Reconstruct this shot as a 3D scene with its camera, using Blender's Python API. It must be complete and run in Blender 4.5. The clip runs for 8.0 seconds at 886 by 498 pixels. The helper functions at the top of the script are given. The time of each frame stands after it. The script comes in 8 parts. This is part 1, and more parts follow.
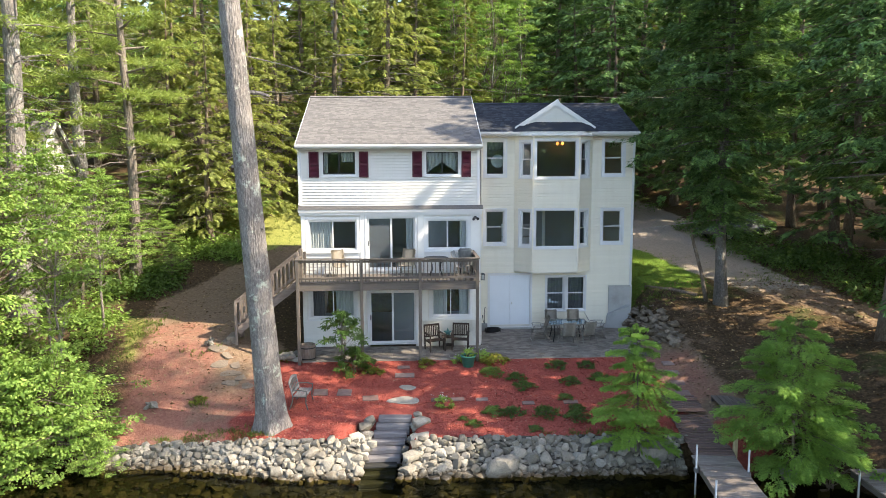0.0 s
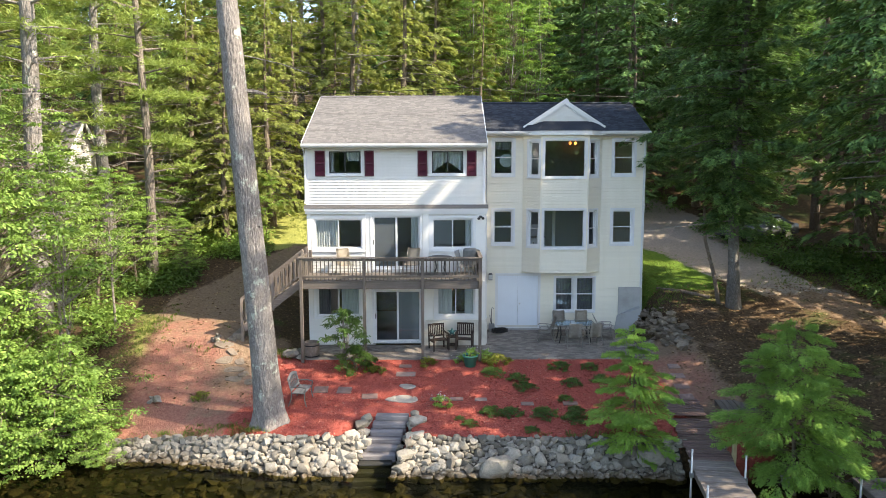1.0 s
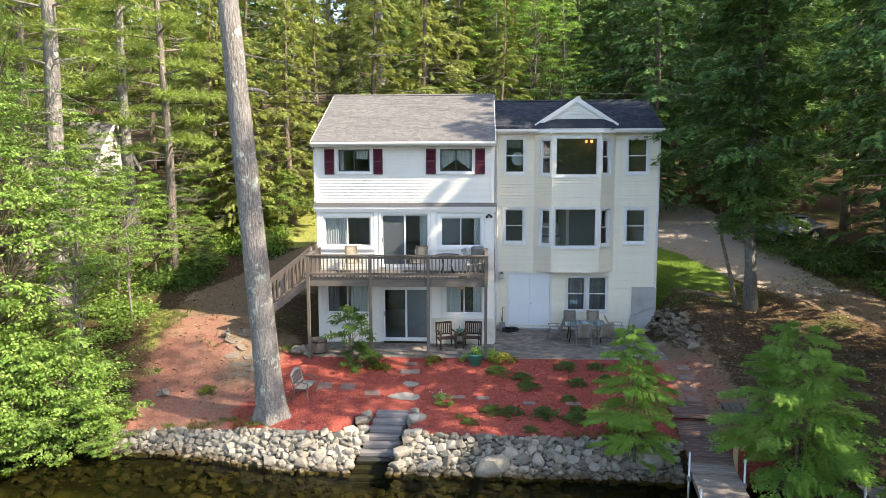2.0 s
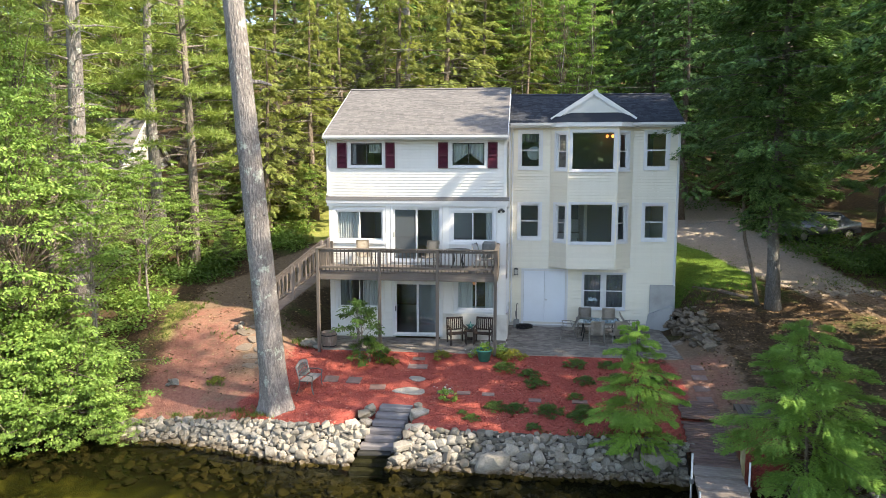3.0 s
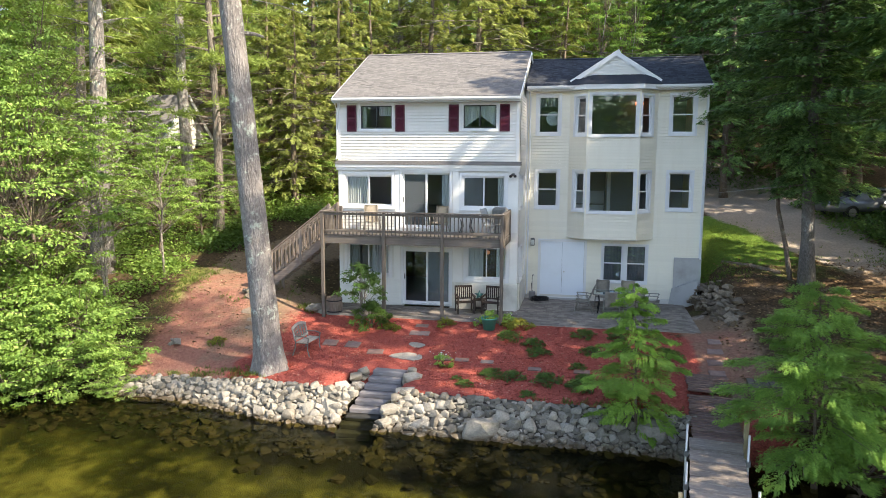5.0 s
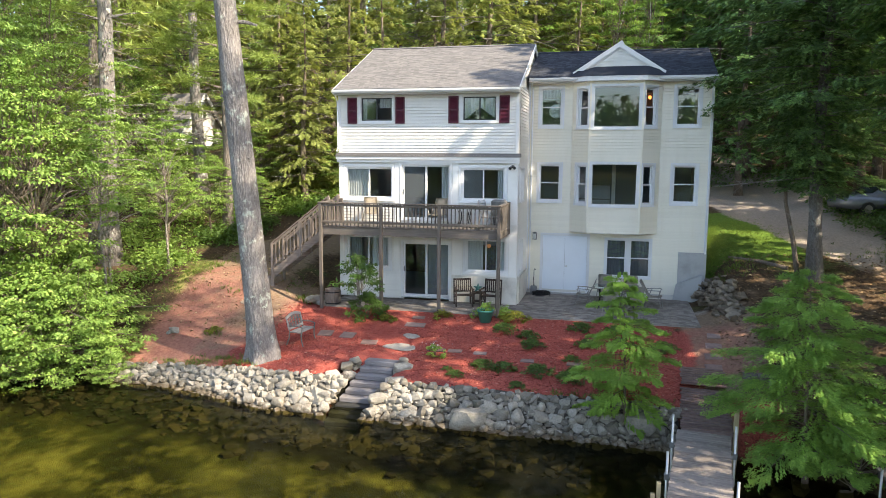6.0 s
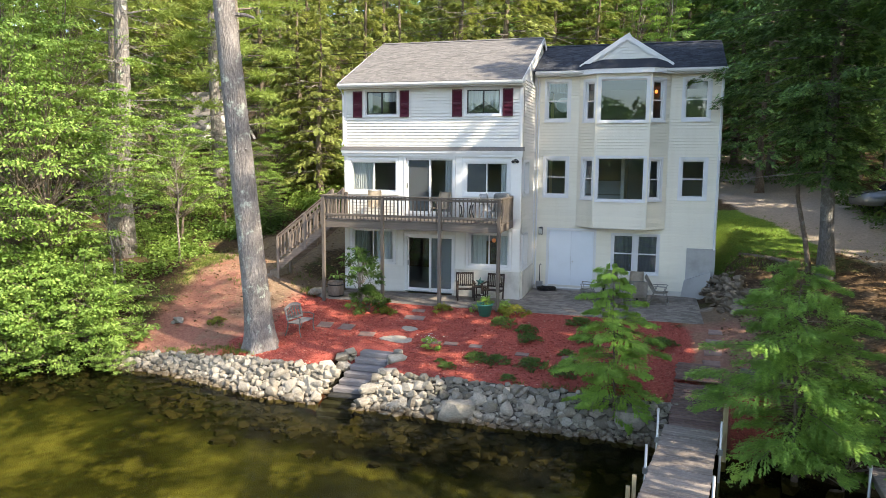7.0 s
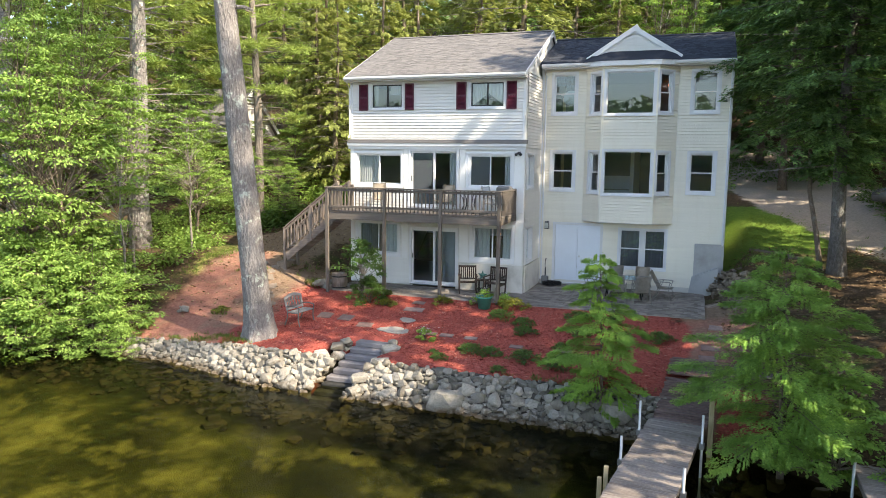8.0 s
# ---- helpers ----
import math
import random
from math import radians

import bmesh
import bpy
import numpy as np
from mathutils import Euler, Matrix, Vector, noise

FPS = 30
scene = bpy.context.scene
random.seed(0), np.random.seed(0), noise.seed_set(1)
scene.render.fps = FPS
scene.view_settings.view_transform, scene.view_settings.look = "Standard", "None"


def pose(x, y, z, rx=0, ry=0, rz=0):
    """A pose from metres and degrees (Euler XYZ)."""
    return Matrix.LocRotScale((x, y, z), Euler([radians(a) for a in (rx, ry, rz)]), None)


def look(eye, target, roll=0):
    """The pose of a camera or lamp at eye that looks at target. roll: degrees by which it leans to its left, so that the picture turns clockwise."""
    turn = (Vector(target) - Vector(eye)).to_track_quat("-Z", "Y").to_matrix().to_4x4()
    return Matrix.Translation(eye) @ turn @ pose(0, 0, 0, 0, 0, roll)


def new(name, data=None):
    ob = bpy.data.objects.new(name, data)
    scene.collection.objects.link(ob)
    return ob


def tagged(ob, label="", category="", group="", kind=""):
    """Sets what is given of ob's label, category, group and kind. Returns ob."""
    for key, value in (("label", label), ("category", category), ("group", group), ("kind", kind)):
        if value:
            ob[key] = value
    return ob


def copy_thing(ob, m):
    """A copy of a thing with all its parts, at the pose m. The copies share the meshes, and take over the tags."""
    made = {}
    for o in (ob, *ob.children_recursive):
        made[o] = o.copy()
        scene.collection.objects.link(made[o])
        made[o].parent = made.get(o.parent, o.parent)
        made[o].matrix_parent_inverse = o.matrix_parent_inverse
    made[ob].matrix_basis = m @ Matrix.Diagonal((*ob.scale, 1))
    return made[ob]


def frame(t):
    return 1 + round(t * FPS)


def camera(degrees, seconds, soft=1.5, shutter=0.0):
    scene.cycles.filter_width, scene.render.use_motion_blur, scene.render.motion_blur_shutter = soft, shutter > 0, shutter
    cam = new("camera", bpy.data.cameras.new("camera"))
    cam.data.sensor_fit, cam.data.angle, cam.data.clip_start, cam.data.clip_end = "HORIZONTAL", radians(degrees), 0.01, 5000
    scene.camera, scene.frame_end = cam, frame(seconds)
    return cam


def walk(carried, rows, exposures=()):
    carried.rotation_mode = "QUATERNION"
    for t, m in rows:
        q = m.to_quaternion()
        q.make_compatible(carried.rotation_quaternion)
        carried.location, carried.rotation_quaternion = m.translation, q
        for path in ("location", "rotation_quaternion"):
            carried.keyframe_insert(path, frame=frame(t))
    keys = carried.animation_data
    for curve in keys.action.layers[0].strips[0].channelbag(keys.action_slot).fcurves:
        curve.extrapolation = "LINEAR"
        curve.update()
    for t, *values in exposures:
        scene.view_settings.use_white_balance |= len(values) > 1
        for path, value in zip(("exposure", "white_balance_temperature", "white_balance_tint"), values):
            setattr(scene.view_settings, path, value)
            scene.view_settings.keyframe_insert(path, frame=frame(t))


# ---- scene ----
cam = camera(64.1, 8.0, soft=0.65)
PATH = [
    (0, (-1.206, -0.233, 7.166), (-1.107, 1.749, 6.918), -0.2),
    (0.5, (-0.631, -0.243, 7.131), (-0.58, 1.741, 6.885), -0.1),
    (1, (-0.082, -0.228, 7.082), (-0.079, 1.757, 6.838), -0.1),
    (2.5, (1.683, -0.071, 6.899), (1.518, 1.907, 6.658), -0.1),
    (3, (2.198, 0.122, 6.792), (1.977, 2.095, 6.547), -0.0),
    (3.5, (2.67, 0.38, 6.627), (2.399, 2.345, 6.372), 0.1),
    (4, (3.172, 0.659, 6.351), (2.853, 2.616, 6.088), 0.1),
    (4.5, (3.619, 0.915, 6.038), (3.259, 2.864, 5.768), 0.2),
    (6, (5.076, 1.431, 5.264), (4.606, 3.358, 5.01), 0.4),
    (6.5, (5.651, 1.616, 5.136), (5.13, 3.531, 4.884), 0.5),
    (7, (6.223, 1.774, 4.975), (5.657, 3.675, 4.725), 0.5),
    (7.5, (6.808, 1.941, 4.834), (6.189, 3.826, 4.585), 0.6),
    (8, (7.412, 2.146, 4.712), (6.747, 4.015, 4.462), 0.7),
]
walk(cam, [(t, look(eye, target, roll)) for t, eye, target, roll in PATH], [(0.0, 1.67, 7150, 12), (8.0, 1.67, 7150, 12)])

# ---- world and light ----
SUN = Vector((0.715, -0.245, 0.655)).normalized()
world = bpy.data.worlds.new("sky")
scene.world = world
world.use_nodes = True
wn = world.node_tree.nodes
sky = wn.new("ShaderNodeTexSky")
sky.sky_type = "NISHITA"
sky.sun_disc = False
sky.sun_elevation = math.asin(SUN.z)
sky.sun_rotation = math.atan2(SUN.x, SUN.y)
wn["Background"].inputs["Strength"].default_value = 0.15
world.node_tree.links.new(sky.outputs["Color"], wn["Background"].inputs["Color"])
sun_data = bpy.data.lights.new("sun", "SUN")
sun_data.energy = 3.7
sun_data.angle = radians(0.55)
sun_data.color = (1.0, 0.93, 0.78)
sun = new("sun", sun_data)
sun.matrix_world = look(SUN * 120, (0, 0, 0))


# ---- material tools ----
class Mat:
    """A small builder of node materials."""

    def __init__(self, name, rough=0.7, metal=0.0, spec=0.5):
        self.m = bpy.data.materials.new(name)
        self.m.use_nodes = True
        self.t = self.m.node_tree
        self.b = self.t.nodes["Principled BSDF"]
        self.b.inputs["Roughness"].default_value = rough
        self.b.inputs["Metallic"].default_value = metal
        self.b.inputs["Specular IOR Level"].default_value = spec
        self.coord = self.t.nodes.new("ShaderNodeTexCoord")

    def node(self, kind, **kw):
        n = self.t.nodes.new(kind)
        for k, v in kw.items():
            n.inputs[k].default_value = v
        return n

    def link(self, a, b):
        self.t.links.new(a, b)

    def place(self, scale=(1, 1, 1), rot=(0, 0, 0), space="Object"):
        n = self.t.nodes.new("ShaderNodeMapping")
        n.inputs["Scale"].default_value = scale
        n.inputs["Rotation"].default_value = rot
        self.link(self.coord.outputs[space], n.inputs["Vector"])
        return n.outputs["Vector"]

    def noise(self, scale, detail=4.0, rough=0.6, vec=None, dist=0.0):
        n = self.node("ShaderNodeTexNoise", Scale=scale, Detail=detail, Roughness=rough, Distortion=dist)
        self.link(vec if vec is not None else self.coord.outputs["Object"], n.inputs["Vector"])
        return n.outputs["Fac"]

    def voronoi(self, scale, vec=None, out="Distance"):
        n = self.node("ShaderNodeTexVoronoi", Scale=scale)
        self.link(vec if vec is not None else self.coord.outputs["Object"], n.inputs["Vector"])
        return n.outputs[out]

    def ramp(self, fac, stops):
        n = self.t.nodes.new("ShaderNodeValToRGB")
        e = n.color_ramp.elements
        while len(e) < len(stops):
            e.new(0.5)
        for el, (p, c) in zip(e, stops):
            el.position = p
            el.color = (*c, 1) if len(c) == 3 else c
        self.link(fac, n.inputs["Fac"])
        return n.outputs["Color"]

    def span(self, fac, a, b, lo=0.0, hi=1.0):
        n = self.t.nodes.new("ShaderNodeMapRange")
        for k, v in zip(("From Min", "From Max", "To Min", "To Max"), (a, b, lo, hi)):
            n.inputs[k].default_value = v
        self.link(fac, n.inputs["Value"])
        return n.outputs["Result"]

    def mix(self, fac, a, b, mode="MIX"):
        n = self.t.nodes.new("ShaderNodeMix")
        n.data_type = "RGBA"
        n.blend_type = mode
        for k, v in (("Factor", fac), ("A", a), ("B", b)):
            s = [i for i in n.inputs if i.name == k and (i.type == "RGBA" or k == "Factor" and i.type == "VALUE")][0]
            if isinstance(v, (int, float)):
                s.default_value = v
            elif isinstance(v, tuple):
                s.default_value = (*v, 1)
            else:
                self.link(v, s)
        return [o for o in n.outputs if o.type == "RGBA"][0]

    def math(self, op, a, b=0.0):
        n = self.t.nodes.new("ShaderNodeMath")
        n.operation = op
        for i, v in enumerate((a, b)):
            if isinstance(v, (int, float)):
                n.inputs[i].default_value = v
            else:
                self.link(v, n.inputs[i])
        return n.outputs[0]

    def attr(self, name):
        n = self.t.nodes.new("ShaderNodeAttribute")
        n.attribute_name = name
        return n.outputs["Fac"]

    def island(self):
        return self.t.nodes.new("ShaderNodeNewGeometry").outputs["Random Per Island"]

    def each(self):
        return self.t.nodes.new("ShaderNodeObjectInfo").outputs["Random"]

    def color(self, c):
        if isinstance(c, tuple):
            self.b.inputs["Base Color"].default_value = (*c, 1)
        else:
            self.link(c, self.b.inputs["Base Color"])

    def rough(self, fac):
        self.link(fac, self.b.inputs["Roughness"])

    def bump(self, fac, strength=0.4, dist=0.02):
        n = self.node("ShaderNodeBump", Strength=strength, Distance=dist)
        self.link(fac, n.inputs["Height"])
        self.link(n.outputs["Normal"], self.b.inputs["Normal"])


def painted(name, c, rough=0.5, dirt=0.12, dirtc=(0.30, 0.28, 0.24), scale=1.0):
    m = Mat(name, rough)
    big = m.noise(0.7 * scale, 5, 0.65)
    fine = m.noise(26 * scale, 3, 0.6)
    base = m.mix(m.span(fine, 0.3, 0.7, 0, 0.5), c, tuple(v * 0.93 for v in c))
    m.color(m.mix(m.span(big, 0.48, 0.78, 0, dirt), base, dirtc))
    m.rough(m.span(fine, 0.2, 0.8, rough - 0.08, rough + 0.1))
    m.bump(fine, 0.12, 0.004)
    return m.m


def siding_mat(name, c, stain):
    m = Mat(name, 0.45)
    streak = m.noise(1.0, 5, 0.65, m.place((3.0, 3.0, 0.35)))
    blot = m.noise(0.55, 4, 0.6)
    fine = m.noise(40, 2)
    base = m.mix(m.island(), tuple(v * 0.96 for v in c), c)
    base = m.mix(m.span(streak, 0.5, 0.8, 0, 0.22), base, stain)
    base = m.mix(m.span(blot, 0.55, 0.8, 0, 0.18), base, tuple(v * 0.8 for v in stain))
    m.color(base)
    m.bump(fine, 0.1, 0.003)
    return m.m


def wood_mat(name, a, b, axis="x", rough=0.75, grain=1.0, per=True):
    """Weathered boards; the grain runs along the axis."""
    m = Mat(name, rough, spec=0.3)
    sc = {"x": (0.8, 14, 14), "y": (14, 0.8, 14), "z": (14, 14, 0.8)}[axis]
    g = m.noise(2.2 * grain, 6, 0.7, m.place(sc), 0.6)
    blot = m.noise(1.3, 4)
    base = m.ramp(g, [(0.25, tuple(v * 0.55 for v in a)), (0.5, a), (0.75, b)])
    base = m.mix(m.span(blot, 0.45, 0.75, 0, 0.5), base, tuple(v * 0.6 for v in a))
    if per:
        base = m.mix(m.span(m.each(), 0, 1, 0, 0.45), base, tuple(v * 0.75 for v in b))
    m.color(base)
    m.bump(g, 0.5, 0.01)
    return m.m


def leaf_mat(name, dark, light, rough=0.55, thin=0.35, lit=(0.30, 0.42, 0.06)):
    m = Mat(name, rough, spec=0.25)
    r = m.island()
    patch = m.noise(1.1, 3)
    c = m.ramp(r, [(0.0, dark), (0.55, tuple((a + b) / 2 for a, b in zip(dark, light))), (1.0, light)])
    # dark pockets put into the leaf colour, standing in for shade between boughs
    c = m.mix(m.span(patch, 0.44, 0.58, 0, 0.7), c, tuple(v * 0.7 for v in dark))
    m.color(c)
    tr = m.t.nodes.new("ShaderNodeBsdfTranslucent")
    m.link(m.mix(0.55, c, lit), tr.inputs["Color"])
    mx = m.node("ShaderNodeMixShader", Fac=thin)
    m.link(m.b.outputs[0], mx.inputs[1])
    m.link(tr.outputs[0], mx.inputs[2])
    m.link(mx.outputs[0], m.t.nodes["Material Output"].inputs["Surface"])
    return m.m


def bark_mat(name, a, b, lichen=(0.42, 0.46, 0.42), amount=0.5):
    m = Mat(name, 0.9, spec=0.2)
    v = m.place((13, 13, 5.0))
    g = m.noise(1.4, 7, 0.8, v, 1.2)
    plates = m.voronoi(1.7, m.place((9, 9, 2.6)))
    c = m.ramp(g, [(0.3, tuple(x * 0.4 for x in a)), (0.5, a), (0.72, b)])
    c = m.mix(m.span(m.noise(1.5, 4, 0.6), 0.45, 0.7, 0, 0.35), c, b)
    c = m.mix(m.span(m.noise(2.4, 7, 0.75), 0.57, 0.63, 0, amount), c, lichen)
    m.color(c)
    m.bump(m.math("ADD", g, plates), 1.0, 0.045)
    return m.m


def stone_mat(name, a, b, c, rough=0.85, moss=0.0, per="object", tide=False):
    m = Mat(name, rough, spec=0.3)
    r = m.each() if per == "object" else m.island()
    tone = m.ramp(r, [(0.0, a), (0.45, b), (1.0, c)])
    sp = m.noise(5.5 if per == "object" else 26, 6, 0.75)
    big = m.noise(1.1 if per == "object" else 7, 4)
    col = m.mix(m.span(sp, 0.42, 0.70, 0, 0.6), tone, tuple(v * 0.55 for v in a))
    col = m.mix(m.span(big, 0.55, 0.75, 0, 0.5), col, tuple(min(1, v * 1.1) for v in c))
    if moss:
        col = m.mix(m.span(m.noise(1.7, 4), 0.55, 0.65, 0, moss), col, (0.10, 0.11, 0.03))
    if tide:
        sep = m.t.nodes.new("ShaderNodeSeparateXYZ")
        m.link(m.t.nodes.new("ShaderNodeNewGeometry").outputs["Position"], sep.inputs[0])
        line = m.math("ADD", sep.outputs["Z"], m.span(big, 0.3, 0.7, -0.12, 0.12))
        col = m.mix(m.span(line, -1.84, -1.62, 0.85, 0.0), col, (0.085, 0.055, 0.024))
    m.color(col)
    m.bump(m.math("ADD", sp, big), 0.9, 0.045)
    return m.m


def plain(name, c, rough=0.5, metal=0.0, vary=0.15):
    m = Mat(name, rough, metal)
    n = m.noise(9, 4)
    m.color(m.mix(m.span(n, 0.35, 0.7), c, tuple(v * (1 - vary) for v in c)))
    m.bump(m.noise(60, 2), 0.08, 0.003)
    return m.m


def glass_mat(name, tint=(0.80, 0.85, 0.88), ior=1.5, wave=0.0, gain=2.0, blur=0.01, floor=0.045, sheen=(0.86, 0.95, 1.0)):
    """Thin pane: clear straight through, with the gloss of its angle."""
    m = bpy.data.materials.new(name)
    m.use_nodes = True
    t = m.node_tree
    t.nodes.remove(t.nodes["Principled BSDF"])
    fr = t.nodes.new("ShaderNodeFresnel")
    fr.inputs["IOR"].default_value = ior
    k = t.nodes.new("ShaderNodeMath")
    k.operation = "MULTIPLY_ADD"
    k.inputs[1].default_value = gain
    k.inputs[2].default_value = floor
    t.links.new(fr.outputs[0], k.inputs[0])
    tr = t.nodes.new("ShaderNodeBsdfTransparent")
    tr.inputs["Color"].default_value = (*tint, 1)
    gl = t.nodes.new("ShaderNodeBsdfGlossy")
    gl.inputs["Roughness"].default_value = blur
    gl.inputs["Color"].default_value = (*sheen, 1)
    if wave:
        co = t.nodes.new("ShaderNodeTexCoord")
        n = t.nodes.new("ShaderNodeTexNoise")
        n.inputs["Scale"].default_value = 2.2
        n.inputs["Detail"].default_value = 4
        bp = t.nodes.new("ShaderNodeBump")
        bp.inputs["Strength"].default_value = wave
        bp.inputs["Distance"].default_value = 0.05
        t.links.new(co.outputs["Object"], n.inputs["Vector"])
        t.links.new(n.outputs["Fac"], bp.inputs["Height"])
        t.links.new(bp.outputs["Normal"], gl.inputs["Normal"])
        t.links.new(bp.outputs["Normal"], fr.inputs["Normal"])
    mx = t.nodes.new("ShaderNodeMixShader")
    t.links.new(k.outputs[0], mx.inputs[0])
    t.links.new(tr.outputs[0], mx.inputs[1])
    t.links.new(gl.outputs[0], mx.inputs[2])
    t.links.new(mx.outputs[0], t.nodes["Material Output"].inputs["Surface"])
    return m


# ---- mesh tools ----
def part(name, bm, material, parent=None, label="", smooth=False):
    """Links a bmesh as one mesh object under a thing or a part."""
    me = bpy.data.meshes.new(name)
    bm.to_mesh(me)
    bm.free()
    if smooth:
        me.shade_smooth()
    return piece(name, me, material, parent, label)


def piece(name, me, material, parent=None, label="", m=None):
    if material is not None and not me.materials:
        me.materials.append(material)
    ob = new(name, me)
    if parent is not None:
        ob.parent = parent
    if m is not None:
        ob.matrix_basis = m
    if label:
        tagged(ob, label)
    return ob


def thing(name, label, category, at=(0, 0, 0), turn=0.0, group="", kind=""):
    ob = new(name)
    ob.empty_display_size = 0.2
    ob.matrix_basis = pose(*at, 0, 0, turn)
    return tagged(ob, label, category, group, kind)


def grid_mesh(name, verts, faces):
    me = bpy.data.meshes.new(name)
    me.from_pydata(verts, [], faces)
    me.update()
    return me


def box(bm, x0, x1, y0, y1, z0, z1, m=None, bevel=0.0):
    r = bmesh.ops.create_cube(bm, size=1)
    vs = r["verts"]
    bmesh.ops.scale(bm, vec=(x1 - x0, y1 - y0, z1 - z0), verts=vs)
    bmesh.ops.translate(bm, vec=((x0 + x1) / 2, (y0 + y1) / 2, (z0 + z1) / 2), verts=vs)
    if bevel:
        es = list({e for v in vs for e in v.link_edges})
        r = bmesh.ops.bevel(bm, geom=es, offset=bevel, segments=1, affect="EDGES", profile=0.5)
        vs = list({v for f in r["faces"] for v in f.verts} | {v for v in vs if v.is_valid})
    if m is not None:
        bmesh.ops.transform(bm, matrix=m, verts=vs)
    return vs


def boxm(*a, **k):
    bm = bmesh.new()
    box(bm, *a, **k)
    return bm


def tube(bm, pts, radii, sides=8, cap=True):
    """A tapered tube along points."""
    rings = []
    pts = [Vector(p) for p in pts]
    for i, p in enumerate(pts):
        d = (pts[min(i + 1, len(pts) - 1)] - pts[max(i - 1, 0)]).normalized()
        a = d.orthogonal().normalized() if abs(d.z) < 0.9 else d.cross(Vector((0, 1, 0))).normalized()
        b = d.cross(a)
        r = radii[i] if isinstance(radii, (list, tuple)) else radii
        rings.append([bm.verts.new(p + (a * math.cos(t) + b * math.sin(t)) * r) for t in [2 * math.pi * k / sides for k in range(sides)]])
    for r0, r1 in zip(rings, rings[1:]):
        for k in range(sides):
            bm.faces.new((r0[k], r0[(k + 1) % sides], r1[(k + 1) % sides], r1[k]))
    if cap:
        bm.faces.new(rings[0][::-1])
        bm.faces.new(rings[-1])
    return rings


def tubem(pts, radii, sides=8):
    bm = bmesh.new()
    tube(bm, pts, radii, sides)
    bmesh.ops.recalc_face_normals(bm, faces=bm.faces[:])
    return bm


def lathe(bm, prof, sides=20, at=(0, 0, 0)):
    """Turns a profile of (radius, z) about the upright axis."""
    rings = [[bm.verts.new((at[0] + r * math.cos(2 * math.pi * k / sides), at[1] + r * math.sin(2 * math.pi * k / sides), at[2] + z)) for k in range(sides)] for r, z in prof]
    for a, b in zip(rings, rings[1:]):
        for k in range(sides):
            bm.faces.new((a[k], a[(k + 1) % sides], b[(k + 1) % sides], b[k]))
    return rings


def lerp_table(v, table):
    return float(np.interp(v, [a for a, _ in table], [b for _, b in table]))


def smooth01(a, b, v):
    t = min(1.0, max(0.0, (v - a) / (b - a)))
    return t * t * (3 - 2 * t)


def fbm(x, y, s, seed=0.0, o=3):
    return noise.fractal(Vector((x * s, y * s, seed)), 1.0, 2.0, o)


# ---- materials ----
SIDING_W = siding_mat("white_vinyl_siding", (0.735, 0.715, 0.675), (0.50, 0.48, 0.44))
SIDING_C = siding_mat("cream_vinyl_siding", (0.81, 0.76, 0.635), (0.61, 0.53, 0.375))
TRIM = painted("white_trim", (0.73, 0.73, 0.73), 0.45, 0.1)
GUTTER = painted("chalky_gutter_metal", (0.60, 0.595, 0.58), 0.5, 0.45, (0.32, 0.31, 0.28), 2.0)
WALLP = painted("white_wall_panel", (0.80, 0.79, 0.76), 0.6, 0.25, (0.45, 0.42, 0.36))
CONC = painted("old_concrete", (0.42, 0.42, 0.41), 0.9, 0.6, (0.2, 0.19, 0.17), 2.0)
PLASTER = painted("weathered_white_masonry", (0.66, 0.63, 0.57), 0.9, 0.7, (0.28, 0.25, 0.2), 1.8)
SHUTTER = plain("burgundy_shutter", (0.10, 0.012, 0.028), 0.5, 0, 0.3)
DOORW = painted("white_door_paint", (0.78, 0.82, 0.87), 0.4, 0.12)
SASHD = plain("dark_sash", (0.035, 0.037, 0.04), 0.4)
GLASS = glass_mat("window_glass", gain=1.6)
SCREEN = plain("insect_screen", (0.16, 0.165, 0.17), 0.7)
CURTAIN = painted("curtain_cloth", (0.62, 0.62, 0.60), 0.9, 0.15)
ROOM = painted("room_paint", (0.27, 0.325, 0.37), 0.9, 0.2)
DECKW = wood_mat("weathered_deck_wood", (0.115, 0.095, 0.08), (0.225, 0.195, 0.168), "x")
DECKZ = wood_mat("weathered_post_wood", (0.115, 0.095, 0.08), (0.225, 0.195, 0.168), "z")
DECKY = wood_mat("weathered_joist_wood", (0.115, 0.095, 0.08), (0.225, 0.195, 0.168), "y")
DOCKW = wood_mat("dock_plank_wood", (0.17, 0.14, 0.12), (0.42, 0.37, 0.335), "x", grain=1.6)
RAMPW = wood_mat("stained_ramp_wood", (0.14, 0.085, 0.074), (0.31, 0.215, 0.19), "x", grain=1.5)
TIMBER = wood_mat("grey_timber", (0.19, 0.175, 0.178), (0.35, 0.328, 0.333), "x")
CHAIRW = wood_mat("brown_stained_wood", (0.038, 0.026, 0.021), (0.085, 0.062, 0.051), "z")
BARK_P = bark_mat("pine_bark", (0.225, 0.202, 0.190), (0.46, 0.42, 0.395), (0.55, 0.59, 0.51), 0.8)
BARK_M = bark_mat("brown_pine_bark", (0.19, 0.16, 0.138), (0.38, 0.325, 0.28), (0.38, 0.39, 0.34), 0.45)
BARK_D = bark_mat("dark_bark", (0.17, 0.13, 0.10), (0.32, 0.27, 0.22), (0.3, 0.33, 0.3), 0.35)
BARK_H = bark_mat("grey_hemlock_bark", (0.15, 0.138, 0.125), (0.31, 0.29, 0.27), (0.36, 0.38, 0.35), 0.45)
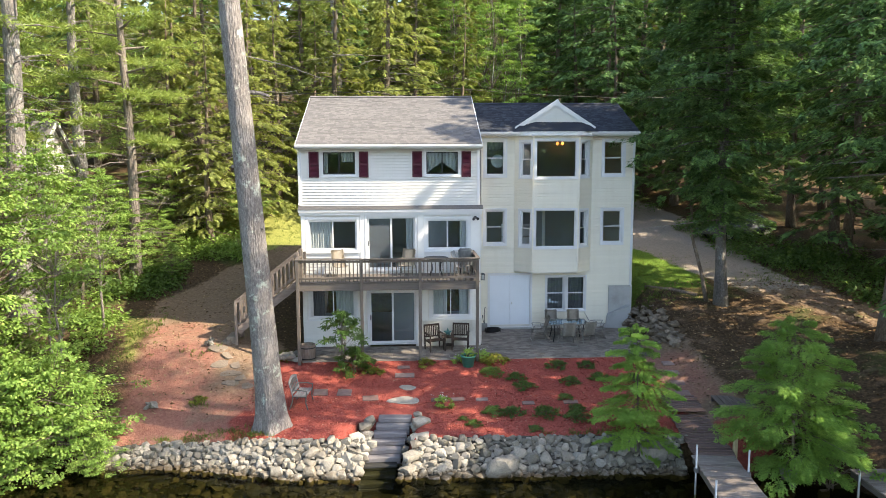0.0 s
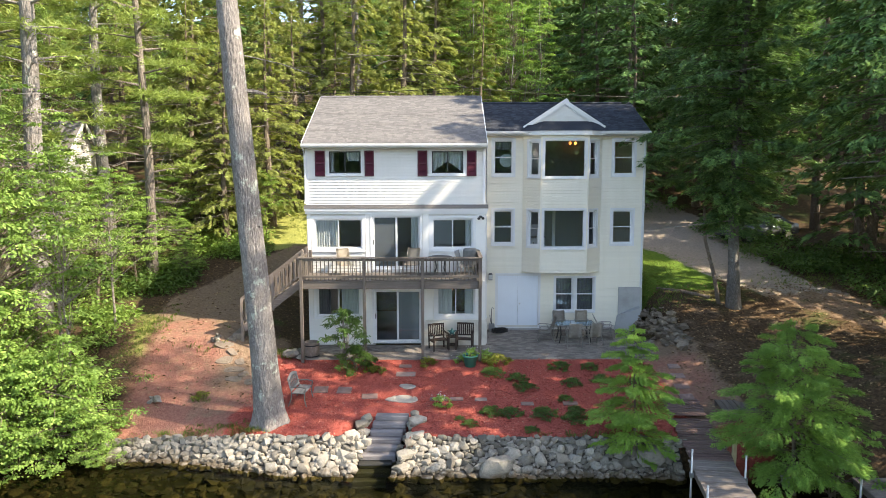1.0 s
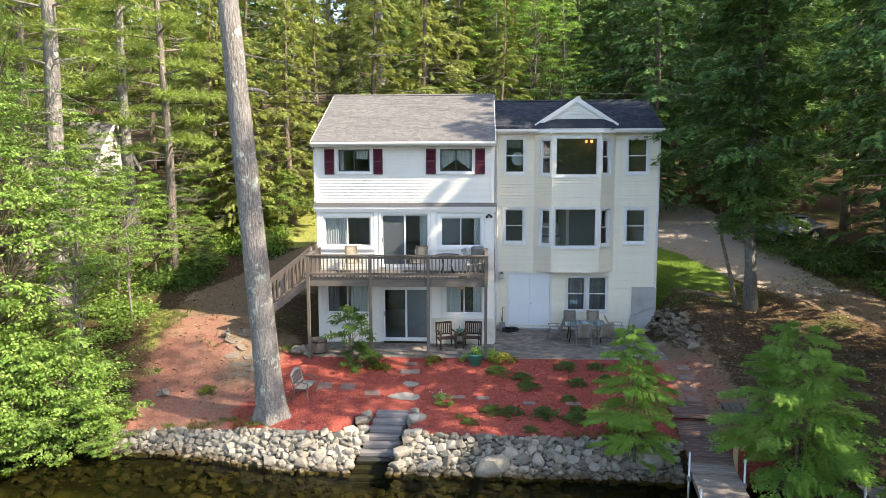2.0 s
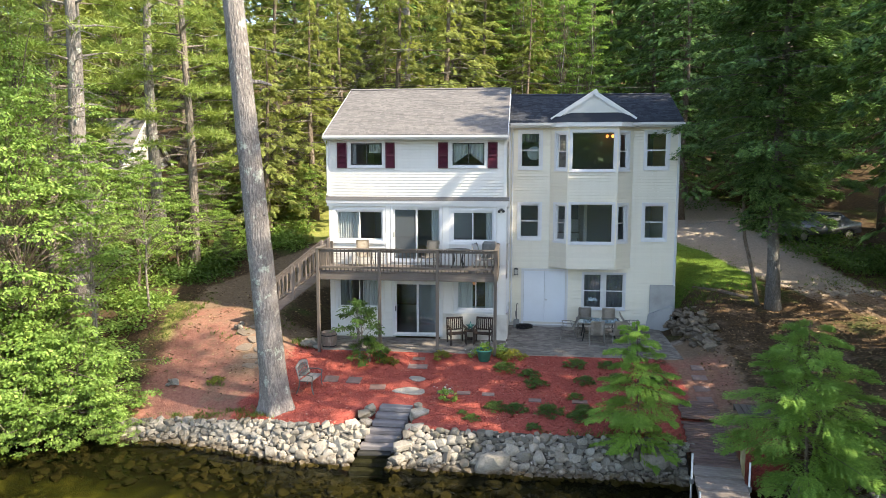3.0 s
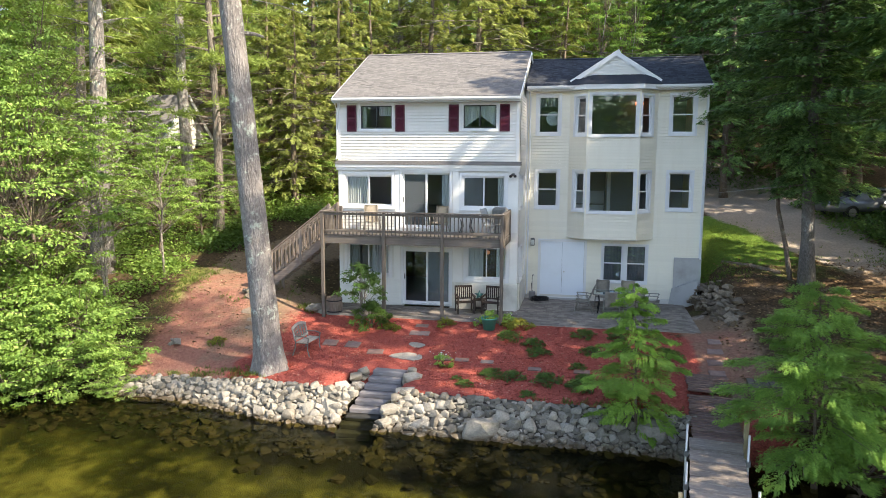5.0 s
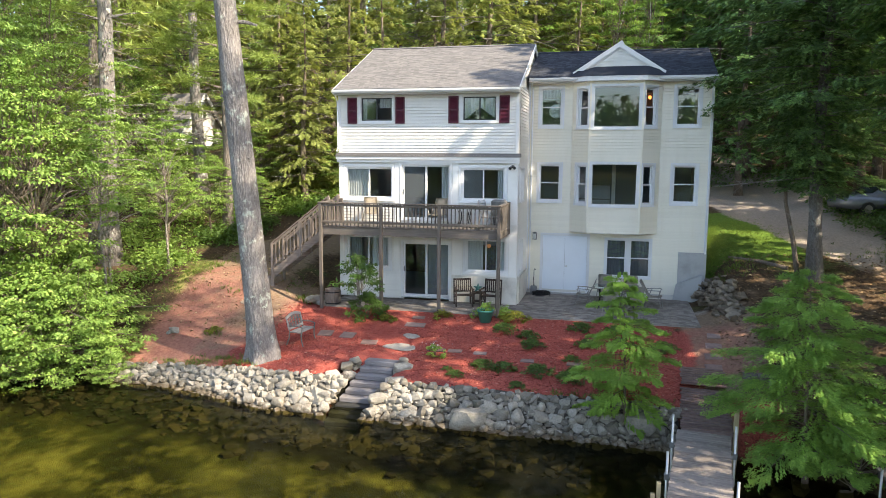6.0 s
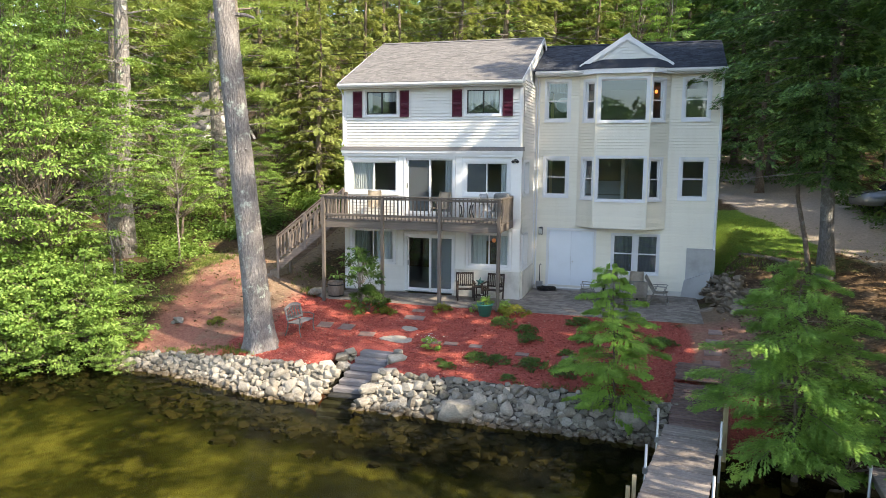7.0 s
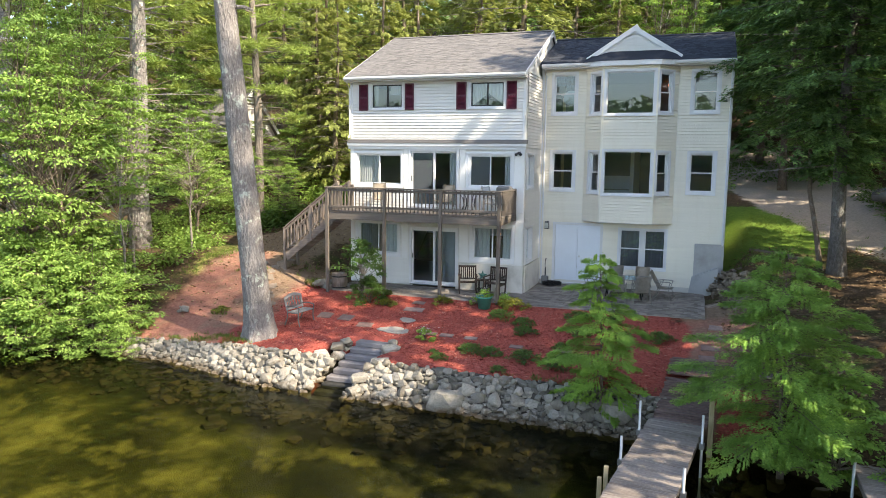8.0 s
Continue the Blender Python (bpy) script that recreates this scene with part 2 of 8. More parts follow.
BARK_B = bark_mat("birch_bark", (0.48, 0.46, 0.42), (0.7, 0.68, 0.63), (0.2, 0.19, 0.17), 0.5)
LEAF_L = leaf_mat("bright_leaves", (0.112, 0.212, 0.040), (0.375, 0.515, 0.135), thin=0.26, lit=(0.52, 0.70, 0.115))
LEAF_P = leaf_mat("pine_needles", (0.115, 0.150, 0.034), (0.35, 0.405, 0.098), thin=0.24, lit=(0.55, 0.62, 0.12))
LEAF_H = leaf_mat("hemlock_needles", (0.048, 0.105, 0.036), (0.30, 0.49, 0.145), thin=0.22, lit=(0.30, 0.50, 0.12))
LEAF_S = leaf_mat("young_hemlock_needles", (0.18, 0.34, 0.065), (0.46, 0.66, 0.15), thin=0.42, lit=(0.44, 0.66, 0.09))
# shaded and sunlit needles: the light is put into the leaf colour
LEAF_T = leaf_mat("shaded_hemlock_needles", (0.15, 0.30, 0.062), (0.42, 0.61, 0.13), thin=0.4, lit=(0.4, 0.58, 0.12))
LEAF_G = leaf_mat("sunlit_hemlock_needles", (0.12, 0.15, 0.045), (0.50, 0.55, 0.18), thin=0.42, lit=(0.7, 0.75, 0.17))
LEAF_W = leaf_mat("white_pine_needles", (0.15, 0.215, 0.05), (0.42, 0.52, 0.145), thin=0.3, lit=(0.6, 0.72, 0.15))
LEAF_J = leaf_mat("juniper_needles", (0.06, 0.12, 0.032), (0.17, 0.28, 0.075))
LEAF_R = leaf_mat("rhododendron_leaves", (0.045, 0.105, 0.028), (0.15, 0.26, 0.072))
PAVE_R = stone_mat("pinkish_paver", (0.20, 0.125, 0.105), (0.26, 0.17, 0.145), (0.32, 0.23, 0.20))
LEAF_D = leaf_mat("dark_shrub_leaves", (0.040, 0.085, 0.022), (0.12, 0.22, 0.05))
STONE_L = stone_mat("pale_granite", (0.235, 0.205, 0.163), (0.355, 0.318, 0.26), (0.50, 0.455, 0.385), tide=True)
STONE_G = stone_mat("grey_granite", (0.145, 0.13, 0.107), (0.245, 0.225, 0.19), (0.40, 0.37, 0.32), moss=0.3, tide=True)
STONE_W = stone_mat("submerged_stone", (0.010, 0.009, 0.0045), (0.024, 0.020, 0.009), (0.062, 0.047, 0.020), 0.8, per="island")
PATHFLAG = stone_mat("earthy_flagstone", (0.17, 0.13, 0.10), (0.25, 0.20, 0.155), (0.33, 0.27, 0.215), per="island")
FLAG = stone_mat("flagstone", (0.30, 0.27, 0.23), (0.42, 0.38, 0.33), (0.52, 0.48, 0.42), per="island")


def shingle_mat(name, a, b, c):
    m = Mat(name, 0.95, spec=0.2)
    col = m.ramp(m.island(), [(0.0, a), (0.5, b), (1.0, c)])
    g = m.noise(90, 3, 0.7)
    col = m.mix(m.span(g, 0.3, 0.7, 0, 0.6), col, tuple(v * 0.5 for v in a))
    col = m.mix(m.span(m.noise(0.8, 4), 0.5, 0.75, 0, 0.3), col, tuple(v * 0.7 for v in b))
    m.color(col)
    m.bump(g, 0.5, 0.006)
    return m.m


SHINGLE_G = shingle_mat("grey_shingles", (0.165, 0.156, 0.154), (0.205, 0.194, 0.190), (0.262, 0.246, 0.236))
SHINGLE_B = shingle_mat("charcoal_shingles", (0.030, 0.034, 0.043), (0.048, 0.054, 0.068), (0.075, 0.082, 0.10))


def paver_mat():
    m = Mat("grey_pavers", 0.85, spec=0.3)
    col = m.ramp(m.island(), [(0.0, (0.165, 0.14, 0.12)), (0.5, (0.245, 0.21, 0.18)), (1.0, (0.32, 0.278, 0.24))])
    col = m.mix(m.span(m.noise(0.9, 4), 0.45, 0.7, 0, 0.5), col, (0.10, 0.09, 0.08))
    m.color(col)
    m.bump(m.noise(50, 3), 0.4, 0.006)
    return m.m


PAVER = paver_mat()


def ground_mat():
    m = Mat("ground_cover", 0.95, spec=0.15)
    fine = m.noise(9, 6, 0.75)
    mid = m.noise(1.6, 5, 0.65)
    chips = m.voronoi(30, m.place((1, 0.6, 1)))
    wob = m.span(mid, 0.3, 0.7, -0.22, 0.22)

    def zone(name, soft=0.12):
        return m.span(m.math("ADD", m.attr(name), wob), 0.5 - soft, 0.5 + soft)

    litter = m.ramp(fine, [(0.3, (0.028, 0.018, 0.011)), (0.5, (0.078, 0.050, 0.028)), (0.72, (0.17, 0.112, 0.064))])
    green = m.ramp(fine, [(0.3, (0.03, 0.055, 0.012)), (0.7, (0.10, 0.15, 0.03))])
    litter = m.mix(m.span(m.noise(0.45, 4), 0.55, 0.68, 0, 0.7), litter, green)
    grass = m.ramp(fine, [(0.25, (0.13, 0.155, 0.035)), (0.7, (0.36, 0.36, 0.11))])
    gravel = m.ramp(fine, [(0.25, (0.22, 0.18, 0.147)), (0.55, (0.345, 0.29, 0.24)), (0.8, (0.45, 0.39, 0.325))])
    dirt = m.ramp(fine, [(0.25, (0.13, 0.085, 0.055)), (0.55, (0.24, 0.165, 0.11)), (0.8, (0.38, 0.28, 0.2))])
    mulch = m.ramp(chips, [(0.0, (0.47, 0.124, 0.092)), (0.4, (0.375, 0.082, 0.062)), (0.8, (0.175, 0.035, 0.029))])
    mulch = m.mix(m.span(fine, 0.4, 0.7, 0, 0.5), mulch, (0.53, 0.158, 0.112))
    old = m.mix(m.span(fine, 0.35, 0.65), (0.25, 0.10, 0.074), (0.37, 0.18, 0.13))
    old = m.mix(m.span(m.noise(0.8, 6, 0.7), 0.48, 0.66, 0, 0.7), old, dirt)
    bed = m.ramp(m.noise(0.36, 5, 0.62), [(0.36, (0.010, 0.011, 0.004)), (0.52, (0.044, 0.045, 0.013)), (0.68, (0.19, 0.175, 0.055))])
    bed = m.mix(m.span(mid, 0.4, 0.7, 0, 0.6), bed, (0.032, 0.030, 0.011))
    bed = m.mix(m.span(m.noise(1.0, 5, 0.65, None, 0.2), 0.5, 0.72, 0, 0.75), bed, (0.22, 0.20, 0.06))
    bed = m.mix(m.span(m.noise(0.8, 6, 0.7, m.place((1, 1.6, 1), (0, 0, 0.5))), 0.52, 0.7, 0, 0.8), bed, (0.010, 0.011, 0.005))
    c = m.mix(zone("grass"), litter, grass)
    c = m.mix(zone("lush"), c, m.ramp(fine, [(0.25, (0.042, 0.095, 0.012)), (0.7, (0.15, 0.235, 0.035))]))
    c = m.mix(zone("gravel"), c, gravel)
    c = m.mix(zone("dirt"), c, dirt)
    c = m.mix(zone("oldmulch", 0.3), c, old)
    c = m.mix(zone("mulch", 0.15), c, mulch)
    # near-black bed tone: shade and dark reflections put into the colour
    shore_shade = m.ramp(fine, [(0.3, (0.004, 0.004, 0.002)), (0.6, (0.012, 0.011, 0.005)), (0.8, (0.03, 0.026, 0.011))])
    bed = m.mix(zone("shore_shade", 0.3), bed, shore_shade)
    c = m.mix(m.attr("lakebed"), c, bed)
    m.color(c)
    m.bump(m.math("ADD", fine, m.math("MULTIPLY", chips, 0.6)), 0.7, 0.05)
    return m.m


GROUND = ground_mat()
WATER = glass_mat("lake_water", (0.50, 0.51, 0.26), 1.33, 0.9, gain=0.5, blur=0.14, floor=-0.013)

# ---- ground: one sheet with the lake bed ----
WATER_Z = -1.85
SEA = [(-2500, 90), (-400, 22), (-300, 9), (-240, 0), (-200, -6), (-60, -5), (0, -3.6), (10, -3.0), (16, -2.55), (18.6, -2.2), (19.25, -1.99), (20.0, -0.99)]
HILL = [(90, 16), (150, 36), (400, 70), (2500, 120)]
LEFT = SEA[:-1] + [(19.88, -1.36), (20.7, -1.0), (22, -0.6), (24, -0.15), (26, 0.52), (30, 0.75), (34, 1.35), (37, 2.4), (45, 5.0), (60, 8.0)] + HILL
RIGHT = SEA + [(22, -0.5), (24, -0.1), (26, 0.45), (28, 1.0), (30, 1.45), (34, 2.2), (38, 2.7), (46, 3.5), (60, 6.5)] + HILL
INNER = [(-2500, 90), (-400, 22), (-300, 9), (-240, 0), (-200, -6), (-60, -5), (0, -3.6), (10, -3.0), (16, -2.55), (18.6, -2.2), (19.2, -2.0), (19.97, -1.0), (21.4, -0.80), (22.45, -0.66), (24.9, -0.12), (25.2, -0.092), (33.5, -0.092), (36.5, 2.3), (38, 2.6), (46, 3.8), (60, 6.8)] + HILL


def shore(x):
    """How far the shore is pushed away from the camera's side along the bank."""
    return lerp_table(x, [(-60, -14), (-25, 0.5), (-14, 0.85), (-12, 0.95), (-8.3, 1.0), (-6.6, 0.62), (-5.7, 0.36), (-4.6, 0.05), (6.2, -0.15), (8.5, -0.6), (11, -1.8), (13, -3.4), (18, -9), (30, -16), (80, -40)])


def land(x, y):
    s = shore(x)
    k = smooth01(27, 21.5, y)
    ys = y - s * (k if y > 17 else 1)
    inner = lerp_table(ys, INNER)
    outer = lerp_table(ys, LEFT if x < 1 else RIGHT)
    w = smooth01(-5.4, -8.5, x) + smooth01(7.9, 9.6, x)
    z = inner * (1 - w) + outer * w
    far = smooth01(34, 60, y) + smooth01(14, 40, abs(x))
    if -3.2 < x < -0.4 and 18.5 < y < 21.75:
        t = min(1.15, max(0.0, (21.45 - y) / 1.62))
        k = smooth01(1.0, 0.62, abs(x + 1.66 + 0.50 * t))
        z = z * (1 - k) + min(z, -1.06 - 1.10 * t) * k
    z += 0.06 * fbm(x, y, 0.5) * min(1, w + 0.3 * smooth01(24.6, 23, y)) + min(1, far) * 0.8 * fbm(x, y, 0.06, 3)
    return z


def axis(parts):
    out = []
    for a, b, n in parts:
        out += list(np.linspace(a, b, n, endpoint=False))
    return out + [parts[-1][1]]


GX = axis([(-2500, -300, 8), (-300, -60, 12), (-60, -22, 26), (-22, -10, 30), (-10, 10, 80), (10, 24, 40), (24, 60, 24), (60, 300, 12), (300, 2500, 8)])
GY = axis([(-2500, -420, 6), (-420, -180, 16), (-180, 0, 12), (0, 14, 18), (14, 30, 74), (30, 48, 40), (48, 100, 22), (100, 420, 12), (420, 2500, 8)])


def band(x, a, b, soft=0.6):
    return smooth01(a - soft, a + soft, x) * smooth01(b + soft, b - soft, x)


def road_mask(x, y, line, soft=0.7):
    """1 on a road given by its centre points and half widths."""
    best = 0.0
    for (x0, y0, w0), (x1, y1, w1) in zip(line, line[1:]):
        dx, dy = x1 - x0, y1 - y0
        t = min(1, max(0, ((x - x0) * dx + (y - y0) * dy) / (dx * dx + dy * dy)))
        d = math.hypot(x - x0 - t * dx, y - y0 - t * dy)
        w = w0 + (w1 - w0) * t
        best = max(best, smooth01(w + soft, w - soft, d))
    return best


DRIVE_L = [(-7.2, 24.8, 0.8), (-9.6, 28, 2.0), (-10.2, 31, 2.2), (-8.9, 34, 1.9), (-7.4, 36.5, 1.4)]
DRIVE_R = [(9, 58, 3.5), (12.6, 46, 4.0), (13.4, 38, 3.2), (13.9, 33.2, 1.9), (15.3, 29.8, 1.6), (18.5, 26.8, 1.6), (26, 22, 1.8)]


def build_ground():
    verts, zones = [], {k: [] for k in ("grass", "lush", "gravel", "dirt", "oldmulch", "mulch", "lakebed", "shore_shade")}
    for y in GY:
        for x in GX:
            verts.append((x, y, land(x, y)))
            s = shore(x)
            fresh = band(x, -5.0, 7.0, 0.9) * band(y, 19.4, 25.2, 0.4)
            fresh = max(fresh, band(x, -6.8, -4.6, 0.5) * band(y, 19.2, 22.0, 0.5), band(x, -6.2, -4, 0.5) * band(y, 22, 26, 0.6) * 0.8)
            fresh = max(fresh, band(x, 8.1, 9.3, 0.3) * band(y, 18.7, 20.4, 0.4) * 0.9, band(x, 6.8, 7.5, 0.3) * band(y, 19.6, 24.6, 0.4))
            zones["mulch"].append(fresh)
            zones["oldmulch"].append(max(band(x, -10.6, -4.8, 0.5) * band(y, 19.6, 25.8, 0.8) * (1 - 0.75 * band(x, -8.2, -6.5, 0.5) * band(y, 22.9, 27, 0.6)), road_mask(x, y, [(-9.6, 24, 1.2), (-10.2, 27.5, 1.0)]), 0.62 * band(x, 7.3, 9.2, 0.4) * band(y, 21.6, 25.2, 0.5)))
            drive = road_mask(x, y, DRIVE_R)
            zones["dirt"].append(max(band(x, -8.4, -6.0, 0.5) * band(y, 22.5, 27.5, 0.8), road_mask(x, y, DRIVE_L), band(x, 7.3, 9.4, 0.5) * band(y, 19, 27, 0.8) * 0.95, band(x, 8.5, 16, 1) * band(y, 20, 29, 1) * 0.36, 0.62 * drive * smooth01(31.5, 29.5, y)))
            zones["gravel"].append(max(drive * smooth01(27.0, 31.5, y), 0.9 * band(x, 7.6, 9.2, 0.4) * band(y, 24.5, 27.5, 0.6)))
            zones["grass"].append(max(band(x, -12, -4.0, 1) * band(y, 37.2, 47, 0.6), 0.6 * road_mask(x, y, [(-11.3, 25.2, 0.5), (-12.2, 28.5, 0.6)])))
            zones["lush"].append(band(x, 8.3, 12.4, 0.6) * band(y, 30.3, 38, 0.5))
            foot = 1.0 if abs(x + 1.95) < 0.95 and 18.5 < y < 21.1 else 0.0
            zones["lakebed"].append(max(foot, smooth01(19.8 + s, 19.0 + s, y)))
            # mask of the painted shade: shore strip, step foot and water by the dock
            zones["shore_shade"].append(max(foot, smooth01(16.2 + s, 18.0 + s, y), smooth01(7.2, 9.0, x) * smooth01(7.0, 10.0, y)))
    nx = len(GX)
    faces = [(j * nx + i, j * nx + i + 1, (j + 1) * nx + i + 1, (j + 1) * nx + i) for j in range(len(GY) - 1) for i in range(nx - 1)]
    me = grid_mesh("ground", verts, faces)
    me.shade_smooth()
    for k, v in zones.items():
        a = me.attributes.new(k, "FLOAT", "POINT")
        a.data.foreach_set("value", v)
    tagged(piece("ground", me, GROUND), "sloping bank of red mulch, leaf litter and gravel above a lake bed", "ground", kind="structure")


build_ground()
bm = bmesh.new()
bmesh.ops.create_grid(bm, x_segments=2, y_segments=2, size=1)
bmesh.ops.transform(bm, matrix=Matrix.Translation((0, -1200, WATER_Z)) @ Matrix.Diagonal((2500, 1226, 1, 1)), verts=bm.verts[:])
water = tagged(part("water", bm, WATER), "calm shallow lake water, olive green and clear", "lake", kind="structure")
water.visible_shadow = False

# ---- the house ----
YU, YL, YR, YB = 27.12, 27.05, 29.65, 29.05   # upper left wall, lower left wall, right wall, bay front
XL, XM, XR = -5.30, 1.55, 8.44
house = thing("house", "three-storey lake house in white and cream siding with shingle roofs", "house", (0, 0, 0))


def split(u0, u1, z0, z1, holes):
    """Rectangles of a wall that are left between its openings."""
    cuts = sorted({z0, z1, *[min(max(h[k], z0), z1) for h in holes for k in (2, 3)]})
    for a, b in zip(cuts, cuts[1:]):
        if b - a < 1e-4:
            continue
        u = u0
        for h in sorted(h for h in holes if h[2] < b - 1e-4 and h[3] > a + 1e-4):
            if h[0] > u:
                yield u, h[0], a, b
            u = max(u, h[1])
        if u < u1:
            yield u, u1, a, b


def wall_pose(p, q):
    """Local u runs from p to q, n points out of the wall, z is up."""
    u = Vector((q[0] - p[0], q[1] - p[1], 0)).normalized()
    n = Vector((u.y, -u.x, 0))
    m = Matrix.Identity(4)
    m.col[0][:3], m.col[1][:3], m.col[2][:3], m.col[3][:3] = u, n, (0, 0, 1), (p[0], p[1], 0)
    return m, math.hypot(q[0] - p[0], q[1] - p[1])


def siding(name, p, q, z0, z1, holes, mat, step=0.115, top=None, thick=0.14, label=""):
    """A wall of lapped boards from p to q, with openings (u0, u1, z0, z1). top(u) cuts it under a roof."""
    m, width = wall_pose(p, q)
    back = bmesh.new()
    for u0, u1, a, b in split(0, width, z0, z1, holes):
        box(back, u0, u1, -thick, -0.008, a, b)
    bmesh.ops.transform(back, matrix=m, verts=back.verts[:])
    wall = part(name, back, mat, house, label)
    verts, faces = [], []

    def quad(pts):
        k = len(verts)
        verts.extend(tuple(m @ Vector(v)) for v in pts)
        faces.append((k, k + 1, k + 2, k + 3))

    z = z0
    rnd = random.Random(int(abs(p[0] * 100 + z0 * 10)))
    while z < z1 - 0.01:
        zt = min(z + step, z1)
        lip = 0.034
        run = lambda v: lip - (lip - 0.010) * (v - z) / step
        for u0, u1, a, b in split(0, width, z, zt, holes):
            seams = [u0]
            while u1 - seams[-1] > 3.9:
                seams.append(seams[-1] + rnd.uniform(2.2, 3.7))
            seams.append(u1)
            for s0, s1 in zip(seams, seams[1:]):
                e = 0.0 if s1 == u1 else 0.003
                c = max(a, min(b, z + step - 0.020))
                if c > a:
                    quad([(s0, run(a), a), (s1 - e, run(a), a), (s1 - e, run(c), c), (s0, run(c), c)])
                if b > c:
                    quad([(s0, run(c), c), (s1 - e, run(c), c), (s1 - e, -0.003, c), (s0, -0.003, c)])
                    quad([(s0, -0.003, c), (s1 - e, -0.003, c), (s1 - e, -0.003, b), (s0, -0.003, b)])
                if a == z:
                    quad([(s0, -0.003, a), (s1 - e, -0.003, a), (s1 - e, lip, a), (s0, lip, a)])
        z += step
    me = grid_mesh("siding", verts, faces)
    piece("siding", me, mat, wall)
    return wall


def slab(bm, m, u0, u1, n0, n1, z0, z1, bevel=0.0):
    box(bm, u0, u1, n0, n1, z0, z1, m, bevel)


def ring(bm, m, u0, u1, z0, z1, w, n0, n1, wb=None, wt=None):
    """Four butted bars round an opening."""
    wb, wt = wb or w, wt or w
    slab(bm, m, u0, u0 + w, n0, n1, z0, z1)
    slab(bm, m, u1 - w, u1, n0, n1, z0, z1)
    slab(bm, m, u0 + w, u1 - w, n0, n1, z0, z0 + wb)
    slab(bm, m, u0 + w, u1 - w, n0, n1, z1 - wt, z1)


def pane(u0, u1, n, z0, z1, m, parent, mat=None):
    bm = bmesh.new()
    vs = [bm.verts.new(m @ Vector(v)) for v in ((u0, n, z0), (u1, n, z0), (u1, n, z1), (u0, n, z1))]
    bm.faces.new(vs)
    ob = part("pane", bm, mat or GLASS, parent)
    ob.visible_shadow = False
    return ob


def drape(u0, u1, n, z0, z1, m, parent, folds=7, mat=None, name="curtain", scallop=0.0, label=""):
    """A gathered curtain just inside the glass."""
    bm = bmesh.new()
    k = folds * 4
    rows = []
    for j in range(5):
        rows.append([])
        for i in range(k + 1):
            t = i / k
            low = z0 + scallop * (1 - abs(2 * t - 1))
            z = z1 + (low - z1) * j / 4
            rows[-1].append(bm.verts.new(m @ Vector((u0 + (u1 - u0) * t, n + 0.025 * math.sin(t * folds * 2 * math.pi), z))))
    for a, b in zip(rows, rows[1:]):
        for i in range(k):
            bm.faces.new((a[i], a[i + 1], b[i + 1], b[i]))
    return part(name, bm, mat or CURTAIN, parent, label, smooth=True)


def window(p, q, u0, u1, z0, z1, style, trim=0.09, proud=0.048, dark=False, screen=None, label=""):
    """An opening u0..u1, z0..z1 with casing, sashes, panes and sill. style: hung, slide, fixed."""
    m, _ = wall_pose(p, q)
    bm = bmesh.new()
    ring(bm, m, u0 - trim, u1 + trim, z0 - trim, z1 + trim, trim, -0.03, proud, trim, trim)
    win = part("window", bm, TRIM, house, label)
    fr = bmesh.new()
    ring(fr, m, u0, u1, z0, z1, 0.035, -0.11, -0.005)
    part("window_frame", fr, TRIM, win)
    sm = SASHD if dark else TRIM
    w = 0.04
    if style == "hung":
        zm = (z0 + z1) / 2
        for za, zb, n in ((z0 + 0.035, zm + 0.02, -0.04), (zm - 0.02, z1 - 0.035, -0.075)):
            s = bmesh.new()
            ring(s, m, u0 + 0.035, u1 - 0.035, za, zb, w, n - 0.03, n)
            sash = part("sash", s, sm, win)
            pane(u0 + 0.035 + w, u1 - 0.035 - w, n - 0.015, za + w, zb - w, m, win)
    elif style == "slide":
        um = (u0 + u1) / 2
        for k, (ua, ub, n) in enumerate(((u0 + 0.035, um + 0.02, -0.04), (um - 0.02, u1 - 0.035, -0.075))):
            s = bmesh.new()
            ring(s, m, ua, ub, z0 + 0.035, z1 - 0.035, w, n - 0.03, n)
            sash = part("sash", s, sm, win)
            pane(ua + w, ub - w, n - 0.015, z0 + 0.035 + w, z1 - 0.035 - w, m, win)
            if screen == k:
                part("screen", _sheet(m, ua + w, ub - w, n - 0.019, z0 + 0.075, z1 - 0.075), MESHM, win, "grey insect screen")
    else:
        pane(u0 + 0.035, u1 - 0.035, -0.05, z0 + 0.035, z1 - 0.035, m, win)
    s = bmesh.new()
    slab(s, m, u0 - trim, u1 + trim, proud + 0.001, proud + 0.03, z0 - trim - 0.004, z0 - trim + 0.03)
    part("sill", s, TRIM, win)
    return win, m


def _sheet(m, u0, u1, n, z0, z1):
    bm = bmesh.new()
    bm.faces.new([bm.verts.new(m @ Vector(v)) for v in ((u0, n, z0), (u1, n, z0), (u1, n, z1), (u0, n, z1))])
    return bm


def screen_mat():
    m = bpy.data.materials.new("insect_mesh")
    m.use_nodes = True
    t = m.node_tree
    b = t.nodes["Principled BSDF"]
    b.inputs["Base Color"].default_value = (0.27, 0.285, 0.31, 1)
    b.inputs["Roughness"].default_value = 0.7
    tr = t.nodes.new("ShaderNodeBsdfTransparent")
    mx = t.nodes.new("ShaderNodeMixShader")
    mx.inputs[0].default_value = 0.55
    t.links.new(tr.outputs[0], mx.inputs[1])
    t.links.new(b.outputs[0], mx.inputs[2])
    t.links.new(mx.outputs[0], t.nodes["Material Output"].inputs["Surface"])
    return m


MESHM = screen_mat()

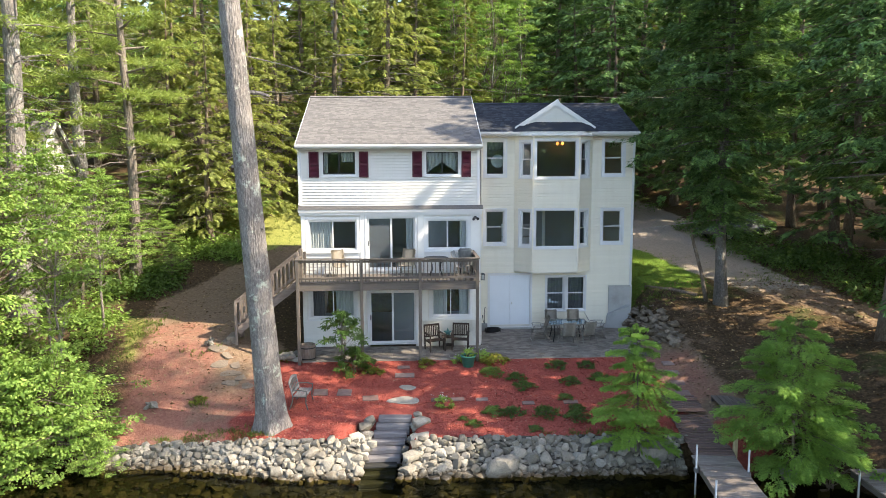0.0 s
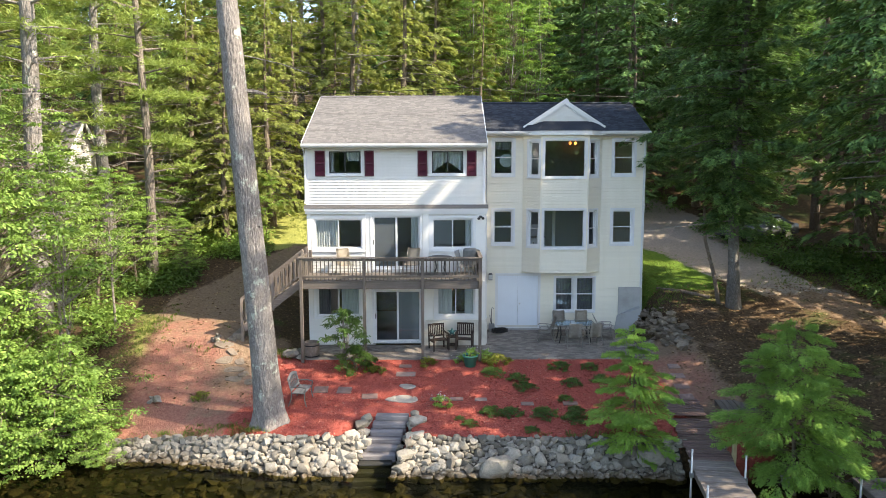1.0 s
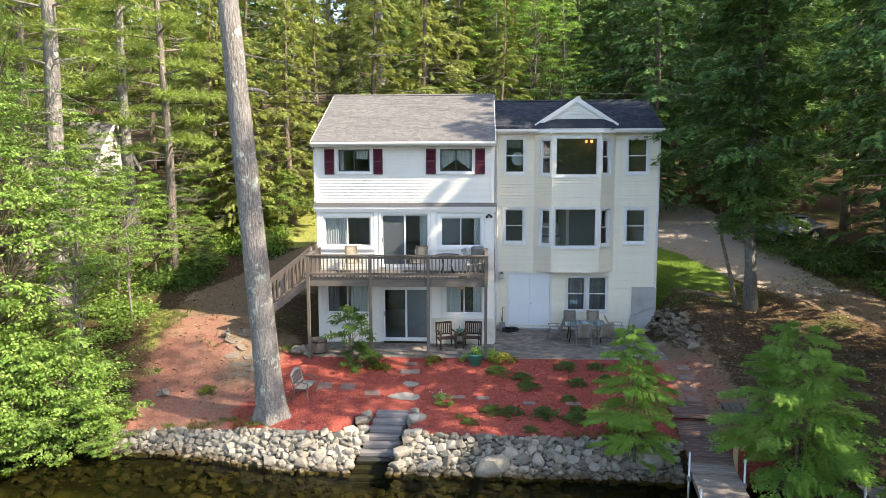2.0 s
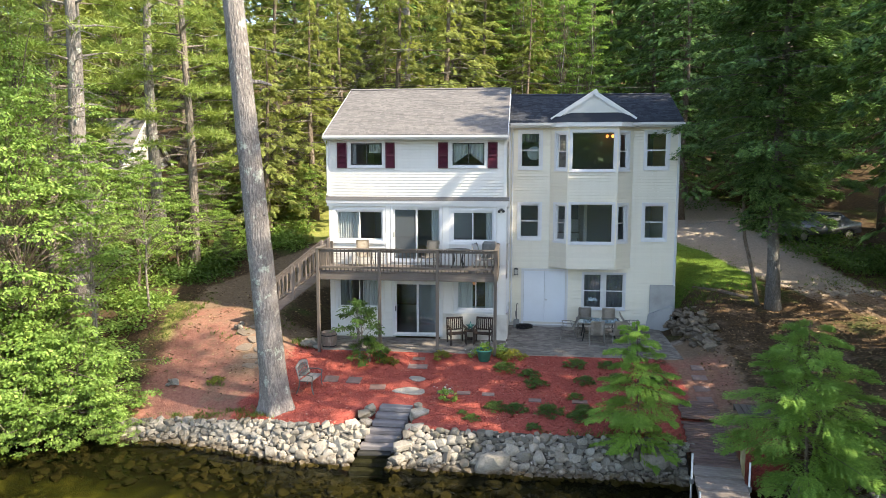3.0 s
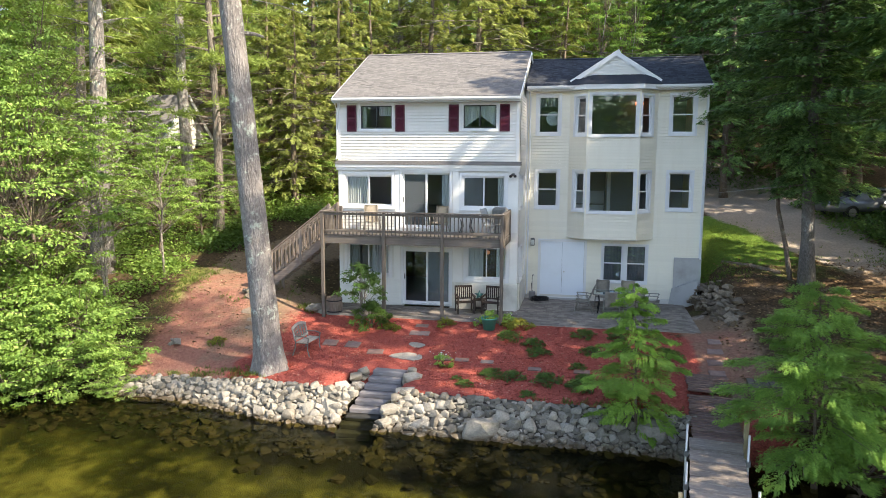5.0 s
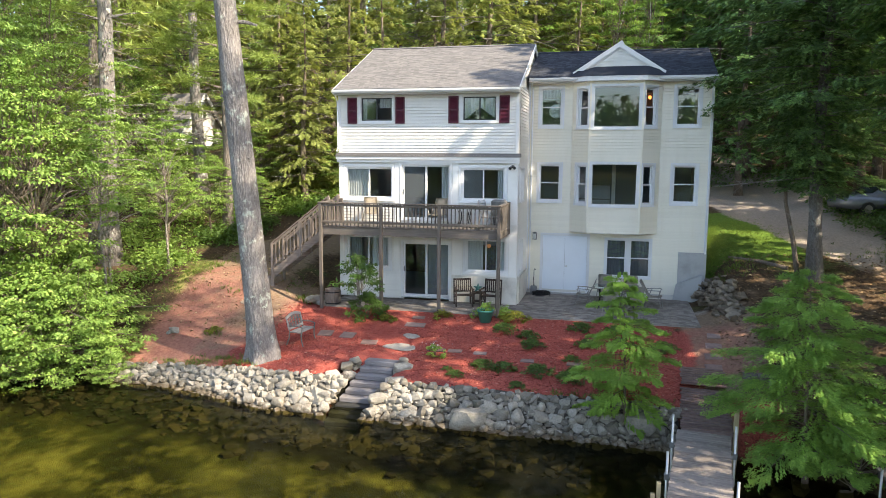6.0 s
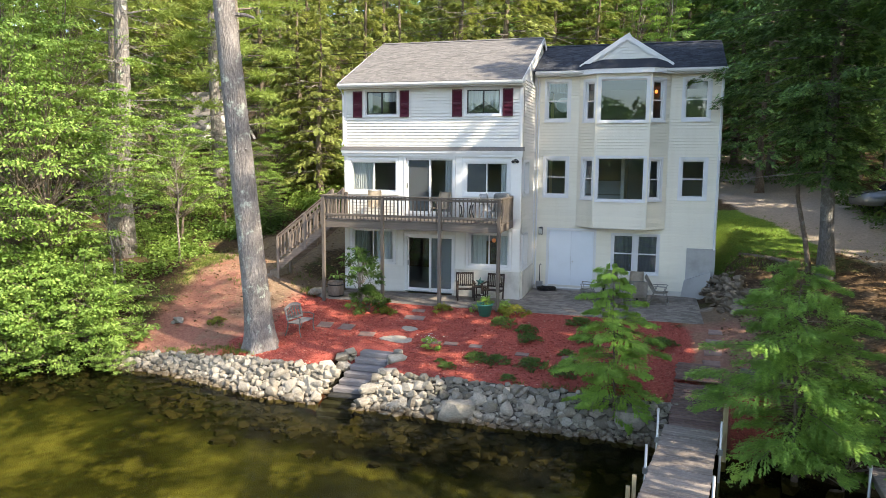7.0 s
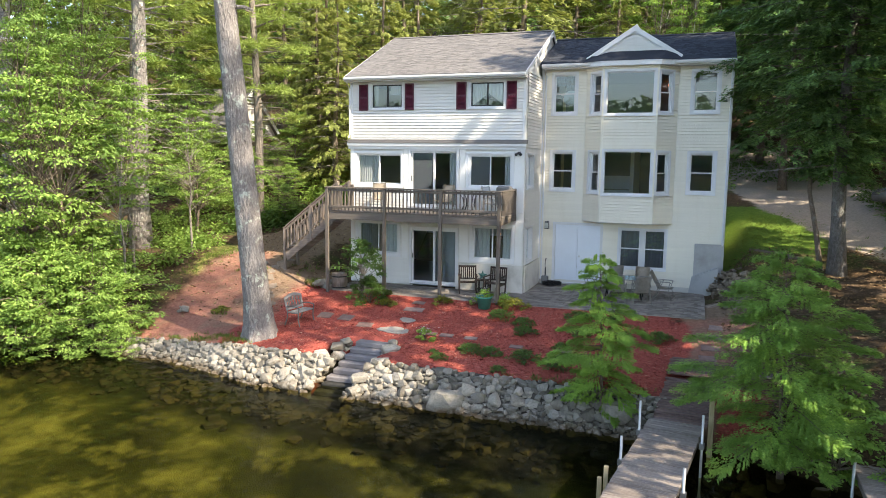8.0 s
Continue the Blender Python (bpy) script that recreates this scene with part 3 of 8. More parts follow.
# openings, in u from the left end of each wall
A0 = -XL
LU = [(-4.44 + A0, -3.16 + A0, 6.62, 7.53), (-0.50 + A0, 0.78 + A0, 6.62, 7.53)]
LM = [(-5.03 + A0, -3.16 + A0, 3.74, 4.92), (-2.76 + A0, -0.93 + A0, 2.95, 5.02), (-0.48 + A0, 1.13 + A0, 3.74, 4.92),
      (-4.98 + A0, -3.28 + A0, 1.08, 2.30), (-2.72 + A0, -0.92 + A0, 0.02, 2.10), (-0.30 + A0, 1.21 + A0, 1.08, 2.30)]
R0 = -1.60
RW = [(2.08 + R0, 2.92 + R0, 6.53, 8.00), (7.12 + R0, 7.98 + R0, 6.53, 7.98), (2.08 + R0, 2.92 + R0, 3.63, 5.06), (7.12 + R0, 7.98 + R0, 3.63, 5.06),
      (2.30 + R0, 4.03 + R0, 0.02, 2.26), (4.74 + R0, 6.45 + R0, 0.70, 2.20)]
BAYL, BAYR, BFL, BFR = 3.33, 6.62, 4.02, 5.93
BAY_Z = 2.46
RW_HOLES = RW + [(BAYL + R0 + 0.1, BAYR + R0 - 0.1, BAY_Z + 0.1, 8.0)]

siding("wall", (XL, YU), (XM, YU), 5.30, 7.76, LU, SIDING_W, label="white vinyl siding of the upper storey")
siding("wall", (XL, YL), (1.62, YL), 0.92, 5.30, LM, SIDING_W, label="white siding of the two lower storeys")
siding("wall", (XL, YL), (-2.82, YL), -0.05, 0.92, [], SIDING_W)
# masonry knee wall of the lowest storey
m0, _ = wall_pose((XL, YL), (1.62, YL))
bm = bmesh.new()
for u0, u1, a, b in split(LM[4][1], 1.62 - XL + 0.02, -0.25, 0.92, []):
    slab(bm, m0, u0, u1, -0.16, 0.055, a, b)
box(bm, 1.49, 1.69, YL + 0.161, YR - 0.02, -0.25, 0.90)
part("knee_wall", bm, PLASTER, house, "stained white masonry knee wall")
bm = bmesh.new()
slab(bm, m0, 0.0, LM[4][0], -0.16, -0.02, -0.25, -0.05)
part("foundation", bm, PLASTER, house)
# return wall between the two blocks, left end wall, right end wall, rear
XRET = 1.625
RET = [(0.10, 1.10, 3.74, 4.92), (0.10, 1.10, 1.02, 2.25)]
siding("wall", (XRET, YL + 0.141), (XRET, YR - 0.01), 0.92, 7.9, RET, SIDING_W)
siding("wall", (XL, 35.6), (XL, YL + 0.14), -0.1, 7.76, [], SIDING_W)
siding("wall", (XR, YR + 0.141), (XR, 35.3), 0.4, 8.3, [], SIDING_C)
siding("wall", (1.60, YR), (XR, YR), 0.10, 8.25, RW_HOLES, SIDING_C, label="cream vinyl siding of the addition")
bm = bmesh.new()
box(bm, XL, XM, 35.46, 35.6, 0, 7.76)
box(bm, XM, XR, 35.16, 35.3, 0, 8.3)
part("rear_wall", bm, SIDING_C, house)
bm = bmesh.new()
box(bm, 1.7, XR - 0.02, YR - 0.02, YR + 0.12, -0.25, 0.098)
part("foundation", bm, PLASTER, house, "pale concrete footing strip")
# gable triangles of the left block
for x0, x1 in ((XL, XL + 0.14), (XM - 0.14, XM)):
    bm = bmesh.new()
    pr = [(26.95, 7.66), (35.75, 7.66), (31.35, 9.80)]
    va = [bm.verts.new((x0, y, z)) for y, z in pr]
    vb = [bm.verts.new((x1, y, z)) for y, z in pr]
    bm.faces.new(va)
    bm.faces.new(vb[::-1])
    for i in range(3):
        bm.faces.new((va[i], vb[i], vb[(i + 1) % 3], va[(i + 1) % 3]))
    bmesh.ops.recalc_face_normals(bm, faces=bm.faces[:])
    part("gable_wall", bm, SIDING_W, house)

# rooms behind the glass: floors, partitions
for x0, x1, y0, y1, zs in ((XL + 0.15, XM - 0.1, YL + 0.25, 35.4, (-0.06, 2.62, 5.25, 7.70)), (XM + 0.1, XR - 0.15, YR + 0.15, 35.1, (-0.06, 2.62, 5.42, 8.22))):
    for z in zs:
        part("room_floor", boxm(x0, x1, y0, y1, z - 0.1, z), ROOM, house)
    part("partition", boxm(x0, x1, y1 - 0.4, y1 - 0.3, -0.05, zs[-1] - 0.11), ROOM, house)
part("partition", boxm(-2.2, -2.1, YU + 0.2, YU + 4.0, 5.26, 7.58), ROOM, house)
part("partition", boxm(XM - 0.25, XM - 0.15, YL + 3.0, 35.3, -0.05, 7.5), ROOM, house)
part("partition", boxm(4.88, 5.02, 31.5, 34.69, 2.622, 5.31), WALLP, house)
cab = thing("kitchen_cabinet", "white kitchen cabinet against the inner wall of a room", "cabinet", (4.05, 33.3, 2.622))
part("body", boxm(-0.75, 0.75, -0.28, 0.30, 0.0, 0.90), DOORW, cab)
part("worktop", boxm(-0.77, 0.77, -0.31, 0.30, 0.902, 0.94, bevel=0.004), CONC, cab)
part("hutch", boxm(-0.75, 0.75, 0.0, 0.30, 0.942, 1.50), DOORW, cab)
for k in range(3):
    dr = part("door", boxm(-0.74 + k * 0.5, -0.26 + k * 0.5, -0.302, -0.282, 0.08, 0.88, bevel=0.004), DOORW, cab)
    part("handle", boxm(-0.32 + k * 0.5, -0.30 + k * 0.5, -0.325, -0.303, 0.55, 0.70), SASHD, dr)

# windows and doors
P1, Q1 = (XL, YU), (XM, YU)
for i, h in enumerate(LU):
    w, m = window(P1, Q1, *h, "slide", dark=True, trim=0.075, label="sliding window with dark sashes")
    wd = h[1] - h[0]
    if i:
        drape(h[0] + 0.05, h[1] - 0.05, -0.2, h[2] + 0.08, h[3] - 0.03, m, w, 9, scallop=0.42, label="white lace curtains tied back")
    else:
        drape(h[0] + 0.05, h[0] + 0.2, -0.2, h[2] + 0.05, h[3] - 0.03, m, w, 3)
        drape(h[0] + wd * 0.55, h[1] - 0.12, -0.2, h[3] - 0.40, h[3] - 0.03, m, w, 5)
    bm = bmesh.new()
    slab(bm, m, h[0] + 0.02, h[1] - 0.02, -0.16, -0.14, h[3] - 0.06, h[3] - 0.04)
    part("curtain_rod", bm, SASHD, w)


def shutter(u0, u1, z0, z1, m):
    bm = bmesh.new()
    ring(bm, m, u0, u1, z0, z1, 0.045, 0.036, 0.07)
    slab(bm, m, u0 + 0.045, u1 - 0.045, 0.036, 0.066, (z0 + z1) / 2 - 0.03, (z0 + z1) / 2 + 0.03)
    for za, zb in ((z0 + 0.045, (z0 + z1) / 2 - 0.03), ((z0 + z1) / 2 + 0.03, z1 - 0.045)):
        k = 9
        for i in range(k):
            z = za + (zb - za) * (i + 0.5) / k
            box(bm, -(u1 - u0) / 2 + 0.045, (u1 - u0) / 2 - 0.045, -0.004, 0.004, -0.028, 0.028, m @ pose((u0 + u1) / 2, 0.05, z, 35, 0, 0))
    slab(bm, m, u0 + 0.03, u1 - 0.03, 0.03, 0.037, z0 + 0.03, z1 - 0.03)
    part("shutter", bm, SHUTTER, house, "burgundy louvred shutter")


mU, _ = wall_pose(P1, Q1)
for x0, x1 in ((-4.94, -4.56), (-3.04, -2.68), (-1.01, -0.63), (0.88, 1.25)):
    shutter(x0 + A0, x1 + A0, 6.54, 7.52, mU)

P2, Q2 = (XL, YL), (1.62, YL)
for i in (0, 2, 3, 5):
    w, m = window(P2, Q2, *LM[i], "slide", trim=0.10, screen=0 if i == 2 else None, label="white sliding window beside the deck" if i in (0, 2) else "white sliding window under the deck")
    h = LM[i]
    if i in (0,):
        drape(h[0] + 0.05, h[0] + 0.90, -0.16, h[2] + 0.03, h[3] - 0.02, m, w, 9)
    if i == 2:
        drape(h[1] - 0.3, h[1] - 0.04, -0.2, h[2] + 0.03, h[3] - 0.02, m, w, 4)
        drape(h[0] + 0.08, h[0] + 0.5, -0.2, h[2] + 0.03, h[3] - 0.02, m, w, 5, SCREEN)
    if i == 3:
        drape(h[1] - 0.75, h[1] - 0.04, -0.2, h[2] + 0.03, h[3] - 0.02, m, w, 7)
        drape(h[0] + 0.04, h[0] + 0.5, -0.22, h[2] + 0.03, h[3] - 0.02, m, w, 5, SCREEN)
    if i == 5:
        drape(h[0] + 0.04, h[0] + 0.62, -0.2, h[2] + 0.03, h[3] - 0.02, m, w, 6)
        drape(h[1] - 0.40, h[1] - 0.04, -0.2, h[2] + 0.03, h[3] - 0.02, m, w, 4)


def slider(h, label, veil=0):
    """A two-leaf patio door."""
    m, _ = wall_pose(P2, Q2)
    bm = bmesh.new()
    ring(bm, m, h[0] - 0.09, h[1] + 0.09, h[2] - 0.02, h[3] + 0.09, 0.09, -0.05, 0.06, 0.03)
    d = part("sliding_door", bm, TRIM, house, label)
    um = (h[0] + h[1]) / 2
    for k, (a, b, n) in enumerate(((h[0], um + 0.03, -0.02), (um - 0.03, h[1], -0.06))):
        s = bmesh.new()
        ring(s, m, a + 0.002, b - 0.002, h[2] + 0.012, h[3] - 0.002, 0.065, n - 0.03, n, 0.09)
        leaf = part("door_leaf", s, TRIM, d)
        pane(a + 0.067, b - 0.067, n - 0.015, h[2] + 0.1, h[3] - 0.067, m, d)
        if k == veil:
            part("screen", _sheet(m, a + 0.067, b - 0.067, n - 0.02, h[2] + 0.1, h[3] - 0.067), MESHM, d, "grey insect screen")
        if k == 0:
            hb = bmesh.new()
            slab(hb, m, a + 0.015, a + 0.045, n + 0.001, n + 0.035, h[2] + 0.95, h[2] + 1.15, 0.006)
            part("door_handle", hb, SASHD, d)
    drape(h[1] - 0.35, h[1] - 0.06, -0.16, h[2] + 0.05, h[3] - 0.05, m, d, 5)
    return d


slider(LM[1], "white sliding patio door onto the deck")
slider(LM[4], "white sliding patio door onto the pavers", 1)
# flat white pilasters between the openings of the deck storey
for z0, z1, spans in ((2.86, 5.10, ((XL + 0.02, -5.14), (-3.04, -2.86), (-0.82, -0.59), (1.24, 1.60))), (0.95, 2.5, ((XL + 0.02, -5.13), (-3.10, -2.86), (-0.80, -0.44), (1.33, 1.60)))):
    for a, b in spans:
        part("pilaster", boxm(a, b, YL - 0.046, YL - 0.001, z0, z1, bevel=0.004), WALLP, house, "flat white panel between windows")
# skirt roof and fascia above the deck storey
bm = bmesh.new()
box(bm, XL - 0.05, 1.66, YL - 0.10, YL - 0.048, 5.10, 5.30)
box(bm, XL - 0.07, 1.68, YL - 0.16, YL - 0.101, 5.22, 5.31)
part("fascia", bm, TRIM, house)
bm = bmesh.new()
for i in range(3):
    vs = box(bm, XL - 0.08, 1.70, YL - 0.18 + i * 0.06, YU - 0.036, 5.312 + i * 0.045, 5.335 + i * 0.05 + 0.02)
part("skirt_roof", bm, SHINGLE_G, house, "narrow weathered grey skirt roof")

# return wall windows
for h in RET:
    window((XRET, YL + 0.141), (XRET, YR - 0.01), *h, "slide", trim=0.07, label="white sliding window in the return wall")

# right block windows
P3, Q3 = (1.60, YR), (XR, YR)
for i in range(4):
    w, m = window(P3, Q3, *RW[i], "hung", trim=0.085, label="white double-hung window")
    h = RW[i]
    if i == 0:
        drape(h[0] + 0.03, h[1] - 0.03, -0.25, h[3] - 0.4, h[3] - 0.02, m, w, 6, mat=SCREEN)
for k in (0, 1):
    h = RW[5]
    mid = (h[0] + h[1]) / 2
    a, b = ((h[0], mid - 0.045), (mid + 0.045, h[1]))[k]
    w, m = window(P3, Q3, a, b, h[2], h[3], "hung", trim=0.045, label="white double-hung basement window")
    drape(a + 0.03, b - 0.03, -0.22, h[2] + 0.05, h[3] - 0.02, m, w, 6, mat=SCREEN)
# double utility door
h = RW[4]
m3, _ = wall_pose(P3, Q3)
bm = bmesh.new()
ring(bm, m3, h[0] - 0.10, h[1] + 0.10, h[2] - 0.1, h[3] + 0.10, 0.10, -0.05, 0.048, 0.09)
dd = part("double_door", bm, TRIM, house, "pale blue-white double utility door")
mid = (h[0] + h[1]) / 2
for a, b, hx in ((h[0] + 0.006, mid - 0.004, mid - 0.08), (mid + 0.004, h[1] - 0.006, mid + 0.08)):
    leaf = part("door_leaf", boxm(a, b, -0.045, -0.002, h[2] + 0.01, h[3] - 0.006, m3, bevel=0.004), DOORW, dd)
    if hx > mid:
        kb = bmesh.new()
        bmesh.ops.create_uvsphere(kb, u_segments=10, v_segments=8, radius=0.035)
        bmesh.ops.transform(kb, matrix=m3 @ pose(hx, 0.035, 1.05), verts=kb.verts[:])
        part("door_knob", kb, plain("brushed_nickel", (0.6, 0.58, 0.55), 0.3, 1.0), leaf, smooth=True)
part("threshold", boxm(h[0] - 0.1, h[1] + 0.1, 0.0, 0.12, -0.10, -0.02, m3), CONC, dd)

# the bay
bayp = [(BAYL, YR - 0.02), (BFL, YB), (BFR, YB), (BAYR, YR - 0.02)]
SIDEW = math.hypot(BFL - BAYL, YR - 0.02 - YB)
FW = BFR - BFL
for k in range(3):
    p, q = bayp[k], bayp[k + 1]
    if k == 1:
        hs = [(0.115, FW - 0.115, 6.46, 7.97), (0.115, FW - 0.115, 3.54, 5.10)]
    else:
        a = SIDEW - 0.60 if k == 0 else 0.10
        hs = [(a, a + 0.50, 6.49, 7.93), (a, a + 0.50, 3.58, 5.06)]
    siding("bay_wall", p, q, BAY_Z, 8.24, hs, SIDING_C, thick=0.08)
    for h in hs:
        window(p, q, *h, "fixed" if k == 1 else "hung", trim=0.085, label="wide fixed bay window" if k == 1 else "narrow bay side window")


def prism(bm, poly, z0, z1):
    a = [bm.verts.new((x, y, z0)) for x, y in poly]
    b = [bm.verts.new((x, y, z1)) for x, y in poly]
    bm.faces.new(a)
    bm.faces.new(b[::-1])
    for i in range(len(poly)):
        bm.faces.new((a[i], b[i], b[(i + 1) % len(poly)], a[(i + 1) % len(poly)]))
    bmesh.ops.recalc_face_normals(bm, faces=bm.faces[:])


bm = bmesh.new()
prism(bm, [(BAYL + 0.05, YR - 0.001), (BFL + 0.03, YB + 0.03), (BFR - 0.03, YB + 0.03), (BAYR - 0.05, YR - 0.001)], BAY_Z - 0.02, BAY_Z + 0.1)
part("bay_floor", bm, TRIM, house)
bm = bmesh.new()
prism(bm, [(BAYL + 0.05, YR + 0.2), (BFL + 0.06, YB + 0.1), (BFR - 0.06, YB + 0.1), (BAYR - 0.05, YR + 0.2)], 5.32, 5.42)
part("bay_floor", bm, ROOM, house)
# corner boards
for x, y in ((XL - 0.02, YU - 0.045), (XM - 0.06, YU - 0.045)):
    part("corner_board", boxm(x, x + 0.09, y, y + 0.044, 5.42, 7.66), TRIM, house)
part("corner_board", boxm(XR - 0.07, XR + 0.03, YR - 0.046, YR - 0.001, 1.74, 8.2), TRIM, house)
part("corner_board", boxm(1.60, 1.70, YR - 0.046, YR - 0.002, -0.02, 8.2), TRIM, house)
for (x, y) in bayp[1:3]:
    part("corner_board", boxm(x - 0.035, x + 0.035, y - 0.046, y + 0.01, BAY_Z, 8.22), SIDING_C, house)


# roofs
def roof_plane(name, e0, e1, r0, r1, mat, step=0.125, tab=0.24, thick=0.003, seed=1, cut=None, label=""):
    """Shingled slope between an eave (e0 to e1) and a ridge (r0 to r1)."""
    e0, e1, r0, r1 = map(Vector, (e0, e1, r0, r1))
    rnd = random.Random(seed)
    n = (e1 - e0).cross(r0 - e0).normalized()
    if n.z < 0:
        n = -n
    bm = bmesh.new()
    lo = [bm.verts.new(v - n * 0.14) for v in (e0, e1, r1, r0)]
    hi = [bm.verts.new(v) for v in (e0, e1, r1, r0)]
    bm.faces.new(lo)
    bm.faces.new(hi)
    for i in range(4):
        bm.faces.new((lo[i], lo[(i + 1) % 4], hi[(i + 1) % 4], hi[i]))
    bmesh.ops.recalc_face_normals(bm, faces=bm.faces[:])
    base = part(name, bm, mat, house, label)
    verts, faces = [], []
    rows = int((r0 - e0).length / step) + 1
    for j in range(rows):
        t0, t1 = j / rows, min(1.0, (j + 1.25) / rows)
        a0, a1 = e0.lerp(r0, t0), e1.lerp(r1, t0)
        b0, b1 = e0.lerp(r0, t1), e1.lerp(r1, t1)
        u, w = -rnd.random() * tab, (a1 - a0).length
        while u < w:
            wd = tab * rnd.choice((0.35, 0.5, 0.75, 1.0))
            ua, ub = max(0.0, u), min(w, u + wd - 0.006)
            u += wd
            if ub - ua < 0.03:
                continue
            fa, fb = ua / w, ub / w
            h = thick * rnd.choice((0.4, 0.6, 1.6, 2.2))
            p = [a0.lerp(a1, fa), a0.lerp(a1, fb), b0.lerp(b1, fb), b0.lerp(b1, fa)]
            if cut and cut((p[0] + p[2]) / 2):
                continue
            k = len(verts)
            verts += [tuple(p[0] + n * 0.002), tuple(p[1] + n * 0.002), tuple(p[0] + n * (h + 0.004)), tuple(p[1] + n * (h + 0.004)), tuple(p[2] + n * 0.004), tuple(p[3] + n * 0.004)]
            faces += [(k, k + 1, k + 3, k + 2), (k + 2, k + 3, k + 4, k + 5)]
    tagged(piece("shingle", grid_mesh("shingle", verts, faces), mat, base), kind="stuff")
    return base


RX0, RX1 = -5.37, 1.63
roof_plane("roof", (RX0, 26.72, 7.80), (RX1, 26.72, 7.80), (RX0, 31.38, 9.94), (RX1, 31.38, 9.94), SHINGLE_G, seed=3, label="grey architectural shingles")
roof_plane("roof", (RX1, 36.04, 7.80), (RX0, 36.04, 7.80), (RX1, 31.38, 9.94), (RX0, 31.38, 9.94), SHINGLE_G, seed=4)
QX0, QX1 = 1.60, 8.50
roof_plane("roof", (QX0, 29.22, 8.36), (QX1, 29.22, 8.36), (QX0, 32.46, 9.74), (QX1, 32.46, 9.74), SHINGLE_B, seed=5, label="charcoal shingles")
roof_plane("roof", (QX1, 35.7, 8.36), (QX0, 35.7, 8.36), (QX1, 32.46, 9.74), (QX0, 32.46, 9.74), SHINGLE_B, seed=6)
# ridge caps
for x0, x1, y, z, mt in ((RX0, RX1, 31.38, 9.945, SHINGLE_G), (QX0, QX1, 32.46, 9.745, SHINGLE_B)):
    bm = bmesh.new()
    x = x0
    while x < x1 - 0.05:
        for s in (-1, 1):
            box(bm, x, min(x + 0.24, x1), 0, 0.15, 0, 0.012 + 0.004 * random.random(), Matrix.Translation((0, y, z)) @ pose(0, 0, 0.016, 0, 0, 0) @ Matrix.Diagonal((1, s, 1, 1)) @ pose(0, 0, 0, -24, 0, 0))
        x += 0.245
    bmesh.ops.recalc_face_normals(bm, faces=bm.faces[:])
    tagged(part("ridge_cap", bm, mt, house), kind="stuff")
# eaves: soffit, fascia, gutter
for x0, x1, y, z, yw in ((RX0 - 0.02, RX1 + 0.02, 26.72, 7.80, YU), (QX0 + 0.08, QX1 + 0.02, 29.22, 8.36, YR)):
    bm = bmesh.new()
    box(bm, x0, x1, y + 0.001, y + 0.03, z - 0.20, z - 0.012)
    box(bm, x0 + 0.01, x1 - 0.01, y + 0.031, yw - 0.024, z - 0.20, z - 0.18)
    part("soffit", bm, GUTTER, house)
    bm = bmesh.new()
    prof = [(0.0, 0.0), (-0.10, 0.0), (-0.125, 0.06), (-0.12, 0.11), (-0.11, 0.11), (-0.108, 0.06), (-0.09, 0.012), (0.0, 0.012)]
    ends = []
    for x in (x0, x1):
        ends.append([bm.verts.new((x, y + dy, z - 0.155 + dz)) for dy, dz in prof])
    for i in range(len(prof)):
        j = (i + 1) % len(prof)
        bm.faces.new((ends[0][i], ends[0][j], ends[1][j], ends[1][i]))
    bm.faces.new(ends[0])
    bm.faces.new(ends[1][::-1])
    bmesh.ops.recalc_face_normals(bm, faces=bm.faces[:])
    part("gutter", bm, GUTTER, house, "chalky white metal gutter")
# rake boards of the left block
for x in (RX0 - 0.03, RX1 + 0.001):
    for s in (1, -1):
        bm = bmesh.new()
        y0, y1 = (26.70, 31.38) if s > 0 else (36.06, 31.38)
        L = math.hypot(4.68, 2.14)
        ang = math.degrees(math.atan2(2.14, 4.68))
        box(bm, 0, 0.03, 0, L, -0.20, -0.004, Matrix.Translation((x, y0, 7.80)) @ Matrix.Diagonal((1, s, 1, 1)) @ pose(0, 0, 0, ang, 0, 0))
        bmesh.ops.recalc_face_normals(bm, faces=bm.faces[:])
        part("rake_board", bm, TRIM, house)
# little roof over the bay and its gable
GY0 = 29.52
bm = bmesh.new()
pr = [(3.58, 8.70), (6.42, 8.70), (5.0, 9.56)]
prism_v = [[bm.verts.new((x, y, z)) for x, z in pr] for y in (GY0, GY0 + 0.1)]
bm.faces.new(prism_v[0])
bm.faces.new(prism_v[1][::-1])
for i in range(3):
    bm.faces.new((prism_v[0][i], prism_v[1][i], prism_v[1][(i + 1) % 3], prism_v[0][(i + 1) % 3]))
bmesh.ops.recalc_face_normals(bm, faces=bm.faces[:])
gable = part("dormer_gable", bm, SIDING_W, house, "small white sided gable over the bay")
bm = bmesh.new()
for i in range(8):
    z = 8.71 + i * 0.115
    xa, xb = 3.66 + (z - 8.70) * 1.42 / 0.86 + 0.14, 6.34 - (z - 8.70) * 1.42 / 0.86 - 0.14
    if xb - xa > 0.1:
        box(bm, xa, xb, GY0 - 0.022, GY0 - 0.001, z, z + 0.092)
part("siding", bm, SIDING_W, gable)
roof_plane("roof", (3.30, 29.47, 8.53), (3.30, 32.0, 8.60), (5.0, 29.47, 9.63), (5.0, 32.2, 9.63), SHINGLE_B, seed=7)
roof_plane("roof", (6.70, 32.0, 8.60), (6.70, 29.47, 8.53), (5.0, 32.2, 9.63), (5.0, 29.47, 9.63), SHINGLE_B, seed=8)
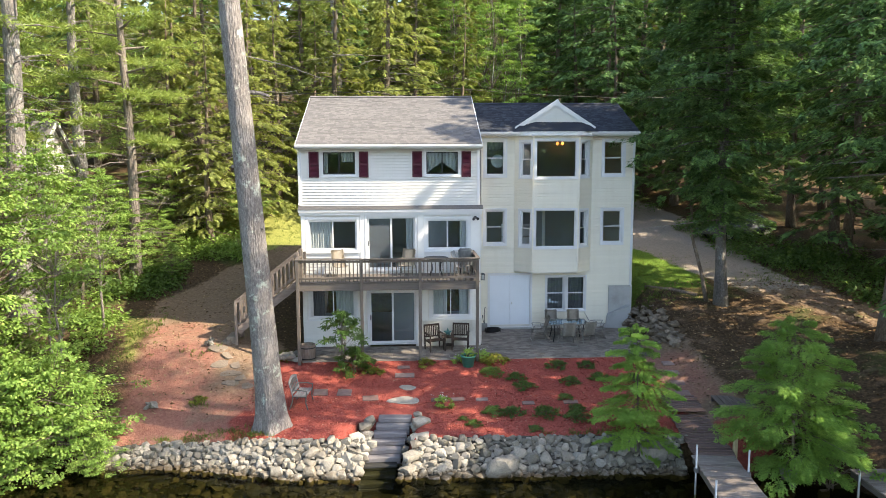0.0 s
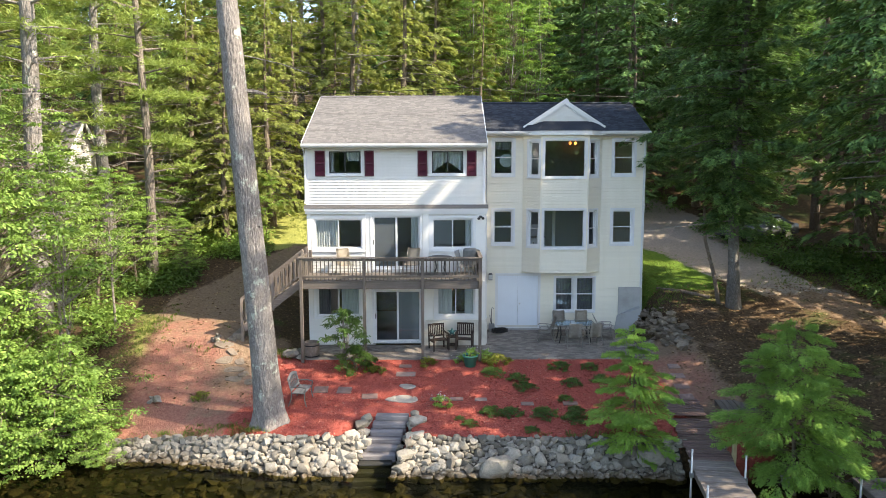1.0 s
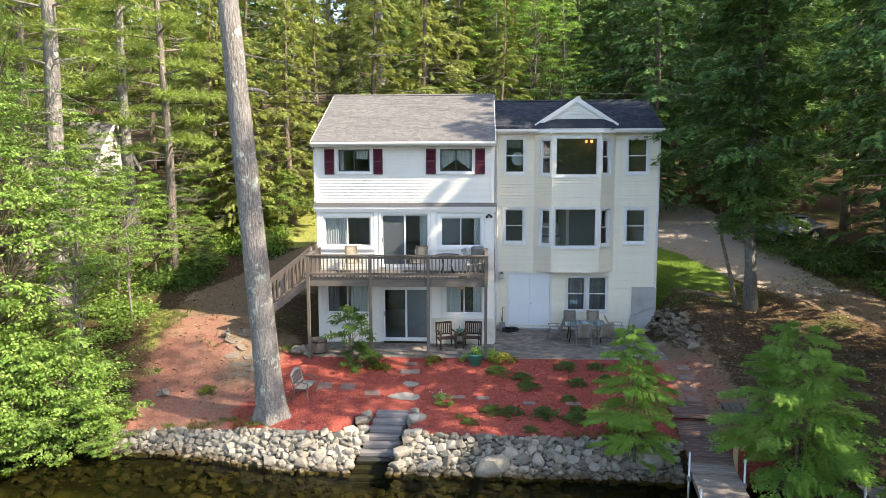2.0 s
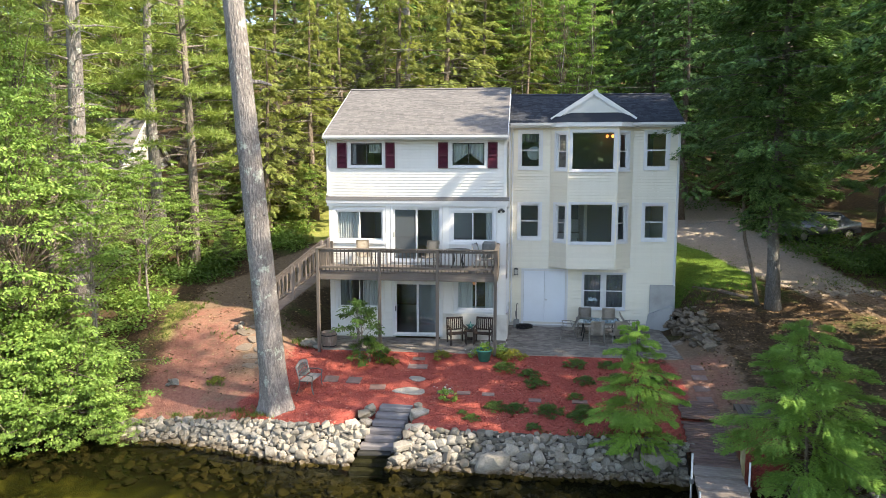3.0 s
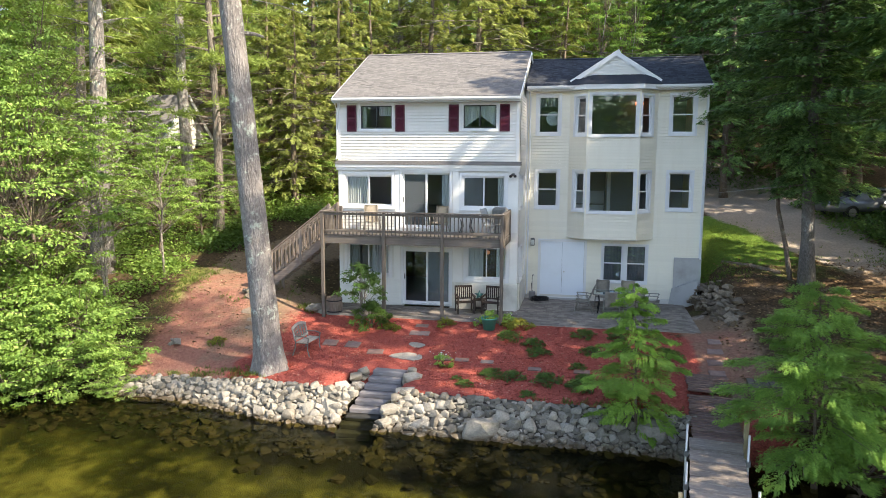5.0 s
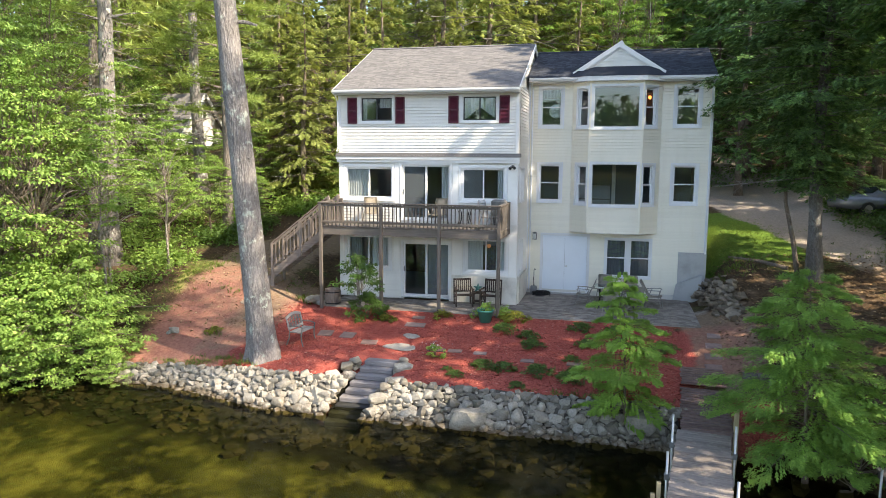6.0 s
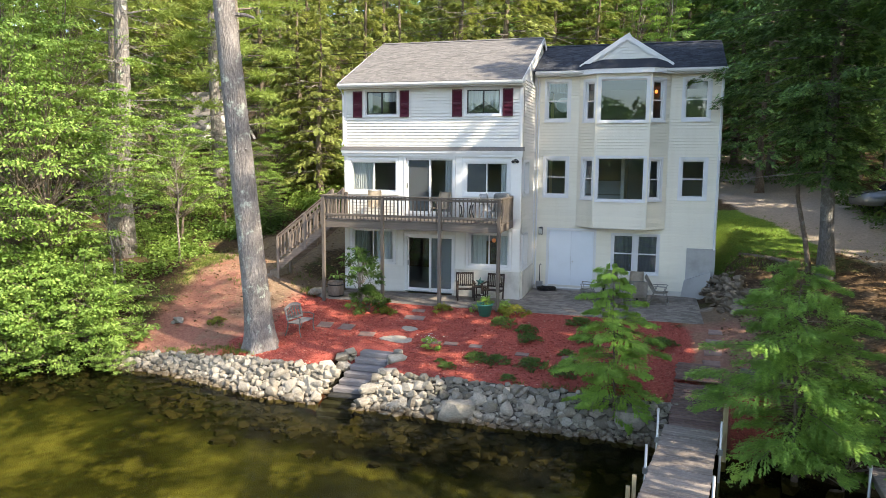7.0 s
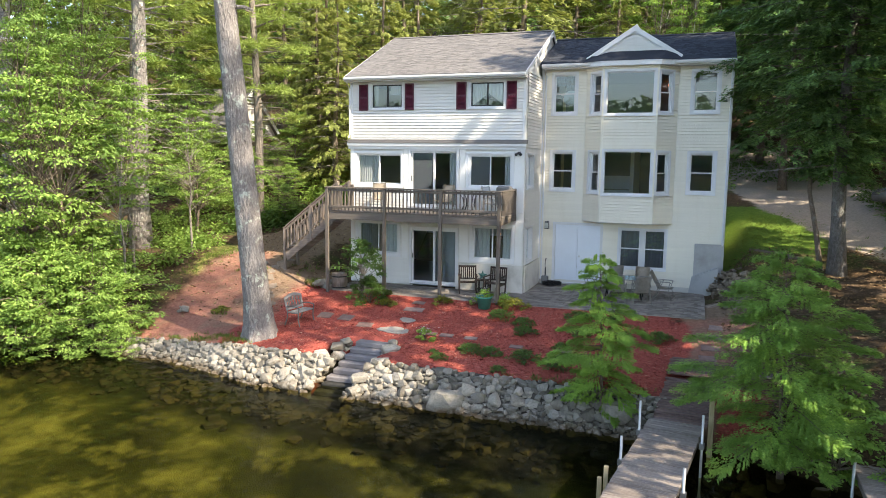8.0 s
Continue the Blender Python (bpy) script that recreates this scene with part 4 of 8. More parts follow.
for s in (1, -1):
    bm = bmesh.new()
    L = math.hypot(1.71, 1.10)
    ang = math.degrees(math.atan2(1.10, 1.71))
    box(bm, 0, L + (0.10 if s > 0 else -0.0), -0.035 - 0.002 * (s > 0), 0, -0.155, 0.010, Matrix.Translation((5.0 - s * 1.71, 29.468, 8.53)) @ Matrix.Diagonal((s, 1, 1, 1)) @ pose(0, 0, 0, 0, -ang, 0))
    box(bm, 0.1, L - 0.05, 0.001, 0.025, -0.20, -0.165, Matrix.Translation((5.0 - s * 1.71, 29.468, 8.53)) @ Matrix.Diagonal((s, 1, 1, 1)) @ pose(0, 0, 0, 0, -ang, 0))
    bmesh.ops.recalc_face_normals(bm, faces=bm.faces[:])
    part("rake_board", bm, TRIM, house)
# hipped cover of the bay in front of the gable
bm = bmesh.new()
lo = [(BAYL - 0.18, 29.24), (BFL - 0.12, YB - 0.22), (BFR + 0.12, YB - 0.22), (BAYR + 0.18, 29.24)]
hi = [(BAYL + 0.42, GY0 + 0.06), (BFL + 0.15, GY0 + 0.06), (BFR - 0.15, GY0 + 0.06), (BAYR - 0.42, GY0 + 0.06)]
va = [bm.verts.new((x, y, 8.345)) for x, y in lo]
vb = [bm.verts.new((x, y, 8.80)) for x, y in hi]
for i in range(3):
    bm.faces.new((va[i], va[i + 1], vb[i + 1], vb[i]))
part("bay_roof", bm, SHINGLE_B, house, "charcoal shingled cap over the bay")
bm = bmesh.new()
prism(bm, [(BAYL - 0.16, 29.30), (BFL - 0.10, YB - 0.20), (BFR + 0.10, YB - 0.20), (BAYR + 0.16, 29.30), (BAYR, YR), (BAYL, YR)], 8.17, 8.342)
part("bay_soffit", bm, TRIM, house)
# downspouts
for x, y, z1, z0 in ((1.78, YR - 0.06, 8.18, 0.1), (XR - 0.03, YR - 0.075, 8.18, 1.75), (XL - 0.03, YU - 0.08, 7.6, 5.5)):
    part("downspout", tubem([(x, y - 0.25, z1), (x, y, z1 - 0.25), (x, y, z0 + 0.15), (x, y - 0.12, z0)], 0.035, 8), TRIM, house)
# wall of bare concrete at the right corner
bm = bmesh.new()
box(bm, 7.46, XR + 0.035, YR - 0.09, YR - 0.048, -0.2, 1.77)
part("foundation_face", bm, CONC, house, "bare grey concrete at the house corner")
bm = bmesh.new()
prism2 = [(7.30, -0.2), (8.3, -0.2), (8.3, 0.95), (7.42, 0.55)]
va = [bm.verts.new((x, YR - 0.12 - (x - 7.3) * 0.45, z)) for x, z in prism2]
vb = [bm.verts.new((x, YR - 0.08, z)) for x, z in prism2]
bm.faces.new(va)
bm.faces.new(vb[::-1])
for i in range(4):
    bm.faces.new((va[i], vb[i], vb[(i + 1) % 4], va[(i + 1) % 4]))
bmesh.ops.recalc_face_normals(bm, faces=bm.faces[:])
part("wing_wall", bm, CONC, house, "low sloping concrete wing wall")
# wall lantern and floodlight
bm = bmesh.new()
box(bm, 1.93, 2.03, YR - 0.06, YR - 0.02, 2.10, 2.38)
box(bm, 1.90, 2.06, YR - 0.20, YR - 0.061, 2.33, 2.37, bevel=0.01)
for x in (1.905, 2.045):
    for y in (YR - 0.195, YR - 0.08):
        box(bm, x, x + 0.012, y, y + 0.012, 2.12, 2.33)
box(bm, 1.90, 2.06, YR - 0.20, YR - 0.061, 2.09, 2.12)
lamp = part("wall_lantern", bm, SASHD, house, "dark metal wall lantern")
part("lantern_glass", boxm(1.92, 2.04, YR - 0.185, YR - 0.075, 2.12, 2.33), plain("frosted_glass", (0.6, 0.6, 0.55), 0.3), lamp)
bm = bmesh.new()
box(bm, 1.36, 1.46, YL - 0.05, YL - 0.033, 4.93, 5.03)
tube(bm, [(1.38, YL - 0.06, 4.99), (1.33, YL - 0.22, 4.92)], [0.03, 0.055], 10)
tube(bm, [(1.44, YL - 0.06, 4.99), (1.50, YL - 0.22, 4.93)], [0.03, 0.055], 10)
part("flood_lamp", bm, SASHD, house, "twin floodlight under the fascia")

# lamps that glow inside the rooms
def room_lamp(x, y, z, r, power, label):
    bm = bmesh.new()
    lathe(bm, [(0.02, 0.0), (r, -0.03), (r * 1.1, -0.10), (r * 0.6, -0.15), (0.0, -0.16)], 14, (x, y, z))
    m = bpy.data.materials.new("lamp_glow")
    m.use_nodes = True
    b = m.node_tree.nodes["Principled BSDF"]
    b.inputs["Base Color"].default_value = (0.9, 0.6, 0.3, 1)
    b.inputs["Emission Color"].default_value = (1.0, 0.27, 0.06, 1)
    b.inputs["Emission Strength"].default_value = power
    part("ceiling_lamp", bm, m, house, label)


room_lamp(6.10, 34.2, 8.05, 0.06, 1.0, "small glowing amber ceiling lamp")
room_lamp(6.35, 34.2, 8.05, 0.06, 1.8, "small glowing amber ceiling lamp")
room_lamp(0.30, 28.6, 1.95, 0.08, 0.12, "small amber table lamp glow")

# ---- deck ----
DX0, DX1, DY0, DY1, DZ = -5.22, 1.36, 24.88, 26.98, 2.84
deck = thing("deck", "weathered brown wooden deck with a balustrade, on posts over the patio", "deck", (0, 0, 0))
posts = (-5.15, -2.88, -0.78, 1.29)
for x in posts:
    z0 = -0.12 if x > -5 else -0.16
    part("post", boxm(x - 0.055, x + 0.055, DY0 - 0.07, DY0 + 0.04, z0, 3.66, bevel=0.006), DECKZ, deck)
    part("post_cap", boxm(x - 0.075, x + 0.075, DY0 - 0.09, DY0 + 0.06, 3.662, 3.70, bevel=0.006), DECKW, deck)
for y in (26.90,):
    for x in (DX0 + 0.05, DX1 - 0.05):
        part("post", boxm(x - 0.05, x + 0.05, y - 0.05, y + 0.05, DZ, 3.72, bevel=0.006), DECKZ, deck)
part("rim_board", boxm(DX0, DX1, DY0 + 0.042, DY0 + 0.085, 2.54, 2.80, bevel=0.004), DECKW, deck)
part("rim_board", boxm(DX0, DX0 + 0.04, DY0 + 0.086, DY1, 2.56, 2.80), DECKY, deck)
part("rim_board", boxm(DX1 - 0.04, DX1, DY0 + 0.086, DY1, 2.56, 2.80), DECKY, deck)
part("ledger", boxm(DX0 + 0.05, DX1 - 0.05, DY1 - 0.05, DY1 + 0.03, 2.56, 2.80), DECKW, deck)
for k in range(11):
    x = DX0 + 0.5 + k * 0.56
    part("joist", boxm(x, x + 0.04, DY0 + 0.09, DY1 - 0.06, 2.58, 2.798), DECKY, deck)
y = DY0 + 0.02
while y < DY1 - 0.1:
    part("deck_board", boxm(DX0 - 0.02, DX1 + 0.02, y, y + 0.135, 2.802, DZ, bevel=0.004), DECKW, deck)
    y += 0.142
bal = boxm(-0.018, 0.018, -0.018, 0.018, 0, 0.80, bevel=0.003)
bal_me = bpy.data.meshes.new("baluster")
bal.to_mesh(bal_me)
bal.free()
for a, b in zip(posts, posts[1:]):
    for z in (2.96, 3.56):
        part("rail", boxm(a + 0.056, b - 0.056, DY0 - 0.035, DY0 + 0.005, z, z + 0.085, bevel=0.004), DECKW, deck)
    part("cap_rail", boxm(a + 0.056, b - 0.056, DY0 - 0.085, DY0 + 0.055, 3.662, 3.70, bevel=0.004), DECKW, deck)
    n = int((b - a) / 0.135)
    for i in range(1, n):
        piece("baluster", bal_me, DECKZ, deck, m=pose(a + (b - a) * i / n, DY0 + 0.024, 2.845 + 0.02))
for x, stop in ((DX1 - 0.05, 26.85), (DX0 + 0.05, 25.85)):
    for z in (2.96, 3.56):
        part("rail", boxm(x - 0.02, x + 0.02, DY0 + 0.056, stop, z, z + 0.085, bevel=0.004), DECKY, deck)
    part("cap_rail", boxm(x - 0.07, x + 0.07, DY0 + 0.061, stop, 3.662, 3.70, bevel=0.004), DECKY, deck)
    n = int((stop - DY0) / 0.135)
    for i in range(1, n):
        piece("baluster", bal_me, DECKZ, deck, m=pose(x + 0.04, DY0 + 0.06 + (stop - DY0 - 0.06) * i / n, 2.865))
part("post", boxm(DX0 + 0.0, DX0 + 0.1, 25.86, 25.96, DZ, 3.72, bevel=0.006), DECKZ, deck)

# ---- outside stair down from the deck ----
# weathered wood like the deck's, with sunlight put into a lighter tone
STAIRX, STAIRY, STAIRZ = (wood_mat("sunlit_stair_wood", (0.19, 0.15, 0.125), (0.36, 0.30, 0.255), ax) for ax in "xyz")
stair = thing("outdoor_stair", "weathered wooden stair with railings leading down from the deck", "stairs", (0, 0, 0))
SX0, SX1, SY0, SY1, SZ0 = -7.66, DX0 - 0.03, 25.95, 26.90, 0.96
NS = 9
picket_me = bpy.data.meshes.new("baluster")
bm = boxm(-0.024, 0.024, -0.018, 0.018, 0, 0.80, bevel=0.003)
bm.to_mesh(picket_me)
bm.free()
for i in range(NS):
    t = (i + 0.5) / NS
    x = SX1 + (SX0 - SX1) * t
    z = DZ - (DZ - SZ0) * (i + 1) / (NS + 1)
    part("tread", boxm(x - 0.145, x + 0.145, SY0 + 0.045, SY1 - 0.045, z - 0.035, z, bevel=0.004), STAIRY, stair)
slope = math.atan2(DZ - SZ0, SX1 - SX0)
LS = math.hypot(DZ - SZ0, SX1 - SX0)
lean_u = math.tan(slope)
dn = Matrix.Translation((SX1, 0, DZ)) @ Matrix.Rotation(math.pi, 4, "Z") @ pose(0, 0, 0, 0, math.degrees(slope), 0)
for y in (SY0, SY1):
    part("stringer", boxm(0, LS, -y - 0.04, -y, -0.26, 0.0, dn), STAIRX, stair)
    part("rail", boxm(0.06 - 0.74 * lean_u, LS - 0.1 - 0.74 * lean_u, -y - 0.02, -y + 0.02, 0.70, 0.78, dn), STAIRX, stair)
    part("rail", boxm(0.06 - 0.13 * lean_u, LS - 0.1 - 0.13 * lean_u, -y - 0.02, -y + 0.02, 0.10, 0.17, dn), STAIRX, stair)
    part("cap_rail", boxm(0.04 - 0.82 * lean_u, LS - 0.82 * lean_u, -y - 0.06, -y + 0.06, 0.80, 0.84, dn), STAIRX, stair)
    for k in range(3):
        t = (0.02, 0.5, 0.985)[k]
        x = SX1 + (SX0 - SX1) * t
        z = DZ + (SZ0 - DZ) * t
        part("post", boxm(x - 0.05, x + 0.05, y - 0.05, y + 0.05, land(x, y) - 0.1 if k == 2 else z - 0.35, z + 1.02, bevel=0.005), STAIRZ, stair)
    for i in range(14):
        t = 0.05 + 0.9 * (i + 0.5) / 14
        x = SX1 + (SX0 - SX1) * t
        z = DZ + (SZ0 - DZ) * t
        piece("baluster", picket_me, STAIRZ, stair, m=pose(x, y - 0.04, z + 0.10))

# rough stone steps from the foot of the stair to the path
foot = thing("stone_steps", "rough grey stone block steps at the foot of the wooden stair", "steps", (0, 0, 0))
for i, (x, w, z) in enumerate(((-7.80, 0.22, 0.66), (-7.98, 0.22, 0.50), (-8.16, 0.22, 0.34))):
    bm = boxm(x - w, x + w * 0.7, SY0 - 0.12 * i, SY1 - 0.1, min(z - 0.2, land(x, SY0 - 0.1) - 0.15), z, bevel=0.03)
    part("step_block", bm, PATHFLAG, foot)

# ---- patio ----
bm = bmesh.new()
box(bm, -5.1, 7.7, 25.02, YL - 0.05, -0.20, -0.085)
box(bm, 1.7, 7.9, YL - 0.05, YR - 0.14, -0.20, -0.085)
patio = tagged(part("patio", bm, PAVER), "patio of small grey brick pavers along the house", "patio", kind="structure")
verts, faces = [], []
rnd = random.Random(8)


def add_paver(x0, x1, y0, y1, z):
    k = len(verts)
    e = 0.008
    verts.extend([(x0, y0, -0.086), (x1, y0, -0.086), (x1, y1, -0.086), (x0, y1, -0.086), (x0 + e, y0 + e, z), (x1 - e, y0 + e, z), (x1 - e, y1 - e, z), (x0 + e, y1 - e, z)])
    faces.extend([(k + 4, k + 5, k + 6, k + 7), (k, k + 1, k + 5, k + 4), (k + 1, k + 2, k + 6, k + 5), (k + 2, k + 3, k + 7, k + 6), (k + 3, k, k + 4, k + 7)])


y, row = 25.03, 0
while y < YR - 0.25:
    x = -5.08 + (row % 2) * 0.11 if y < YL - 0.27 else 1.72 + (row % 2) * 0.11
    while x < 7.68:
        add_paver(x, x + 0.212, y, y + 0.102, -0.052 + rnd.uniform(-0.005, 0.005))
        x += 0.22
    y += 0.11
    row += 1
tagged(piece("paver", grid_mesh("paver", verts, faces), PAVER, patio), kind="stuff")

# a round white ornament hangs inside the upper window of the addition
bm = bmesh.new()
lathe(bm, [(0.0, -0.012), (0.27, -0.012), (0.285, 0.0), (0.27, 0.012), (0.0, 0.012)], 28)
bmesh.ops.recalc_face_normals(bm, faces=bm.faces[:])
bmesh.ops.transform(bm, matrix=pose(2.66, YR + 0.42, 7.14, 90, 0, 0), verts=bm.verts[:])
orn = tagged(part("window_ornament", bm, plain("milky_disc", (0.62, 0.72, 0.72), 0.4)), "round milky white disc hanging inside the upper window", "ornament")
part("hanging_cord", tubem([(2.66, YR + 0.42, 7.42), (2.66, YR + 0.42, 7.99)], 0.004, 5), SASHD, orn)

# ---- shore wall of boulders ----
def hull_stone(name, seed, pts=22, flat=0.75, lumpy=0.25):
    rnd = random.Random(seed)
    bm = bmesh.new()
    for _ in range(pts):
        v = Vector((rnd.gauss(0, 1), rnd.gauss(0, 1), rnd.gauss(0, 1))).normalized()
        v = Vector((math.copysign(abs(v.x) ** 0.67, v.x), math.copysign(abs(v.y) ** 0.67, v.y), math.copysign(abs(v.z) ** 0.67, v.z) * flat))
        bm.verts.new(v * rnd.uniform(1 - lumpy, 1.0))
    r = bmesh.ops.convex_hull(bm, input=bm.verts[:])
    bmesh.ops.delete(bm, geom=[v for v in bm.verts if not v.link_faces], context="VERTS")
    bmesh.ops.recalc_face_normals(bm, faces=bm.faces[:])
    me = bpy.data.meshes.new(name)
    bm.to_mesh(me)
    bm.free()
    for i, p in enumerate(me.polygons):
        p.use_smooth = True
    me.set_sharp_from_angle(angle=radians(46))
    return me


def variants(n, name, mat, seed, **k):
    out = [hull_stone(name, seed + i, **k) for i in range(n)]
    for me in out:
        me.materials.append(mat)
    return out


PALE = variants(12, "stone", STONE_L, 100, pts=20, lumpy=0.28, flat=0.8)
GREY = variants(12, "stone", STONE_G, 200, pts=18, lumpy=0.3, flat=0.8)
SUNK = variants(6, "stone", STONE_W, 300, pts=18)


STONE_GI = stone_mat("grey_small_granite", (0.145, 0.13, 0.107), (0.245, 0.225, 0.19), (0.40, 0.37, 0.32), moss=0.3, tide=True, per="island")
STONE_LI = stone_mat("pale_small_granite", (0.235, 0.205, 0.163), (0.355, 0.318, 0.26), (0.50, 0.455, 0.385), tide=True, per="island")


def wall_line(x, t):
    """A point of the battered wall face: t 0 at the water, 1 at the crest."""
    s = shore(x)
    crest = lerp_table(x, [(-11, -1.42), (-8, -1.36), (-6.3, -1.16), (-5.2, -0.98), (6.0, -0.95), (8, -1.05)])
    y = 19.07 + s + 0.75 * t
    z = -1.93 + (crest + 1.93) * t
    return Vector((x, y, z))


wall = thing("shore_wall", "dry-laid retaining wall of pale rounded granite boulders along the water", "stone wall", (0, 0, 0), kind="structure")
rnd = random.Random(21)
placed = []


def stair_gap(x, t):
    c = -2.15 + 0.55 * t
    return abs(x - c) < 0.62


def try_stone(x, t, r):
    p = wall_line(x, t)
    for q, rq in placed:
        if abs(q.x - p.x) < 1 and (q - p).length < (r + rq) * 0.66:
            return False
    placed.append((p, r))
    return True


loose_v, loose_f = [[], []], [[], []]
count = 0
for size, tries in ((0.19, 70), (0.15, 450), (0.12, 2200), (0.095, 6000), (0.075, 9000), (0.055, 9000)):
    for _ in range(tries):
        x, t = rnd.uniform(-10.6, 6.75), rnd.uniform(0.0, 1.0)
        r = size * rnd.uniform(0.88, 1.12)
        if stair_gap(x, t) or (size > 0.18 and (x < -6 or t > 0.8)):
            continue
        if not try_stone(x, t, r):
            continue
        p = placed[-1][0] + Vector((0, rnd.uniform(-0.03, 0.03), 0))
        pale = -6.6 < x < 0.4 and rnd.random() < 0.85 or rnd.random() < 0.18
        me = rnd.choice(PALE if pale else GREY)
        k = (r * rnd.uniform(1.05, 1.42), r * rnd.uniform(0.95, 1.15), r * rnd.uniform(0.95, 1.25))
        m = pose(*p, rnd.uniform(-25, 25), rnd.uniform(-25, 25), rnd.uniform(-40, 40)) @ Matrix.Diagonal((*k, 1))
        count += 1
        if count <= 300:
            piece("stone", me, None, wall, m=m)
        else:
            lv, lf = loose_v[pale], loose_f[pale]
            n0 = len(lv)
            lv += [tuple(m @ v.co) for v in me.vertices]
            lf += [tuple(n0 + j for j in q.vertices) for q in me.polygons]
for k in (0, 1):
    lm = grid_mesh("small_stones", loose_v[k], loose_f[k])
    lm.shade_smooth()
    lm.set_sharp_from_angle(angle=radians(40))
    tagged(piece("small_stones", lm, (STONE_GI, STONE_LI)[k], wall), kind="stuff")
# big cheek stones beside the steps
for x, y, z, a, b, c, me in ((-1.25, 19.32, -1.70, 0.34, 0.28, 0.22, PALE[0]), (-1.15, 19.5, -1.34, 0.38, 0.28, 0.17, PALE[3]), (-0.88, 20.1, -1.08, 0.34, 0.3, 0.2, PALE[5]), (-0.85, 20.85, -0.86, 0.34, 0.28, 0.2, PALE[7]),
                             (-2.95, 19.45, -1.45, 0.36, 0.33, 0.42, GREY[2]), (-2.75, 20.1, -1.1, 0.30, 0.30, 0.26, PALE[8]), (1.45, 19.1, -1.55, 0.62, 0.34, 0.40, GREY[5]), (5.9, 19.15, -1.25, 0.5, 0.4, 0.42, GREY[7]), (-2.55, 20.75, -0.9, 0.24, 0.22, 0.16, PALE[2])):
    piece("stone", me, None, wall, m=pose(x, y, z, 5, -5, rnd.uniform(-30, 30)) @ Matrix.Diagonal((a, b, c, 1)))
# cheek walls climbing beside the steps
for side in (-1, 1):
    for k in range(26):
        t = (k % 13) / 12
        up = k // 13
        x = -1.66 - 0.50 * t + side * (0.66 + rnd.uniform(0, 0.22) + 0.12 * up)
        y = 21.25 - 1.75 * t + rnd.uniform(-0.05, 0.05)
        r = rnd.uniform(0.13, 0.21)
        z = -0.90 - 1.05 * t + 0.06 + rnd.uniform(-0.12, 0.10) - 0.18 * up
        piece("stone", rnd.choice(PALE if rnd.random() < 0.75 else GREY), None, wall, m=pose(x, y, z, rnd.uniform(-25, 25), rnd.uniform(-25, 25), rnd.uniform(0, 360)) @ Matrix.Diagonal((r * 1.2, r, r * 0.9, 1)))
# an added dark sheet behind the boulders stands in for shade in the joints
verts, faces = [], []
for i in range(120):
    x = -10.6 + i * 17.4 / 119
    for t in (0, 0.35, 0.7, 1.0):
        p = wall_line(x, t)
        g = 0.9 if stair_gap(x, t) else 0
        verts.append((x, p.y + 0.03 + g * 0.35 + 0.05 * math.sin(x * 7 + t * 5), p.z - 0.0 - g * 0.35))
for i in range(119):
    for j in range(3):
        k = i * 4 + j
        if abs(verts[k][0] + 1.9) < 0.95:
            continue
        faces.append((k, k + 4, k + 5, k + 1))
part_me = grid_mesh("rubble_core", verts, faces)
piece("rubble_core", part_me, stone_mat("joint_shade_stone", (0.05, 0.045, 0.035), (0.07, 0.06, 0.05), (0.1, 0.09, 0.07)), wall)

# stones under the water, countless; near-black tone deepens the painted shore shade
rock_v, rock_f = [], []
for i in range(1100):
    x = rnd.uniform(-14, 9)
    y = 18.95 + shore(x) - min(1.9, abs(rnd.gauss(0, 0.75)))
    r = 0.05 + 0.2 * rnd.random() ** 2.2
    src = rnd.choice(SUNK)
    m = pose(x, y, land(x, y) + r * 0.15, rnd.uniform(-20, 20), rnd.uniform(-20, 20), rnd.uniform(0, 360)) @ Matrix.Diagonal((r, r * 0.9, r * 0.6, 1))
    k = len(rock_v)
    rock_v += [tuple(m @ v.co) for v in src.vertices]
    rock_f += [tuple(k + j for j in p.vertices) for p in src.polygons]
tagged(piece("submerged_rocks", grid_mesh("submerged_rocks", rock_v, rock_f), STONE_W), "very dark brown rocks lying on the shallow lake bed", "rocks", kind="stuff")

# ---- timber steps down to the water ----
TIMBER_W = wood_mat("wet_timber", (0.03, 0.03, 0.028), (0.07, 0.068, 0.064), "x")
steps = thing("garden_steps", "grey landscape-timber steps going down into the water", "steps", (0, 0, 0))
for i in range(9):
    t = i / 7
    x = -1.66 - 0.50 * t
    y = 21.35 - 1.62 * t
    z = -0.84 - 1.10 * t
    w = 0.52 + 0.02 * math.sin(i * 3)
    for k in (0, 1):
        bm = boxm(-w, w, -0.17, 0.17, -0.16, 0.0, bevel=0.025)
        bmesh.ops.transform(bm, matrix=pose(x, y + k * 0.0, z - 0.002 - k * 0.16, 0, 0, -3 + i), verts=bm.verts[:])
        part("timber", bm, TIMBER_W if i > 5 else TIMBER, steps, "dark wet timber" if i > 5 else "")

